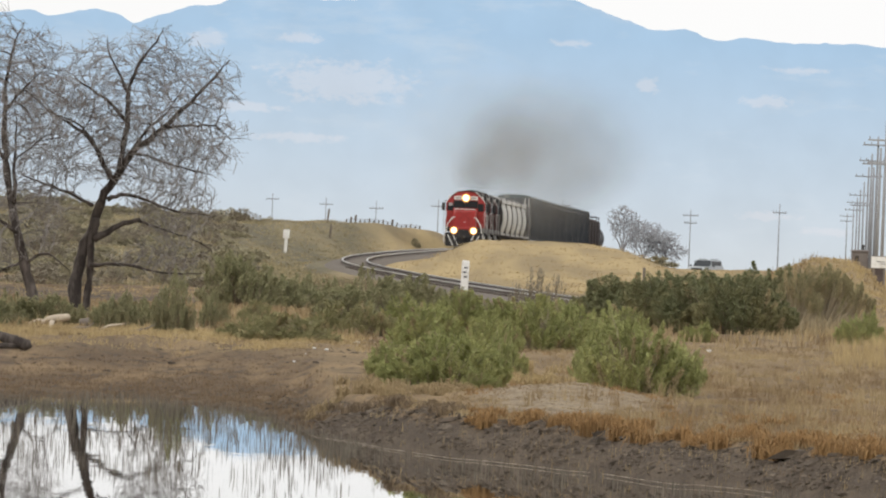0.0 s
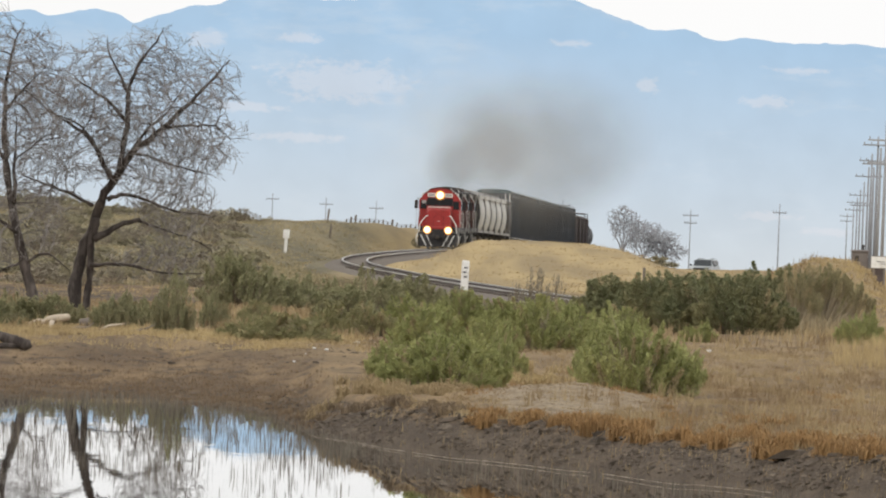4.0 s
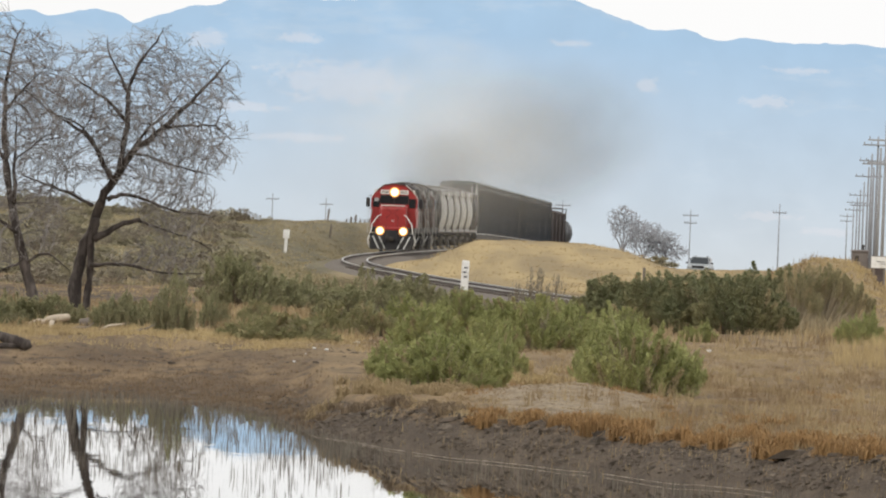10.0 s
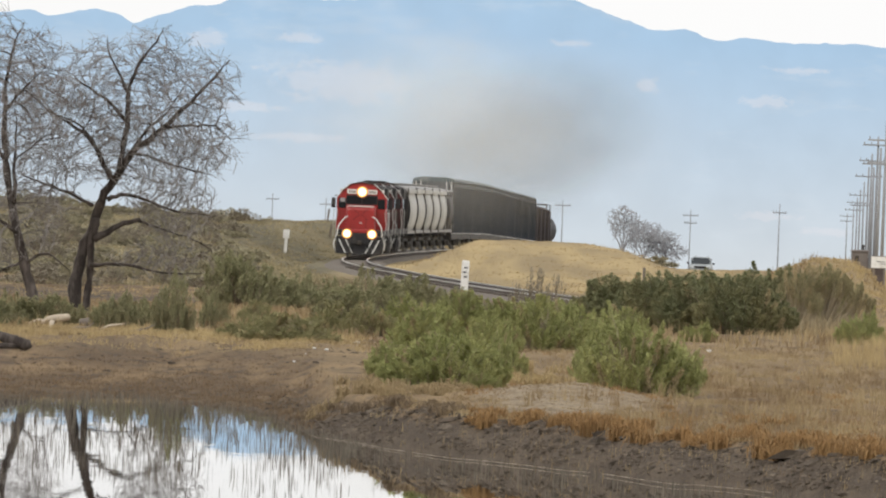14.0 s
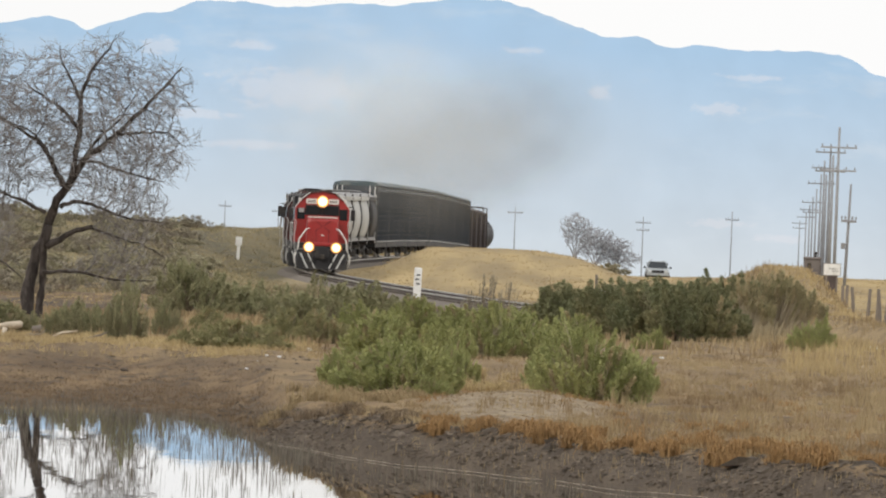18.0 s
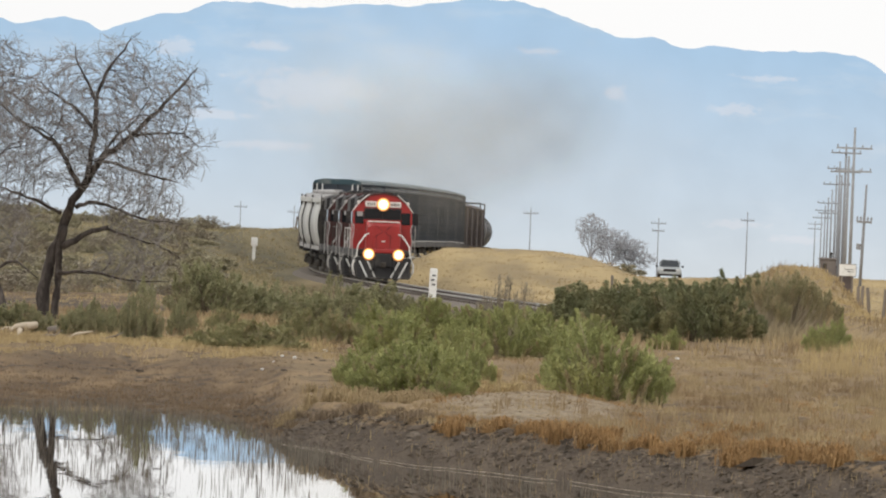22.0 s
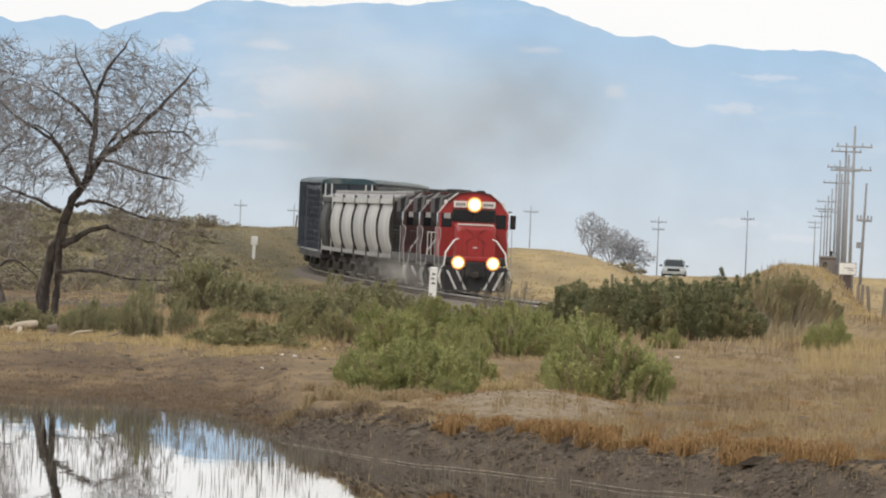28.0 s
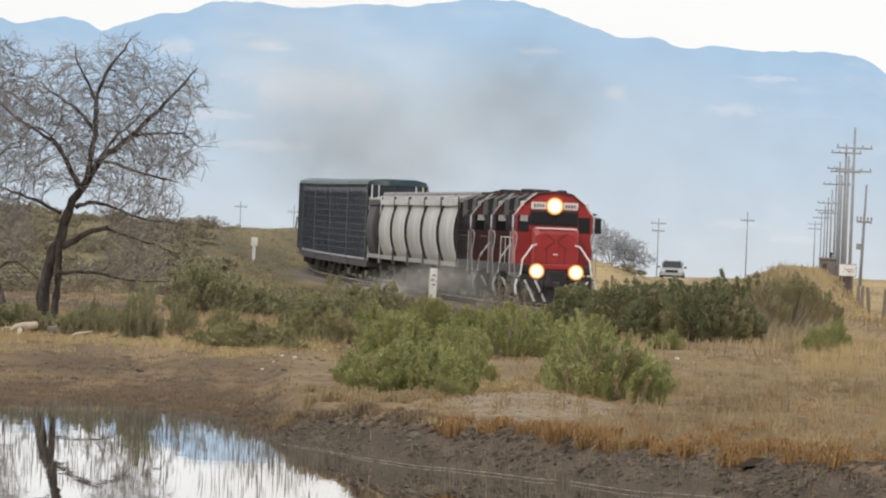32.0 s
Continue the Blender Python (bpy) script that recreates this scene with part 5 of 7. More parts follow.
def locomotive(lead=True):
    car = thing("locomotive", pose(0, 0, 0), "red and black diesel freight locomotive with lit headlamps" if lead else "grimy dark diesel locomotive with unlit lamps", "locomotive", "locomotives of the train")
    M_RED, M_LAMP, M_WHITE_TRIM = (PAINT_RED, LAMP_LIT, BRIGHT_TRIM) if lead else (M_MAROON, M_LAMP_OFF, M_DULL_TRIM)
    part("underframe", Geo().box((0, -0.1, 1.5), (2.9, 18.6, 0.34), 0.05).box((0, -0.1, 1.2), (1.2, 17.0, 0.36), 0.04), M_BLACK, car)
    part("fuel_tank", Geo().box((0, -0.2, 0.72), (2.5, 4.6, 0.85), 0.2), M_BLACK, car)
    add_truck(car, 6.2, 3, 1.75)
    add_truck(car, -6.3, 3, 1.75)
    add_couplers(car, 10.0)
    # short nose with chamfered edges
    nose = [[(-0.9, y, z0), (0.9, y, z0), (0.9 * k, y, z1 - 0.1), (0.72 * k, y, z1), (-0.72 * k, y, z1), (-0.9 * k, y, z1 - 0.1)]
            for y, z0, z1, k in ((6.1, 1.66, 3.2, 1.0), (8.2, 1.66, 3.17, 1.0), (8.42, 1.66, 3.08, 0.96), (8.5, 1.7, 2.9, 0.9))]
    nz = part("nose", Geo().sections(nose), M_RED, car, "red short nose")
    part("nose_stripe", Geo().box((0, 8.44, 3.13), (1.66, 0.1, 0.055), 0.02), M_WHITE_TRIM, nz, "white trim line")
    part("nose_door", Geo().box((0.22, 8.5, 2.3), (0.7, 0.05, 1.15), 0.02), M_RED, nz)
    part("nose_badge", Geo().box((0, 8.54, 2.1), (0.2, 0.03, 0.05), 0.01), M_WHITE_TRIM, nz)
    emblem = Geo()
    for a in (-1, 1):
        for b in (-1, 1):
            emblem.sections([[(a * (0.03 + q), 8.53, 2.62 + b * (0.02 + p)), (a * (0.09 + q), 8.53, 2.62 + b * (0.02 + p)), (a * (0.09 + q), 8.55, 2.62 + b * (0.02 + p)), (a * (0.03 + q), 8.55, 2.62 + b * (0.02 + p))] for q, p in ((0, 0), (0.4, 0.32))])
    part("nose_emblem", emblem, M_EMBLEM, nz, "dark crossed emblem")
    for a in (-1, 1):
        part("nose_seam", Geo().box((0.36 * a, 8.51, 2.05), (0.025, 0.03, 0.8)), M_MAROON, nz)
    # cab with sloping roof shoulders
    prof = [(-1.55, 1.67), (1.55, 1.67), (1.55, 3.62), (1.2, 4.12), (0.72, 4.5), (0.0, 4.6), (-0.72, 4.5), (-1.2, 4.12), (-1.55, 3.62)]
    cab = part("cab", Geo().loft(prof, 3.7, 6.2), M_RED, car, "red cab with sloping roof shoulders")
    roof = [(1.28, 4.1), (0.76, 4.53), (0.0, 4.63), (-0.76, 4.53), (-1.28, 4.1), (-1.2, 4.06), (-0.7, 4.46), (0, 4.56), (0.7, 4.46), (1.2, 4.06)]
    part("cab_roof", Geo().loft(roof, 3.6, 6.28), M_MAROON, cab, "grimy dark roof edge")
    for s in (-1, 1):
        part("windshield", Geo().box((0.48 * s, 6.24, 3.53), (0.88, 0.04, 0.46), 0.015), M_GLASS, cab)
        part("side_front_window", Geo().box((1.22 * s, 6.22, 3.3), (0.46, 0.04, 0.62), 0.02), M_GLASS, cab)
        part("side_window", Geo().box((1.56 * s, 4.9, 3.3), (0.04, 1.7, 0.62), 0.015), M_GLASS, cab)
        part("number_board", Geo().box((0.62 * s, 6.26, 4.03), (0.64, 0.12, 0.29), 0.03), M_WHITE_TRIM, cab, "white number board")
        digits = Geo()
        for k in range(4):
            digits.box((0.63 * s + 0.11 * (k - 1.5), 6.325, 4.03), (0.06, 0.01, 0.13))
        part("number_bars", digits, M_INK, cab)
        part("mirror", Geo().box((1.78 * s, 5.75, 3.3), (0.26, 0.06, 0.62), 0.02), M_BLACK, cab)
        part("roof_edge_stripe", rail_line([(0.74 * s, 6.3, 4.53), (1.24 * s, 6.3, 4.12), (1.58 * s, 6.26, 3.64)], 0.026), M_WHITE_TRIM, cab, "white trim line")
        part("class_lamp", Geo().box((1.3 * s, 6.3, 4.1), (0.14, 0.08, 0.2), 0.03), M_WHITE_TRIM, cab, "white marker lamp")
        part("awning", Geo().box((1.63 * s, 4.9, 3.75), (0.2, 1.9, 0.06), 0.02), M_BLACK, cab)
    part("windshield_surround", Geo().box((0, 6.21, 3.52), (1.96, 0.04, 0.58), 0.015), M_BLACK, cab, "black band round the windshields")
    # pale panel set on the side window in place of its reflection
    part("sun_blind", Geo().box((1.2, 6.25, 3.5), (0.3, 0.02, 0.24), 0.008), M_HOPPER_DARK, cab, "pale panel for the glint on the side window")
    hl = part("headlamp_housing", Geo().box((0, 6.26, 4.03), (0.62, 0.14, 0.3), 0.04), M_BLACK, cab)
    # disc larger than the lens, to hold the painted halo
    part("headlamp", disc(6.3, 6.38, 0.0, 4.03, 0.36, 20), M_LAMP, hl, "lit twin headlamp")
    # long hood, fans and stack
    hood = part("long_hood", Geo().loft([(-0.92, 1.66), (0.92, 1.66), (0.92, 3.9), (0.72, 4.2), (-0.72, 4.2), (-0.92, 3.9)], -9.0, 3.68), M_BLACK, car, "dark grimy engine hood")
    part("radiator_flare", Geo().sections([[(-0.93, y, 3.1), (0.93, y, 3.1), (1.35, y, 3.55), (1.35, y, 4.25), (0.9, y, 4.45), (-0.9, y, 4.45), (-1.35, y, 4.25), (-1.35, y, 3.55)] for y in (-8.6, -4.2)]), M_BLACK, hood)
    part("dynamic_brake_housing", Geo().sections([[(-0.95, y, 3.5), (0.95, y, 3.5), (1.25, y, 3.8), (1.2, y, 4.3), (0.8, y, 4.5), (-0.8, y, 4.5), (-1.2, y, 4.3), (-1.25, y, 3.8)] for y in (-2.2, 1.2)]), M_BLACK, hood)
    for y in (-7.7, -6.4, -5.1):
        part("radiator_fan", Geo().tube([(0, y, 4.44), (0, y, 4.62)], 0.58, 16), M_STEEL, hood)
    for y in (-1.2, 0.2):
        part("brake_fan", Geo().tube([(0, y, 4.49), (0, y, 4.64)], 0.5, 16), M_STEEL, hood)
    part("exhaust_stack", Geo().box((0, -3.1, 4.35), (0.5, 0.9, 0.7), 0.06), M_BLACK, hood)
    if not lead:
        part("air_conditioner", Geo().box((0, 5.0, 4.66), (0.8, 1.0, 0.16), 0.05), M_BLACK, cab)
    horn = Geo()
    for k in range(3):
        horn.tube([(-0.5 + 0.12 * k, 3.2, 4.6), (-0.5 + 0.12 * k, 3.7 + 0.1 * k, 4.6)], [0.03, 0.09], 8)
    part("horn", horn.box((-0.38, 3.2, 4.45), (0.4, 0.1, 0.3), 0.02), M_STEEL, car)
    for k in range(9):
        for s in (-1, 1):
            part("hood_door", Geo().box((0.935 * s, 2.6 - 1.15 * k, 2.7), (0.03, 1.02, 1.7), 0.01), M_BLACK, hood)
    # pale handrails along the walkways
    for s in (-1, 1):
        g = Geo().tube([(1.42 * s, 3.4, 2.72), (1.42 * s, -9.0, 2.72)], 0.02, 6)
        for k in range(4):
            y = 3.4 - 12.4 * k / 3
            g.tube([(1.42 * s, y, 1.66), (1.42 * s, y, 2.72)], 0.02, 6)
        part("side_handrail", g, M_WHITE_TRIM if lead else M_STEEL, car, "white handrail" if lead else "grimy handrail")
        part("cab_grab_rail", rail_line([(1.52 * s, 6.9, 1.0), (1.54 * s, 6.85, 1.6), (1.57 * s, 6.8, 2.1), (1.5 * s, 6.7, 2.5), (1.48 * s, 6.6, 2.8), (1.53 * s, 6.45, 2.95), (1.62 * s, 6.35, 2.98)], 0.022), M_DULL_TRIM, car, "white grab rail")
        part("front_handrail", rail_line([(0.78 * s, 8.55, 2.48), (0.95 * s, 9.0, 2.42), (1.34 * s, 9.3, 1.86), (1.42 * s, 9.35, 1.2)], 0.04), M_WHITE_TRIM, car, "white front handrail")
        part("cab_stanchion", rail_line([(1.72 * s, 6.5, 1.2), (1.72 * s, 6.5, 2.95)], 0.02), M_DULL_TRIM, car, "white upright stanchion")
        part("step_guard", rail_line([(1.42 * s, 9.1, 0.28), (1.56 * s, 9.15, 0.55), (1.58 * s, 9.15, 0.85), (1.45 * s, 9.1, 1.2)], 0.06), M_WHITE_TRIM, car, "pale curved step edge")
        st = Geo()
        for k in range(3):
            st.box((1.38 * s, 8.9, 0.42 + 0.36 * k), (0.3, 0.7, 0.05), 0.01)
        st.box((1.22 * s, 8.9, 0.9), (0.03, 0.8, 1.1), 0.01)
        part("step_well", st, M_BLACK, car)
        for k in range(2):
            st = Geo().sections([[((x0 + 0.42 * k) * s, 9.665 - 0.004 * k, z0), ((x0 + 0.1 + 0.42 * k) * s, 9.665 - 0.004 * k, z0), ((x0 + 0.1 + 0.42 * k) * s, 9.72 - 0.004 * k, z0), ((x0 + 0.42 * k) * s, 9.72 - 0.004 * k, z0)] for x0, z0 in ((0.36, 0.22), (0.78, 1.06))])
            part("pilot_stripe", st, M_HOPPER, car, "white hazard stripe")
        dl = part("ditch_lamp_housing", Geo().box((0.78 * s, 9.45, 1.42), (0.42, 0.3, 0.4), 0.06), M_BLACK, car)
        # oversize disc again, its outer ring being the glow
        part("ditch_lamp", disc(9.58, 9.66, 0.78 * s, 1.42, 0.32, 20), M_LAMP, dl, "lit ditch lamp")
    # pilot with plough
    plough = [[(-1.45, 9.3, 0.2), (1.45, 9.3, 0.2), (1.45, 9.3, 1.25), (-1.45, 9.3, 1.25)], [(-1.3, 9.66, 0.16), (1.3, 9.66, 0.16), (1.4, 9.6, 1.25), (-1.4, 9.6, 1.25)]]
    part("pilot_plough", Geo().sections(plough), M_BLACK, car, "black pilot plough")
    part("anticlimber", Geo().box((0, 9.45, 1.24), (1.1, 0.4, 0.2), 0.05), M_BLACK, car)
    part("front_panel", Geo().box((0, 9.4, 1.6), (1.12, 0.36, 0.22), 0.05), M_RED, car, "red panel between the lamps")
    part("coupler_pocket", Geo().box((0, 9.62, 1.12), (0.84, 0.2, 0.7), 0.05), M_BLACK, car, "black coupler pocket")
    for k in (-0.55, -0.4, 0.4, 0.55):
        part("brake_hose", Geo().tube([(k, 9.68, 1.1), (k, 9.8, 0.8), (k * 1.1, 9.75, 0.45)], 0.03, 6), M_BLACK, car)
    return car


def covered_hopper(dark=False):
    car = thing("covered_hopper", pose(0, 0, 0), "grimy black covered hopper wagon with pale ladders" if dark else "dusty white curved-sided covered hopper wagon", "freight wagon", "" if dark else "white covered hoppers")
    M_HOPPER, M_STEEL = (M_BLACK, PALE_STEEL) if dark else (WHITE_STEEL, DARK_STEEL)

    def ring(y, z0, z1, k):
        pts = []
        for i in range(9):
            u = i / 8
            z = z0 + (z1 - z0) * u
            pts.append(((1.2 + 0.4 * math.sin(math.pi * min(1, u * 0.93 + 0.04)) ** 0.8) * k, y, z))
        return [(-x, yy, z) for x, yy, z in pts[::-1]] + pts

    body = part("body", Geo().sections([ring(-7.75, 1.45, 4.2, 1), ring(7.75, 1.45, 4.2, 1)]), M_HOPPER, car, "curved side sheets", True)
    part("roof", Geo().loft([(-1.5, 4.14), (1.5, 4.14), (1.42, 4.3), (0.7, 4.5), (-0.7, 4.5), (-1.42, 4.3)], -8.1, 8.1), M_HOPPER_DARK, car, "grey roof sheet")
    part("roof_walk", Geo().box((0, 0, 4.62), (0.8, 16.2, 0.06), 0.01), M_HOPPER_DARK, car)
    for k in range(5):
        part("roof_hatch", Geo().box((0.55, -6 + 3 * k, 4.56), (0.5, 1.6, 0.16), 0.05), M_HOPPER_DARK, car)
    for s in (-1, 1):
        part("eave", Geo().box((1.42 * s, 0, 4.12), (0.2, 15.5, 0.26), 0.04), M_HOPPER, car)
        part("side_sill", Geo().box((1.4 * s, 0, 1.42), (0.14, 15.5, 0.2), 0.03), M_HOPPER_DARK, car)
        part("slope_sheet", Geo().sections([[(-1.3, s * 8.0, 3.9), (1.3, s * 8.0, 3.9), (1.3, s * 7.9, 4.1), (-1.3, s * 7.9, 4.1)], [(-1.2, s * 7.3, 1.35), (1.2, s * 7.3, 1.35), (1.2, s * 7.21, 1.45), (-1.2, s * 7.21, 1.45)]]), M_BLACK, car, "dark sloping end sheet")
        part("end_bulkhead", Geo().sections([ring(s * 7.755, 1.43, 4.22, 1.012), ring(s * 7.95, 1.43, 4.22, 1.012)]), M_BLACK, car, "dark end bulkhead")
        part("end_platform", Geo().box((0, s * 7.9, 1.2), (2.9, 1.2, 0.22), 0.03), M_BLACK, car)
        for q in (-1, 1):
            lad = Geo()
            for x in (1.05, 1.45):
                lad.tube([(x * q, s * 8.25, 1.1), (x * q, s * 8.25, 4.4)], 0.03, 5)
            for k in range(8):
                lad.tube([(1.05 * q, s * 8.25, 1.4 + 0.38 * k), (1.45 * q, s * 8.25, 1.4 + 0.38 * k)], 0.02, 5)
            part("end_ladder", lad, M_STEEL, car)
        for q in (-0.9, 0.9):
            part("corner_post", Geo().box((q, s * 8.1, 2.8), (0.12, 0.12, 3.0), 0.01), M_BLACK, car)
    for k in range(3):
        part("outlet", Geo().sections([[(-1.1, -4.6 + 4.6 * k - 1.6, 1.4), (1.1, -4.6 + 4.6 * k - 1.6, 1.4), (1.1, -4.6 + 4.6 * k + 1.6, 1.4), (-1.1, -4.6 + 4.6 * k + 1.6, 1.4)],
                                       [(-0.5, -4.6 + 4.6 * k - 0.4, 0.5), (0.5, -4.6 + 4.6 * k - 0.4, 0.5), (0.5, -4.6 + 4.6 * k + 0.4, 0.5), (-0.5, -4.6 + 4.6 * k + 0.4, 0.5)]]), M_BLACK, car, "dark hopper outlet")
    add_truck(car, 6.8)
    add_truck(car, -6.8)
    add_couplers(car, 9.1)
    return car


RACK_PANEL = Geo().box((0, 0, 0), (0.07, 2.0, 3.66), 0.02).mesh("side_panel")
RACK_POST = Geo().box((0, 0, 0), (0.1, 0.13, 3.9), 0.01).mesh("side_post")
_g, _h = Geo(), Geo()
for _j in range(10):
    _g.box((0, 0, -1.5 + 0.33 * _j), (0.05, 1.0, 0.085))
for _j in range(3):
    _h.box((0, -0.6 + 0.6 * _j, 1.62), (0.05, 0.34, 0.2))
RACK_SLOTS, RACK_VENTS = _g.mesh("slotted_strip"), _h.mesh("vent_strip")


def autorack():
    car = thing("autorack_wagon", pose(0, 0, 0), "tall dark enclosed car-carrying wagon with panelled sides", "freight wagon", "dark car-carrying wagons")
    part("frame", Geo().box((0, 0, 1.0), (2.9, 27.2, 0.4), 0.04), M_BLACK, car)
    part("rack_core", Geo().box((0, 0, 3.16), (2.86, 26.9, 3.9), 0.05), M_RACK, car, "dark enclosed rack body")
    part("roof", Geo().loft([(-1.52, 5.0), (1.52, 5.0), (1.48, 5.2), (0.9, 5.33), (-0.9, 5.33), (-1.48, 5.2)], -13.6, 13.6), M_RACK_ROOF, car, "blue-green roof sheet")
    for s in (-1, 1):
        part("sill_line", Geo().box((1.5 * s, 0, 1.22), (0.1, 27.0, 0.09), 0.02), M_RACK_LINE, car, "pale lower sill")
        for k in range(12):
            p = part("side_panel", RACK_PANEL, M_RACK, car)
            p.location = (1.475 * s, -12.2 + 2.22 * k, 3.15)
            if k % 2:
                q = tagged(part("slotted_strip", RACK_SLOTS, M_SLOT, p), "rows of pale panel slots", kind="stuff")
                q.location = (0.04 * s, 0, 0)
            q = tagged(part("vent_strip", RACK_VENTS, M_SLOT, p), "pale vents under the roof", kind="stuff")
            q.location = (0.04 * s, 0, 0)
        for k in range(13):
            p = part("side_post", RACK_POST, M_RACK, car)
            p.location = (1.52 * s, -13.31 + 2.22 * k, 3.1)
        for e in (-1, 1):
            part("end_door", Geo().box((0.71 * s, e * 13.5, 3.1), (1.38, 0.09, 3.8), 0.03), M_RACK, car, "dark end door")
            part("corner_post", Geo().box((1.53 * s, e * 13.52, 3.1), (0.08, 0.16, 3.9), 0.01), M_TANK, car, "worn grey corner post")
            part("end_ladder", Geo().tube([(1.3 * s, e * 13.62, 1.2), (1.3 * s, e * 13.62, 5.0)], 0.04, 5).tube([(0.95 * s, e * 13.62, 1.2), (0.95 * s, e * 13.62, 5.0)], 0.04, 5), M_RACK_LINE, car)
    add_truck(car, 9.9)
    add_truck(car, -9.9)
    add_couplers(car, 14.0)
    return car


def boxcar():
    car = thing("boxcar", pose(0, 0, 0), "rust-red steel boxcar with ribbed sides", "freight wagon", "rust-red boxcars")
    part("body", Geo().loft([(-1.45, 1.05), (1.45, 1.05), (1.45, 4.4), (0.9, 4.62), (-0.9, 4.62), (-1.45, 4.4)], -8.3, 8.3), M_BOXCAR, car)
    for s in (-1, 1):
        for k in range(14):
            if k not in (6, 7):
                part("side_rib", Geo().box((1.48 * s, -8.0 + 1.23 * k, 2.7), (0.09, 0.1, 3.2), 0.01), M_BOXCAR, car)
        part("sliding_door", Geo().box((1.49 * s, 0, 2.65), (0.1, 2.6, 3.0), 0.03), M_BOXCAR, car)
        lad = Geo().tube([(1.1 * s, 8.36, 1.0), (1.1 * s, 8.36, 4.4)], 0.03, 5).tube([(0.7 * s, 8.36, 1.0), (0.7 * s, 8.36, 4.4)], 0.03, 5)
        for k in range(9):
            lad.tube([(0.7 * s, 8.36, 1.2 + 0.36 * k), (1.1 * s, 8.36, 1.2 + 0.36 * k)], 0.02, 5)
        part("ladder", lad, M_STEEL, car)
    part("underframe", Geo().box((0, 0, 0.9), (2.4, 16.8, 0.3), 0.03), M_STEEL, car)
    add_truck(car, 6.2)
    add_truck(car, -6.2)
    add_couplers(car, 9.0)
    return car


def tank_wagon():
    car = thing("tank_wagon", pose(0, 0, 0), "dark grey tank wagon with a railed dome platform", "freight wagon", "tank wagons")
    n = 20
    rows = []
    for y, r in ((-7.6, 0.3), (-7.5, 0.9), (-7.2, 1.3), (-6.8, 1.5), (6.8, 1.5), (7.2, 1.3), (7.5, 0.9), (7.6, 0.3)):
        rows.append([(r * math.cos(2 * math.pi * i / n), y, 2.55 + r * math.sin(2 * math.pi * i / n)) for i in range(n)])
    tank = part("tank", Geo().sections(rows), M_TANK, car, "dark grey cylindrical tank", True)
    for y in (-5, -2.5, 2.5, 5):
        part("tank_band", Geo().tube([(0, y - 0.06, 2.55), (0, y + 0.06, 2.55)], 1.53, 24), M_TANK, tank)
    part("dome", Geo().tube([(0, 0, 3.9), (0, 0, 4.35)], 0.55, 16), M_TANK, tank)
    g = Geo()
    for x in (-0.9, 0.9):
        for y in (-1, 1):
            g.tube([(x, y, 4.0), (x, y, 5.0)], 0.035, 5)
        g.tube([(x, -1, 5.0), (x, 1, 5.0)], 0.035, 5).tube([(x, -1, 4.5), (x, 1, 4.5)], 0.03, 5)
    for y in (-1, 1):
        g.tube([(-0.9, y, 5.0), (0.9, y, 5.0)], 0.035, 5)
    part("platform_rail", g.box((0, 0, 4.02), (1.9, 2.1, 0.06)), M_STEEL, car)
    part("underframe", Geo().box((0, 0, 0.95), (1.6, 15.6, 0.3), 0.03), M_STEEL, car)
    for s in (-1, 1):
        part("end_sill", Geo().box((0, 7.7 * s, 1.05), (2.8, 0.3, 0.3), 0.03), M_STEEL, car)
    add_truck(car, 5.8)
    add_truck(car, -5.8)
    add_couplers(car, 8.2)
    return car


TRAIN = []     # (thing, distance of its middle behind the leading headlamp, half its truck spacing)


def build_train():
    at = -3.65            # the front coupler lies ahead of the headlamp
    far = pose(0, 0, 0)

    def hook(ob, length, bogie):
        nonlocal at
        TRAIN.append((ob, at + length / 2, bogie))
        at += length

    loco = locomotive()
    hook(loco, 20.0, 6.2)
    second = locomotive(False)
    hook(second, 20.0, 6.2)
    hook(copy_thing(second, far), 20.0, 6.2)
    hop = covered_hopper()
    hook(hop, 18.2, 6.8)
    for k in range(4):
        hook(copy_thing(hop, far), 18.2, 6.8)
    last = covered_hopper(True)
    for s in (-1, 1):
        part("end_panel", Geo().box((0, s * 8.5, 1.5), (2.7, 0.1, 0.9), 0.03), M_BOXCAR, last, "rust-red end panel")
    hook(last, 18.2, 6.8)
    rack = autorack()
    hook(rack, 28.0, 9.9)
    for k in range(9):
        hook(copy_thing(rack, far), 28.0, 9.9)
    box = boxcar()
    hook(box, 18.0, 6.2)
    for k in range(3):
        hook(copy_thing(box, far), 18.0, 6.2)
    tank = tank_wagon()
    hook(tank, 16.4, 5.8)
    hook(copy_thing(tank, far), 16.4, 5.8)
    for ob, d, b in TRAIN:
        ob.matrix_basis = on_track(1185 + d, b)


def on_track(y, bogie):
    """The pose of a vehicle whose middle is at distance y, standing on the rails by its two trucks."""
    a = Vector((float(track_x(y - bogie)), y - bogie, float(rail_z(y - bogie))))
    c = Vector((float(track_x(y + bogie)), y + bogie, float(rail_z(y + bogie))))
    d = a - c
    mid = (a + c) / 2
    return pose(*mid, math.degrees(math.atan2(d.z, math.hypot(d.x, d.y))), 0, math.degrees(math.atan2(-d.x, d.y)))


SPEED = 18.5


def move_train():
    for ob, d, b in TRAIN:
        walk(ob, [(t, on_track(1185 - SPEED * t + d, b)) for t in np.linspace(0, 32, 33)])

# ---------------------------------------------------------------- smoke and dust: thin drifting veils
PUFFS = []


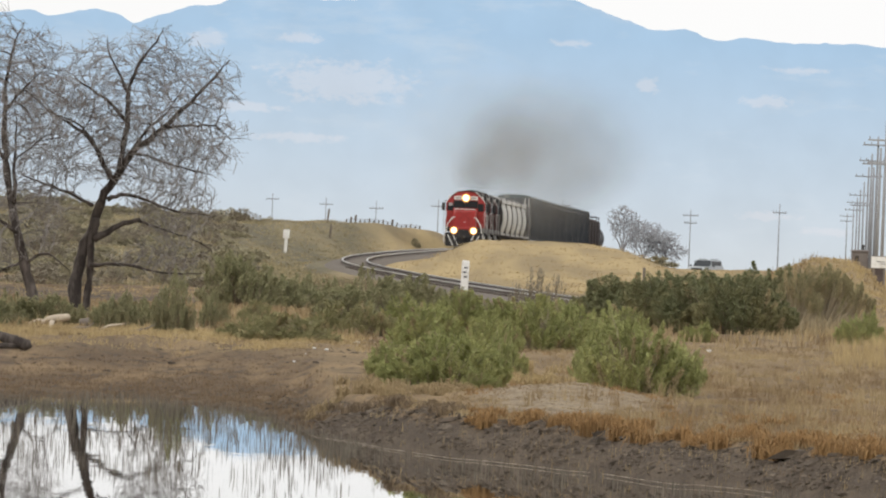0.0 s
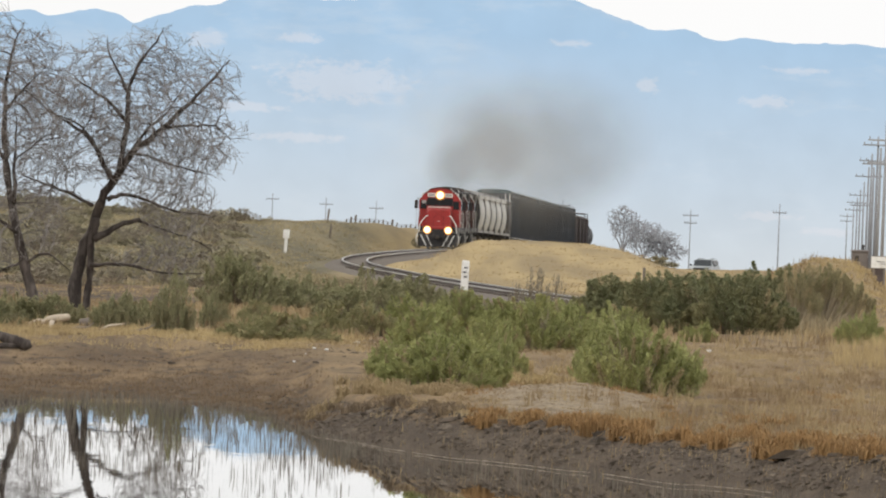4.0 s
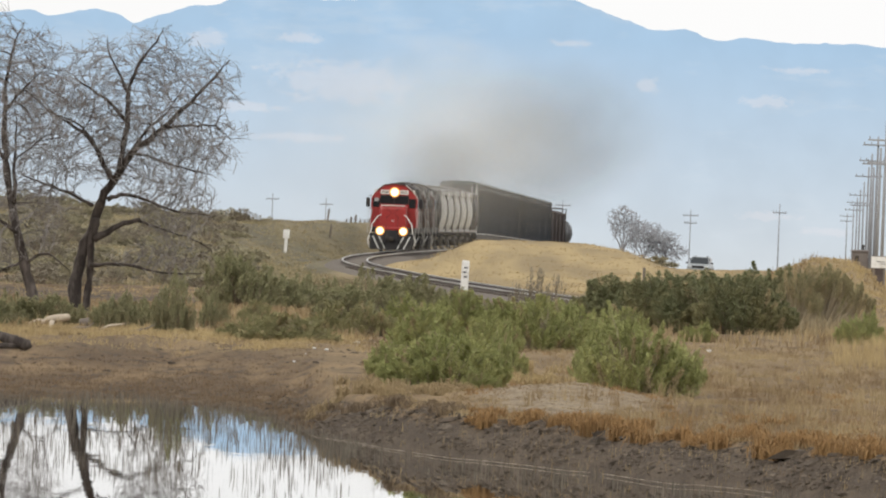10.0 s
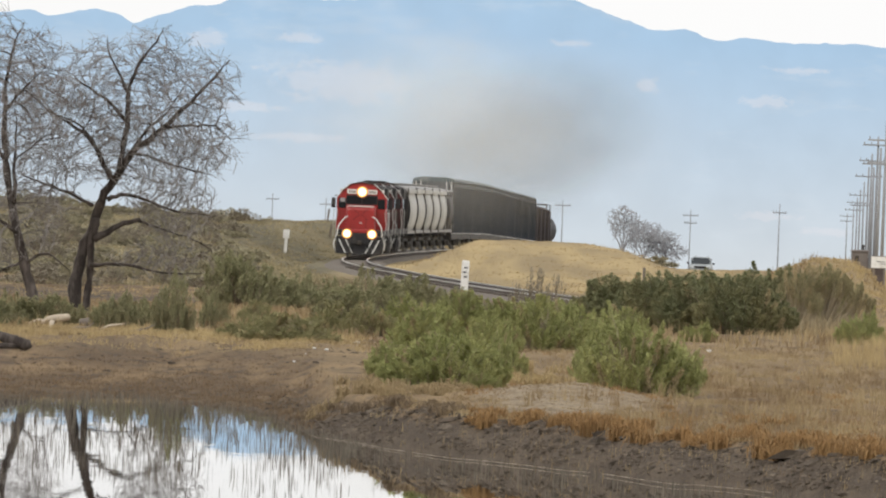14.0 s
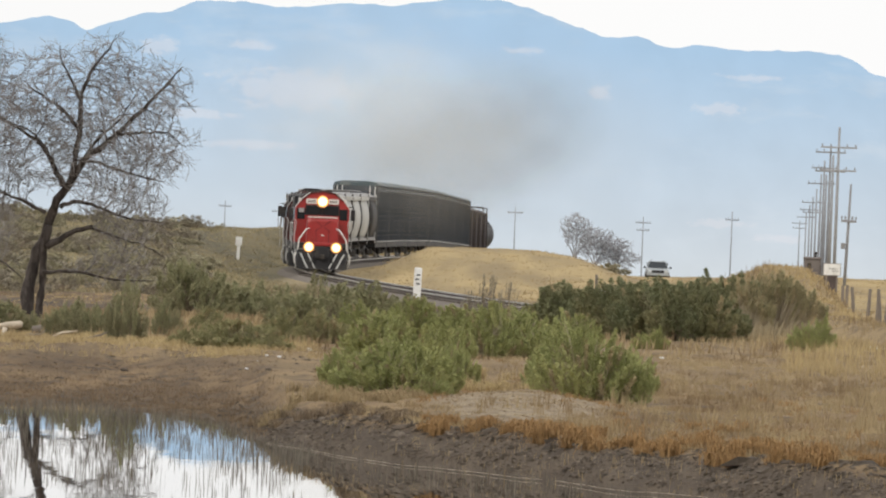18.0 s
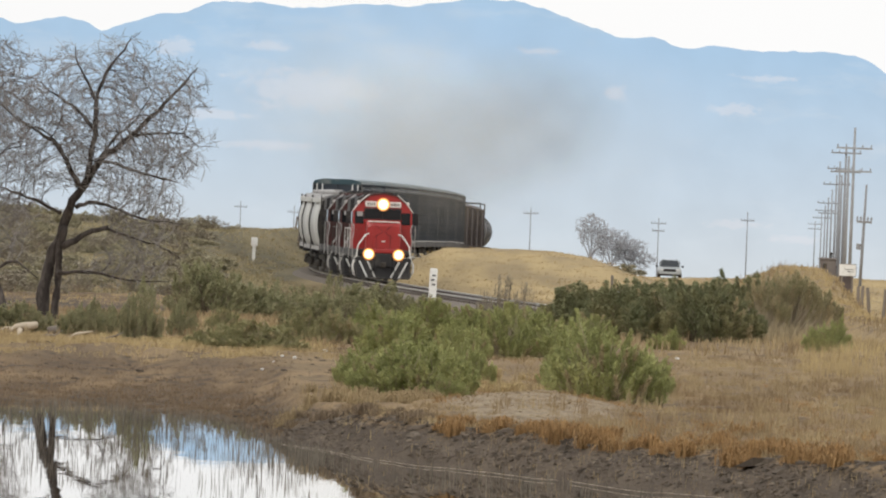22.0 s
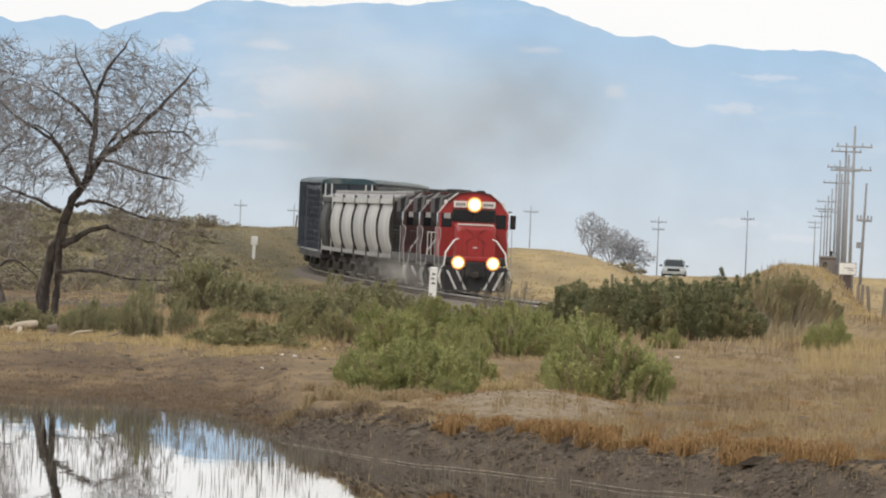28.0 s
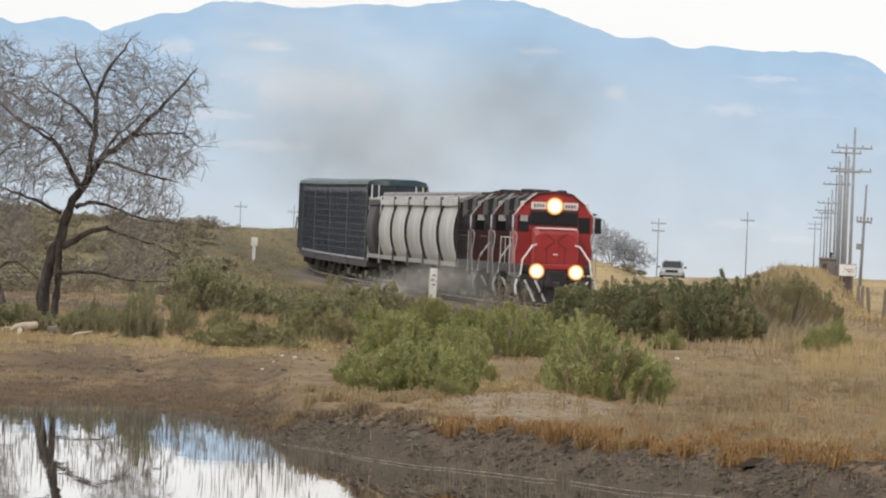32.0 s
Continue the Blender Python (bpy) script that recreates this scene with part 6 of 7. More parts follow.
def thin(mt):
    """Adds a clear shader beside the surface's own; returns the mix."""
    n, l = mt.node_tree.nodes, mt.node_tree.links
    tr, ms = n.new("ShaderNodeBsdfTransparent"), n.new("ShaderNodeMixShader")
    l.new(tr.outputs[0], ms.inputs[1])
    l.new(n["Principled BSDF"].outputs[0], ms.inputs[2])
    l.new(ms.outputs[0], n["Material Output"].inputs["Surface"])
    return ms


def smoke_at(te, t, j):
    """Where a veil stands at t: under the engine until te, then blown up out of its stack and left behind to rise, drift and spread."""
    dx, dy, dz, size = j
    age = max(0.0, t - te)
    y = 1185 - SPEED * min(t, te) + 8 + dy
    x = float(track_x(y)) + (4.2 if te < 0 else 3.0) * (1 - math.exp(-age / 8.0)) + 0.2 * dx * age * (1 + age / 30.0)
    z = float(rail_z(y)) + 5.0 + 3.3 * (1 - math.exp(-age / 2.5)) + 0.05 * age + 0.11 * dz * age
    if t < te:
        z = -16.0
    return pose(x, y, z, 0, 0, 12 * dx) @ Matrix.Diagonal((size * 1.35, size, size, 1))


def column_at(t, j):
    """The smoke that stands over the stack goes with the engine and dies down as it stops smoking."""
    dx, dy, dz, size = j
    y = 1185 - SPEED * t + 8 + dy
    z = float(rail_z(y)) + 5.4 + dz - 12.0 * float(ramp(t, 8.5, 13.0))
    return pose(float(track_x(y)) + dx, y, z) @ Matrix.Diagonal((size, size, size * 1.1, 1))


def veil_material(name, colour, opacity):
    """Thin smoke: thickest in the middle of its veil, nothing at the rim, uneven in between."""
    mt = material(name, colour, rough=1.0, vary=0.05, bump=0, spec=0.0)
    n, l = mt.node_tree.nodes, mt.node_tree.links
    tc = n.new("ShaderNodeTexCoord")
    flat = n.new("ShaderNodeVectorMath")
    flat.operation = "MULTIPLY"
    flat.inputs[1].default_value = (1, 0, 1)
    l.new(tc.outputs["Object"], flat.inputs[0])
    dot = n.new("ShaderNodeVectorMath")
    dot.operation = "DOT_PRODUCT"
    l.new(flat.outputs[0], dot.inputs[0])
    l.new(flat.outputs[0], dot.inputs[1])
    lin = n.new("ShaderNodeMapRange")
    lin.inputs["From Min"].default_value, lin.inputs["From Max"].default_value = 1.0, 0.0
    l.new(dot.outputs["Value"], lin.inputs["Value"])
    fall = n.new("ShaderNodeMath")
    fall.operation = "POWER"
    fall.inputs[1].default_value = 1.8
    l.new(lin.outputs["Result"], fall.inputs[0])
    rnd = n.new("ShaderNodeObjectInfo")
    no = n.new("ShaderNodeTexNoise")
    no.noise_dimensions = "4D"
    no.inputs["Scale"].default_value = 1.6
    no.inputs["Detail"].default_value = 4
    l.new(tc.outputs["Object"], no.inputs["Vector"])
    l.new(rnd.outputs["Random"], no.inputs["W"])
    k = n.new("ShaderNodeMapRange")
    k.inputs["From Min"].default_value, k.inputs["From Max"].default_value = 0.25, 0.75
    k.inputs["To Min"].default_value, k.inputs["To Max"].default_value = 0.6 * opacity, 1.3 * opacity
    l.new(no.outputs["Fac"], k.inputs["Value"])
    mu = n.new("ShaderNodeMath")
    mu.operation = "MULTIPLY"
    l.new(fall.outputs["Value"], mu.inputs[0])
    l.new(k.outputs["Result"], mu.inputs[1])
    l.new(mu.outputs["Value"], thin(mt).inputs["Fac"])
    return mt


def veil_mesh(seed):
    """A billowed sheet one unit in radius, bowed and dented in depth."""
    u = np.linspace(-1, 1, 19)
    xx, zz = np.meshgrid(u, u)
    r = np.maximum(np.abs(xx), np.abs(zz)) / np.maximum(np.hypot(xx, zz), 1e-6)
    xx, zz = xx * r, zz * r
    yy = 0.22 * (xx ** 2 + zz ** 2) + 0.15 * rough_noise(xx, zz, 0.7, seed)
    i = (np.arange(18)[:, None] * 19 + np.arange(18)[None, :]).ravel()
    return raw_mesh("veil", np.stack([xx, yy, zz], -1).reshape(-1, 3).tolist(), np.stack([i, i + 1, i + 20, i + 19], -1).tolist(), True)


def build_smoke():
    thick, faint = veil_material("dense_exhaust_smoke", (0.25, 0.245, 0.23), 0.42), veil_material("thinning_exhaust_smoke", (0.8, 0.77, 0.7), 0.115)
    fresh = veil_material("drifting_exhaust_smoke", (0.77, 0.74, 0.68), 0.17)
    dusty = veil_material("pale_trackside_dust", (0.54, 0.52, 0.5), 0.52)
    shapes = [veil_mesh(60 + k) for k in range(6)]
    rs = np.random.RandomState(18)
    for k in range(2):
        ob = tagged(part("smoke_column", shapes[k], thick), "dark exhaust smoke standing over the stack", "smoke", "veils of exhaust smoke", "stuff")
        PUFFS.append((ob, "column", None, (0.5 + 2.0 * k, 6.0 * k, 0.8 + 2.0 * k, 2.3 + 1.9 * k)))
    for k in range(6):
        te = (-11.5, -7.4, -3.3, 1.2, 5.6, 8.6)[k]
        ob = tagged(part("smoke_veil", shapes[k % 6], faint if k < 3 else fresh), "thin grey-brown veil of diesel exhaust smoke", "smoke", "veils of exhaust smoke", "stuff")
        PUFFS.append((ob, "smoke", te, ((-0.1, -0.8, 0.7, -1.2, 0.2, -0.5)[k], -9.0 - 16.0 * (k % 2), (1.0, -0.2, 0.7, 1.1, -0.1, 0.5)[k], 7.6 + 0.9 * (k % 3))))
    for k in range(16):
        y = 728 - 8.8 * k + rs.uniform(-3, 3)
        ob = tagged(part("dust_veil", shapes[k % 6], dusty), "pale dust stirred up beside the wheels", "dust", "veils of dust", "stuff")
        PUFFS.append((ob, "dust", (1178 - y) / SPEED, (y, rs.uniform(-1.7, -0.7), rs.uniform(0.9, 1.7))))
    for ob, what, te, j in PUFFS:
        ob.matrix_basis = puff_at(what, te, j, 0.0)


def dust_at(te, j, t):
    """Dust lies in the roadbed until the train passes at te, then whirls up beside the track, drifts and settles again."""
    y, side, size = j
    age = max(0.0, t - te)
    up = 4.3 * (1 - math.exp(-age / 0.6)) - 0.3 * max(0.0, age - 3.2)
    return pose(float(track_x(y)) + side - 0.16 * age, y - 2, float(rail_z(y)) - 3.4 + max(up, 0.0)) @ Matrix.Diagonal((size * 1.3, size, size * 0.75, 1))


def puff_at(what, te, j, t):
    return column_at(t, j) if what == "column" else dust_at(te, j, t) if what == "dust" else smoke_at(te, t, j)


def move_smoke():
    for ob, what, te, j in PUFFS:
        cut = -9 if te is None else te
        near = [] if not 0.5 < cut < 30 else [cut - 0.4, cut - 0.15, cut, cut + 0.4, cut + 0.9, cut + 1.8, cut + 3]
        step = 1.0 if what == "column" else 2.0
        ts = sorted({0.0, 32.0, *[t for t in np.arange(step, 32.0, step).tolist() if not cut - 0.6 < t < cut + 3.5], *near})
        walk(ob, [(t, puff_at(what, te, j, t)) for t in ts])


# ---------------------------------------------------------------- lineside things
def marker_post(x, y, h, w, sink=0.1, plate=False, marks=3):
    z = land_at(x, y) - sink
    ob = thing("marker_post", pose(x, y, z, 0, 1.2), "white-painted concrete railway marker post with dark marks" if marks and not plate else "plain white-painted concrete railway post", "post", "white railway posts")
    h = h + sink
    part("shaft", Geo().sections([[(-w / 2, -w / 3, 0), (w / 2, -w / 3, 0), (w / 2, w / 3, 0), (-w / 2, w / 3, 0)], [(-w / 2, -w / 3, h - 0.06), (w / 2, -w / 3, h - 0.06), (w / 2, w / 3, h - 0.06), (-w / 2, w / 3, h - 0.06)], [(-w / 2.6, -w / 4, h), (w / 2.6, -w / 4, h), (w / 2.6, w / 4, h), (-w / 2.6, w / 4, h)]]), M_POST, ob)
    if plate:
        part("plate", Geo().box((0, -w / 2.2, h - 0.25), (w * 2.1, 0.06, 0.55), 0.02), M_POST, ob, "white plate")
    else:
        for k in range(marks):
            part("mark", Geo().box((0.02 * (-1) ** k, -w / 3 - 0.004, h - 0.32 - 0.2 * k), (w * 0.45, 0.006, 0.07)), M_INK, ob, "dark painted mark")
    return ob


def power_pole(x, y, top, arms, kind="pale", lean=0.0, base=None, r=0.15, box=False):
    z = land_at(x, y) - 0.3 if base is None else base
    h = top - z
    mat = M_POLE_LIGHT if kind == "pale" else M_FAR_POLE
    ob = thing("power_pole", pose(x, y, z, 0, lean, 0), "tall pale utility pole with crossarms and insulators" if kind == "pale" else "weathered wooden telegraph pole with crossarms", "utility pole", "poles of the power line" if kind == "pale" else "far telegraph poles")
    part("shaft", Geo().tube([(0, 0, 0), (0, 0, h * 0.5), (0, 0, h)], [r, r * 0.85, r * 0.6], 10), mat, ob, "", True)
    for dz, half, turn in arms:
        a = part("crossarm", Geo().box((0, -r, h - dz), (2 * half, 0.12, 0.14), 0.02), mat, ob)
        a.matrix_basis = pose(0, 0, 0, 0, 0, turn)
        for k in (-0.92, -0.45, 0.45, 0.92):
            ins = part("insulator", Geo().tube([(k * half, -r, h - dz + 0.06), (k * half, -r, h - dz + 0.18), (k * half, -r, h - dz + 0.22), (k * half, -r, h - dz + 0.3)], [0.025, 0.06, 0.04, 0.05], 8), mat, a)
    if box:
        part("transformer", Geo().tube([(-0.24, -0.1, h - 3.85), (-0.24, -0.1, h - 3.5)], 0.13, 12), M_FAR_POLE, ob, "grey can transformer")
        part("bracket", Geo().box((-0.14, -0.06, h - 3.58), (0.3, 0.06, 0.06)).box((-0.14, -0.06, h - 3.78), (0.3, 0.06, 0.06)), M_FAR_POLE, ob)
    return ob


def build_poles():
    power_pole(*(36.109, 1223.256), 14.051, ((1.7, 1.5, 4), (3.6, 1.5, -3)))
    for x, y, top, arms in (
            (*(40.986, 1413.978), 13.855, ((0.6, 1.45, 3), (2.4, 1.45, 3))),
            (*(38.367, 1315), 12.334, ()),
            (*(43.468, 1511.494), 11.691, ()),
            (*(49.168, 1730.263), 12.867, ((1.1, 1.6, 5),)),
            (*(46.442, 1623.457), 13.775, ((0.8, 1.4, 4),)),
            (*(58.283, 2087.302), 11.607, ((0.8, 1.6, 5), (2.2, 1.4, 5))),
            (*(63.98, 2307.018), 11.227, ((0.8, 1.6, 5),)),
            (*(54.842, 1948.148), 12.114, ()),
            (*(70.919, 2578.431), 10.752, ((0.8, 1.6, 5),)),
            (*(82.836, 3058.14), 10.442, ((0.6, 1.6, 5), (1.6, 1.4, 5)))):
        power_pole(x, y, top, arms)
    power_pole(*(26.511, 876.667), 7.695, ((2.2, 0.45, 0),), "wood", 1.6, r=0.1, box=True)
    for x, y, top, arms in (
            (*(39.601, 2390.909), 8.44, ((0.9, 1.25, 2), (2.1, 1.0, 2))),
            (*(51.52, 2286.957), 9.638, ((1.3, 1.05, 2),)),
            (*(18.981, 2390.909), 9.338, ((1.0, 1.2, 2),)),
            (*(-1.041, 2481.132), 8.729, ((1.2, 1.2, 2),)),
            (*(-11.857, 2578.431), 8.211, ((1.3, 1.2, 2),)),
            (*(-21.415, 2683.673), 8.655, ((1.2, 1.2, 2),)),
            (*(-32.425, 2797.872), 9.323, ((1.1, 1.2, 2),))):
        power_pole(x, y, top, arms, "wood", r=0.11)


def build_small():
    marker_post(*(0.998, 657.5), 1.62, 0.34)
    marker_post(-10.065, 950, 1.45, 0.2, plate=True)
    marker_post(*(6.973, 1031.373), 0.4, 0.2)
    marker_post(*(5.569, 397.708), 1.15, 0.17, marks=0)
    x, y = (5.401, 397.569)
    tagged(part("old_post", Geo().tube([(x, y, land_at(x, y) - 0.2), (x, y, land_at(x, y) + 1.55)], [0.042, 0.038], 8), M_POLE), "dark weathered wooden post among the bushes", "post")


def build_fences():
    wood = Geo().tube([(0, 0, 0), (0.01, 0, 0.7), (0, 0, 1.35)], [0.08, 0.075, 0.065], 7).mesh("fence_post")
    fence = thing("wire_fence", pose(0, 0, 0), "leaning wooden fence posts with strands of wire", "fence")
    spots = []
    for k in range(12):
        y = 640 - 14 * k
        x = 19.3 - 0.12 * k + 0.2 * math.sin(k * 5)
        spots.append((x, y, land_at(x, y) - 0.1))
        p = part("fence_post", wood, M_POLE, fence)
        p.matrix_basis = pose(*spots[-1], 3 * math.sin(k * 3.1), 5 * math.sin(k * 2.3), 0)
    for h in (0.45, 0.8, 1.15):
        part("wire", Geo().tube([(x, y, z + h) for x, y, z in spots], 0.006, 4), M_STEEL, fence)
    corral = thing("ranch_fence", pose(0, 0, 0), "far weathered ranch fence of posts and rails on the hill", "fence")
    rs = np.random.RandomState(4)
    last = None
    for k in range(17):
        slope = -0.0066 + 0.00031 * k
        far = np.arange(900.0, 1400.0, 5.0)
        y = float(far[np.argmax((land(slope * far, far) - EYE[2]) / far)]) + 4 + k % 3
        x = slope * y
        z = land_at(x, y) - 0.1
        tall = 0.36 + 0.1 * math.sin(k * 4.1) + 0.25 * (k in (1, 2, 10))
        p = part("fence_post", Geo().tube([(x, y, z), (x + 0.05, y, z + tall)], 0.06 + 0.03 * (k in (1, 2, 10)), 7), M_POLE, corral)
        if last:
            for h in (0.2, 0.36):
                part("fence_rail", Geo().tube([(last[0], last[1], last[2] + h), (x, y, z + h)], 0.02, 5), M_FAR_POLE, corral)
        last = (x, y, z)
    for x, y in ((-8.075, 1052), (-8.62, 1095.833)):
        z = land_at(x, y)
        tagged(part("old_post", Geo().tube([(x, y, z - 0.2), (x + 0.12, y, z + 1.0)], 0.07, 7), M_POLE), "old leaning wooden post on the hill", "post")


M_CABINET = material("weathered_grey_brown_steel", (0.15, 0.13, 0.122), rough=0.75, vary=0.25, scale=2, fine=16, bump=0.08, second=(0.19, 0.165, 0.15))
M_CABINET_DARK = material("dark_brown_weathered_steel", (0.1, 0.078, 0.072), rough=0.8, vary=0.3, scale=2, fine=16, bump=0.08)


def relay_cabinet(x, y, w, top, mat, label, vent):
    """A trackside case with a lid and a door; the taller one has a vent and a short mast."""
    z = land_at(x, y) - 0.2
    h = top - z
    ob = thing("relay_cabinet", pose(x, y, z, 0, 0, 3), label, "cabinet", "cabinets by the pole line")
    part("body", Geo().box((0, 0, (h - 0.06) / 2), (w, 0.6, h - 0.06), 0.02), mat, ob)
    part("lid", Geo().sections([[(-w * k, -0.36 * q, zz), (w * k, -0.36 * q, zz), (w * k, 0.36 * q, zz), (-w * k, 0.36 * q, zz)] for k, q, zz in ((0.54, 1.0, h - 0.06), (0.54, 1.0, h - 0.02), (0.46, 0.8, h + 0.03))]), mat, ob)
    part("plinth", Geo().box((0, 0, 0.14), (w + 0.1, 0.7, 0.28), 0.02), M_POLE_LIGHT, ob)
    door = part("door", Geo().box((0, -0.31, h * 0.5), (w * 0.82, 0.03, h * 0.72), 0.01), mat, ob)
    part("handle", Geo().box((w * 0.3, -0.34, h * 0.5), (0.04, 0.04, 0.16), 0.01), M_STEEL, door)
    if vent:
        part("vent", Geo().box((-w * 0.2, -0.335, h - 0.36), (0.17, 0.03, 0.24), 0.01), M_BLACK, door, "dark vent opening")
        part("mast", Geo().tube([(w * 0.2, 0, h), (w * 0.2, 0, h + 0.16)], 0.05, 8).ball((w * 0.2, 0, h + 0.2), 0.075, 8), M_STEEL, ob)


def build_sign():
    x, y = (18.4, 626.19)
    z = land_at(x, y)
    sign = thing("road_sign", pose(x, y, z, 0, 0, 4), "white roadside board with dark lines on two posts", "sign")
    top = 3.054 - z
    part("board", Geo().box((0, 0, top - 0.22), (0.7, 0.05, 0.48), 0.015), M_POST, sign, "white board")
    part("board_frame", Geo().box((0, 0.03, top - 0.22), (0.75, 0.03, 0.53), 0.01), M_POLE, sign)
    part("lettering_bars", Geo().box((0.06, -0.03, top - 0.19), (0.36, 0.01, 0.025)).box((0.14, -0.03, top - 0.28), (0.28, 0.01, 0.025)), M_STEEL, sign)
    for s in (-0.22, 0.22):
        part("sign_post", Geo().box((s, 0.05, top / 2 - 0.2), (0.08, 0.06, top + 0.4), 0.01), M_POLE, sign)
    relay_cabinet(18.58, 663.0, 0.72, 3.3, M_CABINET, "grey-brown metal relay cabinet with a dark vent by the poles", True)
    relay_cabinet(19.2, 655.0, 0.56, 2.6, M_CABINET_DARK, "low dark brown metal cabinet beside the fence", False)
    relay_cabinet(18.95, 668.0, 0.3, 2.95, M_CABINET_DARK, "narrow dark metal cabinet between two larger ones", False)


def log_thing(name, x, y, pts, radii, mat, label, cat="log"):
    z = land_at(x, y)
    return tagged(part(name, Geo().tube([(x + a, y + b, z + c) for a, b, c in pts], radii, 9), mat, None, "", True), label, cat)


def build_litter():
    pale = material("bleached_wood", (0.53, 0.45, 0.35), rough=0.85, vary=0.15, scale=3, fine=20, bump=0.2)
    log_thing("bleached_log", *(-8.989, 350.792), [(-0.46, 0, 0.02), (-0.38, 0, 0.12), (-0.26, 0, 0.2), (-0.1, 0, 0.22), (0.05, 0.05, 0.23), (0.22, 0.1, 0.26), (0.26, 0.1, 0.26)], [0.03, 0.05, 0.07, 0.09, 0.1, 0.085, 0.045], pale, "pale bleached broken log under the trees")
    log_thing("bleached_branch", *(-8.989, 344.72), [(0, 0, 0.2), (-0.03, -0.1, 0.0)], [0.06, 0.05], pale, "pale bleached forked branch on the grass", "branch")
    for i, (px, py, a) in enumerate(((*(-9.467, 351.669), 0.5), (*(-8.357, 344.624), -0.3), (*(-7.63, 344.956), 0.9), (*(-6.895, 342.426), -0.6))):
        log_thing("dead_branch", px, py, [(-0.3, 0, 0.03), (-0.05, 0.05, 0.1 + 0.06 * a), (0.2, 0, 0.16 * abs(a) + 0.05), (0.34, 0, 0.22)], [0.02, 0.03, 0.022, 0.008], M_POLE if i % 2 else pale, "broken dead branch lying in dry grass", "branch")
    log_thing("grey_log", *(-8.033, 352.138), [(-0.5, 0, 0.1), (-0.1, 0, 0.16), (0.35, 0.1, 0.12)], [0.1, 0.12, 0.06], M_POLE, "grey weathered log in dry grass")
    log_thing("curved_stick", *(-7.387, 352.038), [(-0.06, 0, 0.16), (0.03, 0, 0.14), (0.08, 0, 0.0)], [0.03, 0.035, 0.03], pale, "curved pale stick in dry grass", "stick")
    x, y = -9.22, 318.0
    z = land_at(x, y)
    g = Geo().tube([(x - 0.7, y, z + 0.36), (x - 0.35, y, z + 0.33), (x + 0.05, y - 0.05, z + 0.2), (x + 0.4, y - 0.1, z + 0.1), (x + 0.5, y - 0.1, z + 0.13)], [0.07, 0.09, 0.12, 0.13, 0.08], 10)
    g.tube([(x - 0.7, y - 0.1, z + 0.05), (x - 0.2, y - 0.1, z + 0.06), (x + 0.3, y - 0.1, z + 0.1)], [0.04, 0.06, 0.09], 8)
    tagged(part("fallen_trunk", g, M_BARK, None, "", True), "dark forked fallen trunk on the bare shore", "log")
    log_thing("drift_stick", *(2.566, 220.068), [(-0.08, 0, 0.03), (0.1, 0.3, 0.04), (0.26, 0.2, 0.05)], [0.015, 0.025, 0.012], pale, "pale driftwood stick at the water's edge", "stick")
    white = material("white_scrap", (0.8, 0.79, 0.77), rough=0.6, vary=0.1, bump=0.05)
    for i, (x, y, w) in enumerate(((*(6.082, 334.599), 0.12), (*(-1.842, 333.998), 0.16), (*(-2.411, 319.348), 0.1), (*(-2.69, 320.642), 0.08), (*(-2.966, 305.768), 0.09), (*(-2.793, 310.892), 0.06))):
        z = land_at(x, y)
        g = Geo().ball((x, y, z + w * 0.22), w / 2, 8, 0.5)
        tagged(part("white_stone", g, white), "small white stone lying on bare earth", "stone", "white stones on the flat")
    # a thin pale line, in three runs, where the water laps the bank
    scum = Geo()
    for a, b in ((0, 22), (23, 58), (60, 90)):
        run = []
        for k in range(a, b + 1):
            x = -2.1 + 0.075 * k
            run.append((x, float(shore(np.array([x]))[0]) - 0.3, 0.002))
        scum.tube(run, [0.001] + [0.0035 + 0.0025 * math.sin(k * 2.3) for k in range(len(run) - 2)] + [0.001], 5)
    tagged(part("shore_scum_line", scum, pale), "thin pale line along the waterline", "scum", kind="stuff")


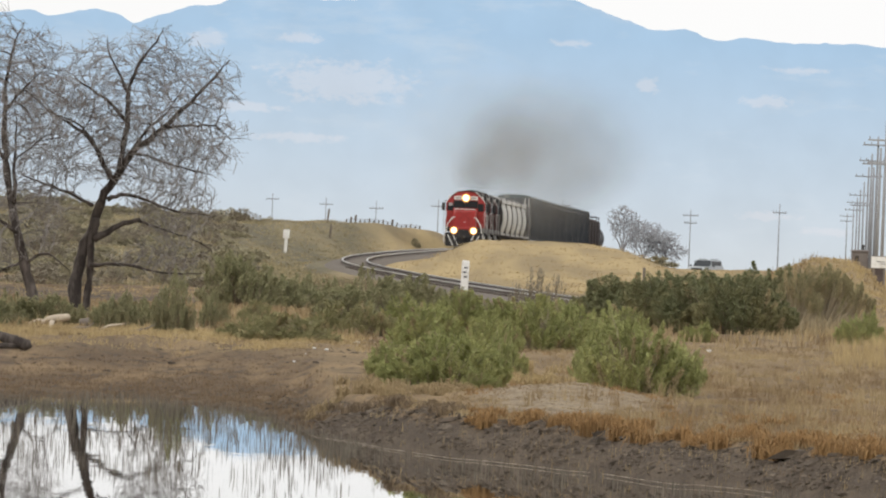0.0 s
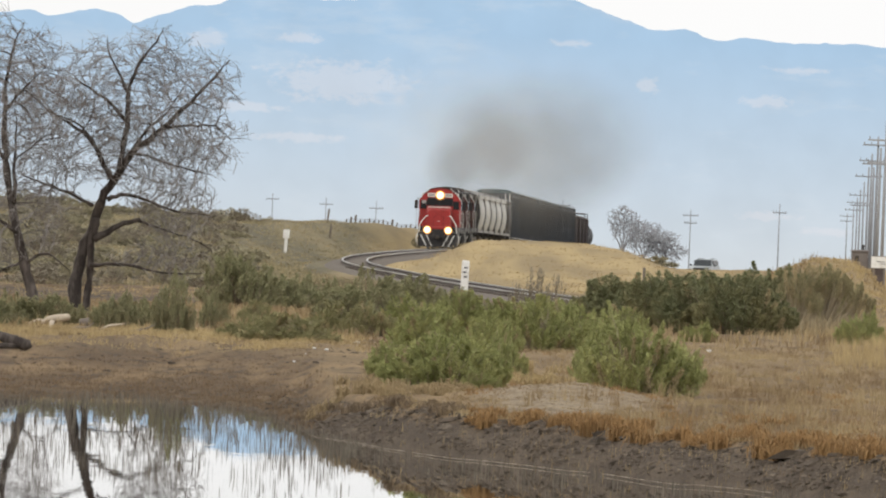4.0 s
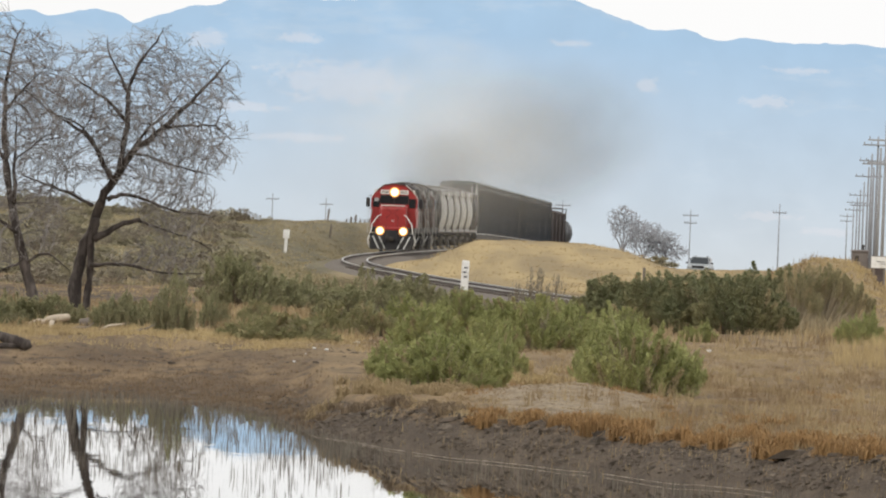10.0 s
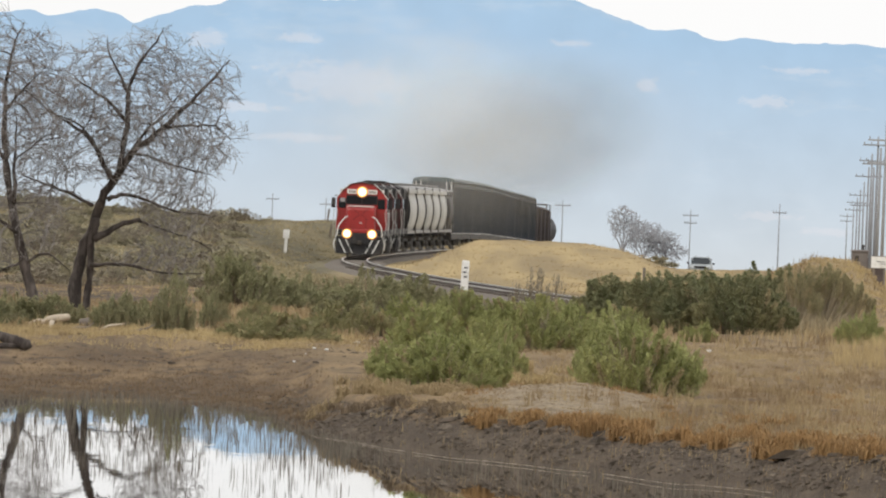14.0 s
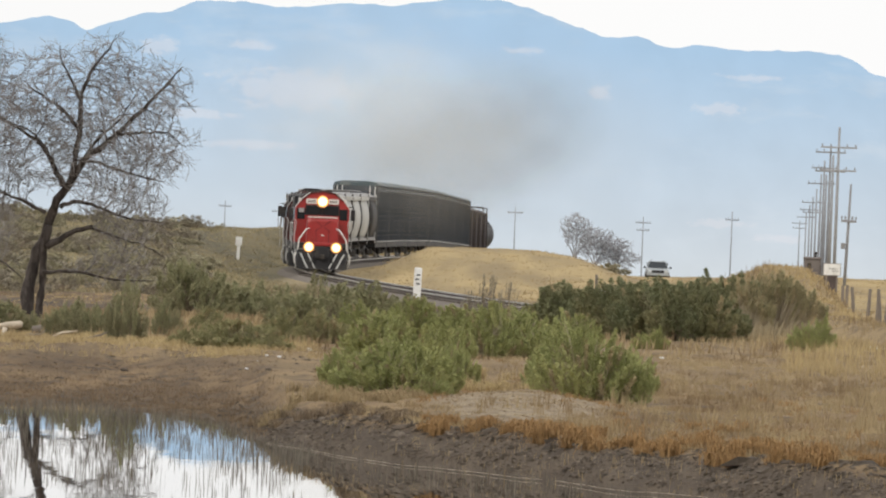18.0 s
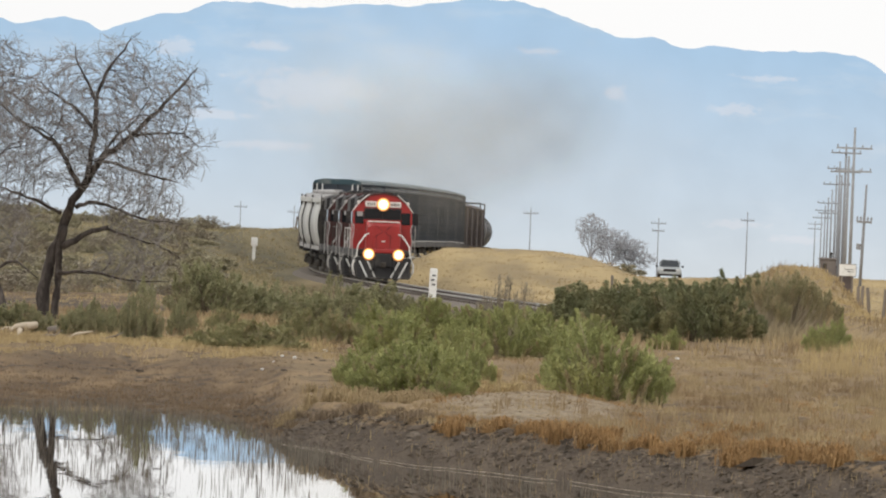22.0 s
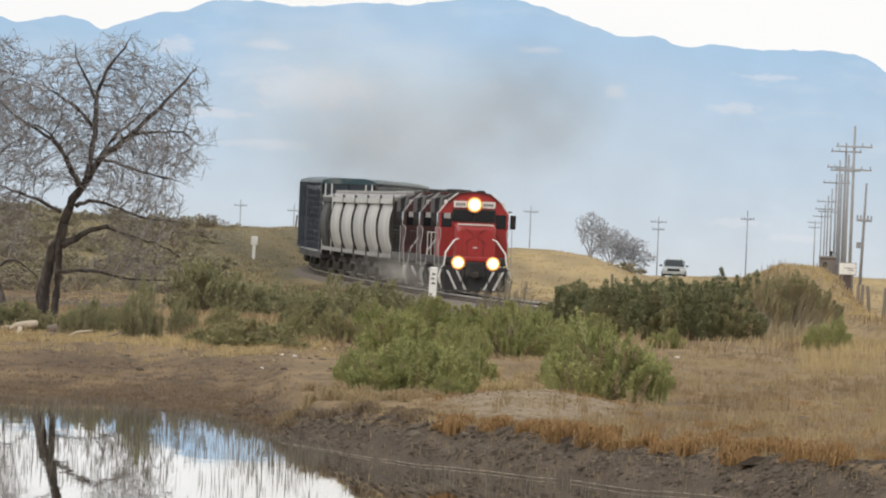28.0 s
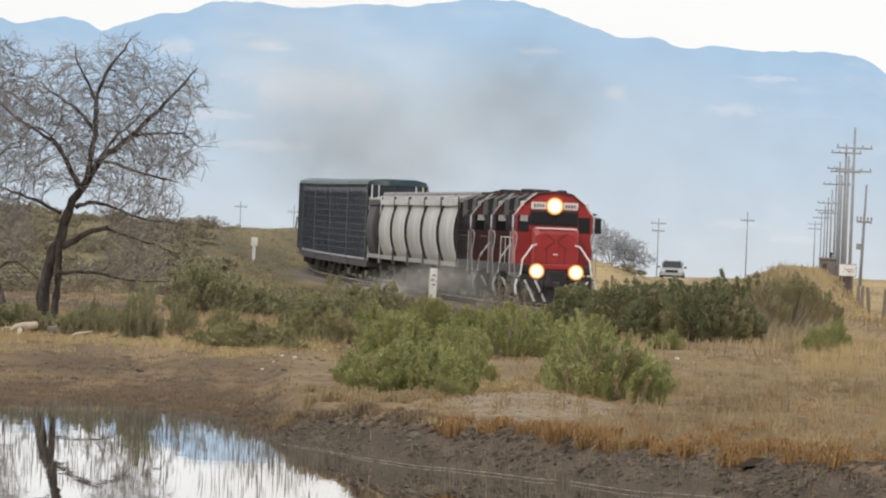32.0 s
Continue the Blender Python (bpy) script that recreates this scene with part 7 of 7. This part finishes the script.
# ---------------------------------------------------------------- car on the dirt road
def suv():
    car = thing("suv", pose(0, 0, 0), "grey-green sport utility vehicle facing the camera on a dirt road", "car")
    paint = material("silver_green_car_paint", (0.4, 0.425, 0.43), rough=0.35, metal=0.3, vary=0.12, bump=0)
    body = [[(-0.9 * k, y, z0), (0.9 * k, y, z0), (0.93 * k, y, (z0 + z1) / 2), (0.86 * k, y, z1), (-0.86 * k, y, z1), (-0.93 * k, y, (z0 + z1) / 2)]
            for y, z0, z1, k in ((-2.35, 0.5, 1.0, 0.95), (-2.25, 0.35, 1.08, 1.0), (1.0, 0.35, 1.1, 1.0), (2.1, 0.38, 1.0, 0.97), (2.35, 0.45, 0.85, 0.9))]
    part("body", Geo().sections(body), paint, car)
    cabin = [[(-0.82, y, 1.05), (0.82, y, 1.05), (0.66 * k, y2, z), (-0.66 * k, y2, z)] for y, y2, z, k in ((-2.2, -2.0, 1.72, 1), (1.05, 0.3, 1.74, 1))]
    part("cabin", Geo().sections(cabin), paint, car)
    tint = material("tinted_car_glass", (0.02, 0.026, 0.03), rough=0.1, vary=0.05, bump=0, spec=0.5)
    part("windshield", Geo().sections([[(-0.76, 1.0, 1.12), (0.76, 1.0, 1.12), (0.63, 0.4, 1.68), (-0.63, 0.4, 1.68)], [(-0.76, 1.06, 1.12), (0.76, 1.06, 1.12), (0.63, 0.44, 1.68), (-0.63, 0.44, 1.68)]]), tint, car)
    part("roof_rack", Geo().box((0.5, -0.8, 1.78), (0.05, 2.0, 0.05)).box((-0.5, -0.8, 1.78), (0.05, 2.0, 0.05)), M_BLACK, car)
    part("grille", Geo().box((0, 2.33, 0.78), (1.0, 0.08, 0.24), 0.02), M_BLACK, car)
    part("bumper", Geo().box((0, 2.36, 0.52), (1.75, 0.2, 0.2), 0.05), paint, car, "pale front bumper")
    part("air_dam", Geo().box((0, 2.3, 0.34), (1.6, 0.2, 0.16), 0.03), M_BLACK, car)
    lamp = material("clear_lamp_glass", (0.6, 0.62, 0.62), rough=0.15, vary=0.05, bump=0)
    for s in (-1, 1):
        part("headlight", Geo().box((0.62 * s, 2.3, 0.8), (0.36, 0.12, 0.18), 0.04), lamp, car)
        part("mirror", Geo().box((1.02 * s, 0.85, 1.15), (0.2, 0.1, 0.16), 0.03), M_BLACK, car)
        part("side_glass", Geo().box((0.77 * s, -0.6, 1.4), (0.06, 2.4, 0.42), 0.02), tint, car)
        for y in (-1.45, 1.45):
            w = part("wheel", Geo().tube([((0.72) * s, y, 0.36), (0.94 * s, y, 0.36)], 0.36, 16), M_BLACK, car)
            part("rim", Geo().tube([((0.9) * s, y, 0.36), (0.955 * s, y, 0.36)], 0.2, 12), M_WHEEL, w)
    return car


def suv_pose(px_slope, y, turn):
    x = px_slope * y
    return pose(x, y, land_at(x, y), 0, 0, turn)


def build_car():
    global CAR
    CAR = suv()
    CAR.matrix_basis = suv_pose(0.01776, 1400, 150) @ Matrix.Diagonal((1.12, 1, 0.97, 1))


def move_car():
    walk(CAR, [(t, suv_pose(k, y, a)) for t, k, y, a in (
        (0, 0.0177, 1396, 158), (2, 0.0177, 1390, 163), (5.5, 0.0176, 1376, 169), (7, 0.01756, 1368, 171), (9, 0.01738, 1358, 173), (11, 0.01734, 1349, 174), (13, 0.01734, 1341, 176),
        (17, 0.0176, 1328, 180), (19, 0.0176, 1322, 181), (21, 0.01738, 1316, 180), (23, 0.01745, 1311, 179), (25, 0.01764, 1306, 178), (27.5, 0.01772, 1300, 178), (30, 0.01768, 1295, 178), (32, 0.0176, 1290, 178))])

# ---------------------------------------------------------------- build
build_ground()
build_pond()
build_mountains()
build_trees()
build_shrubs()
build_train()
build_poles()
build_small()
build_fences()
build_sign()
build_litter()
build_car()
build_smoke()
build_grass()
build_track()


def motions():
    move_train()
    move_car()
    move_smoke()


motions()
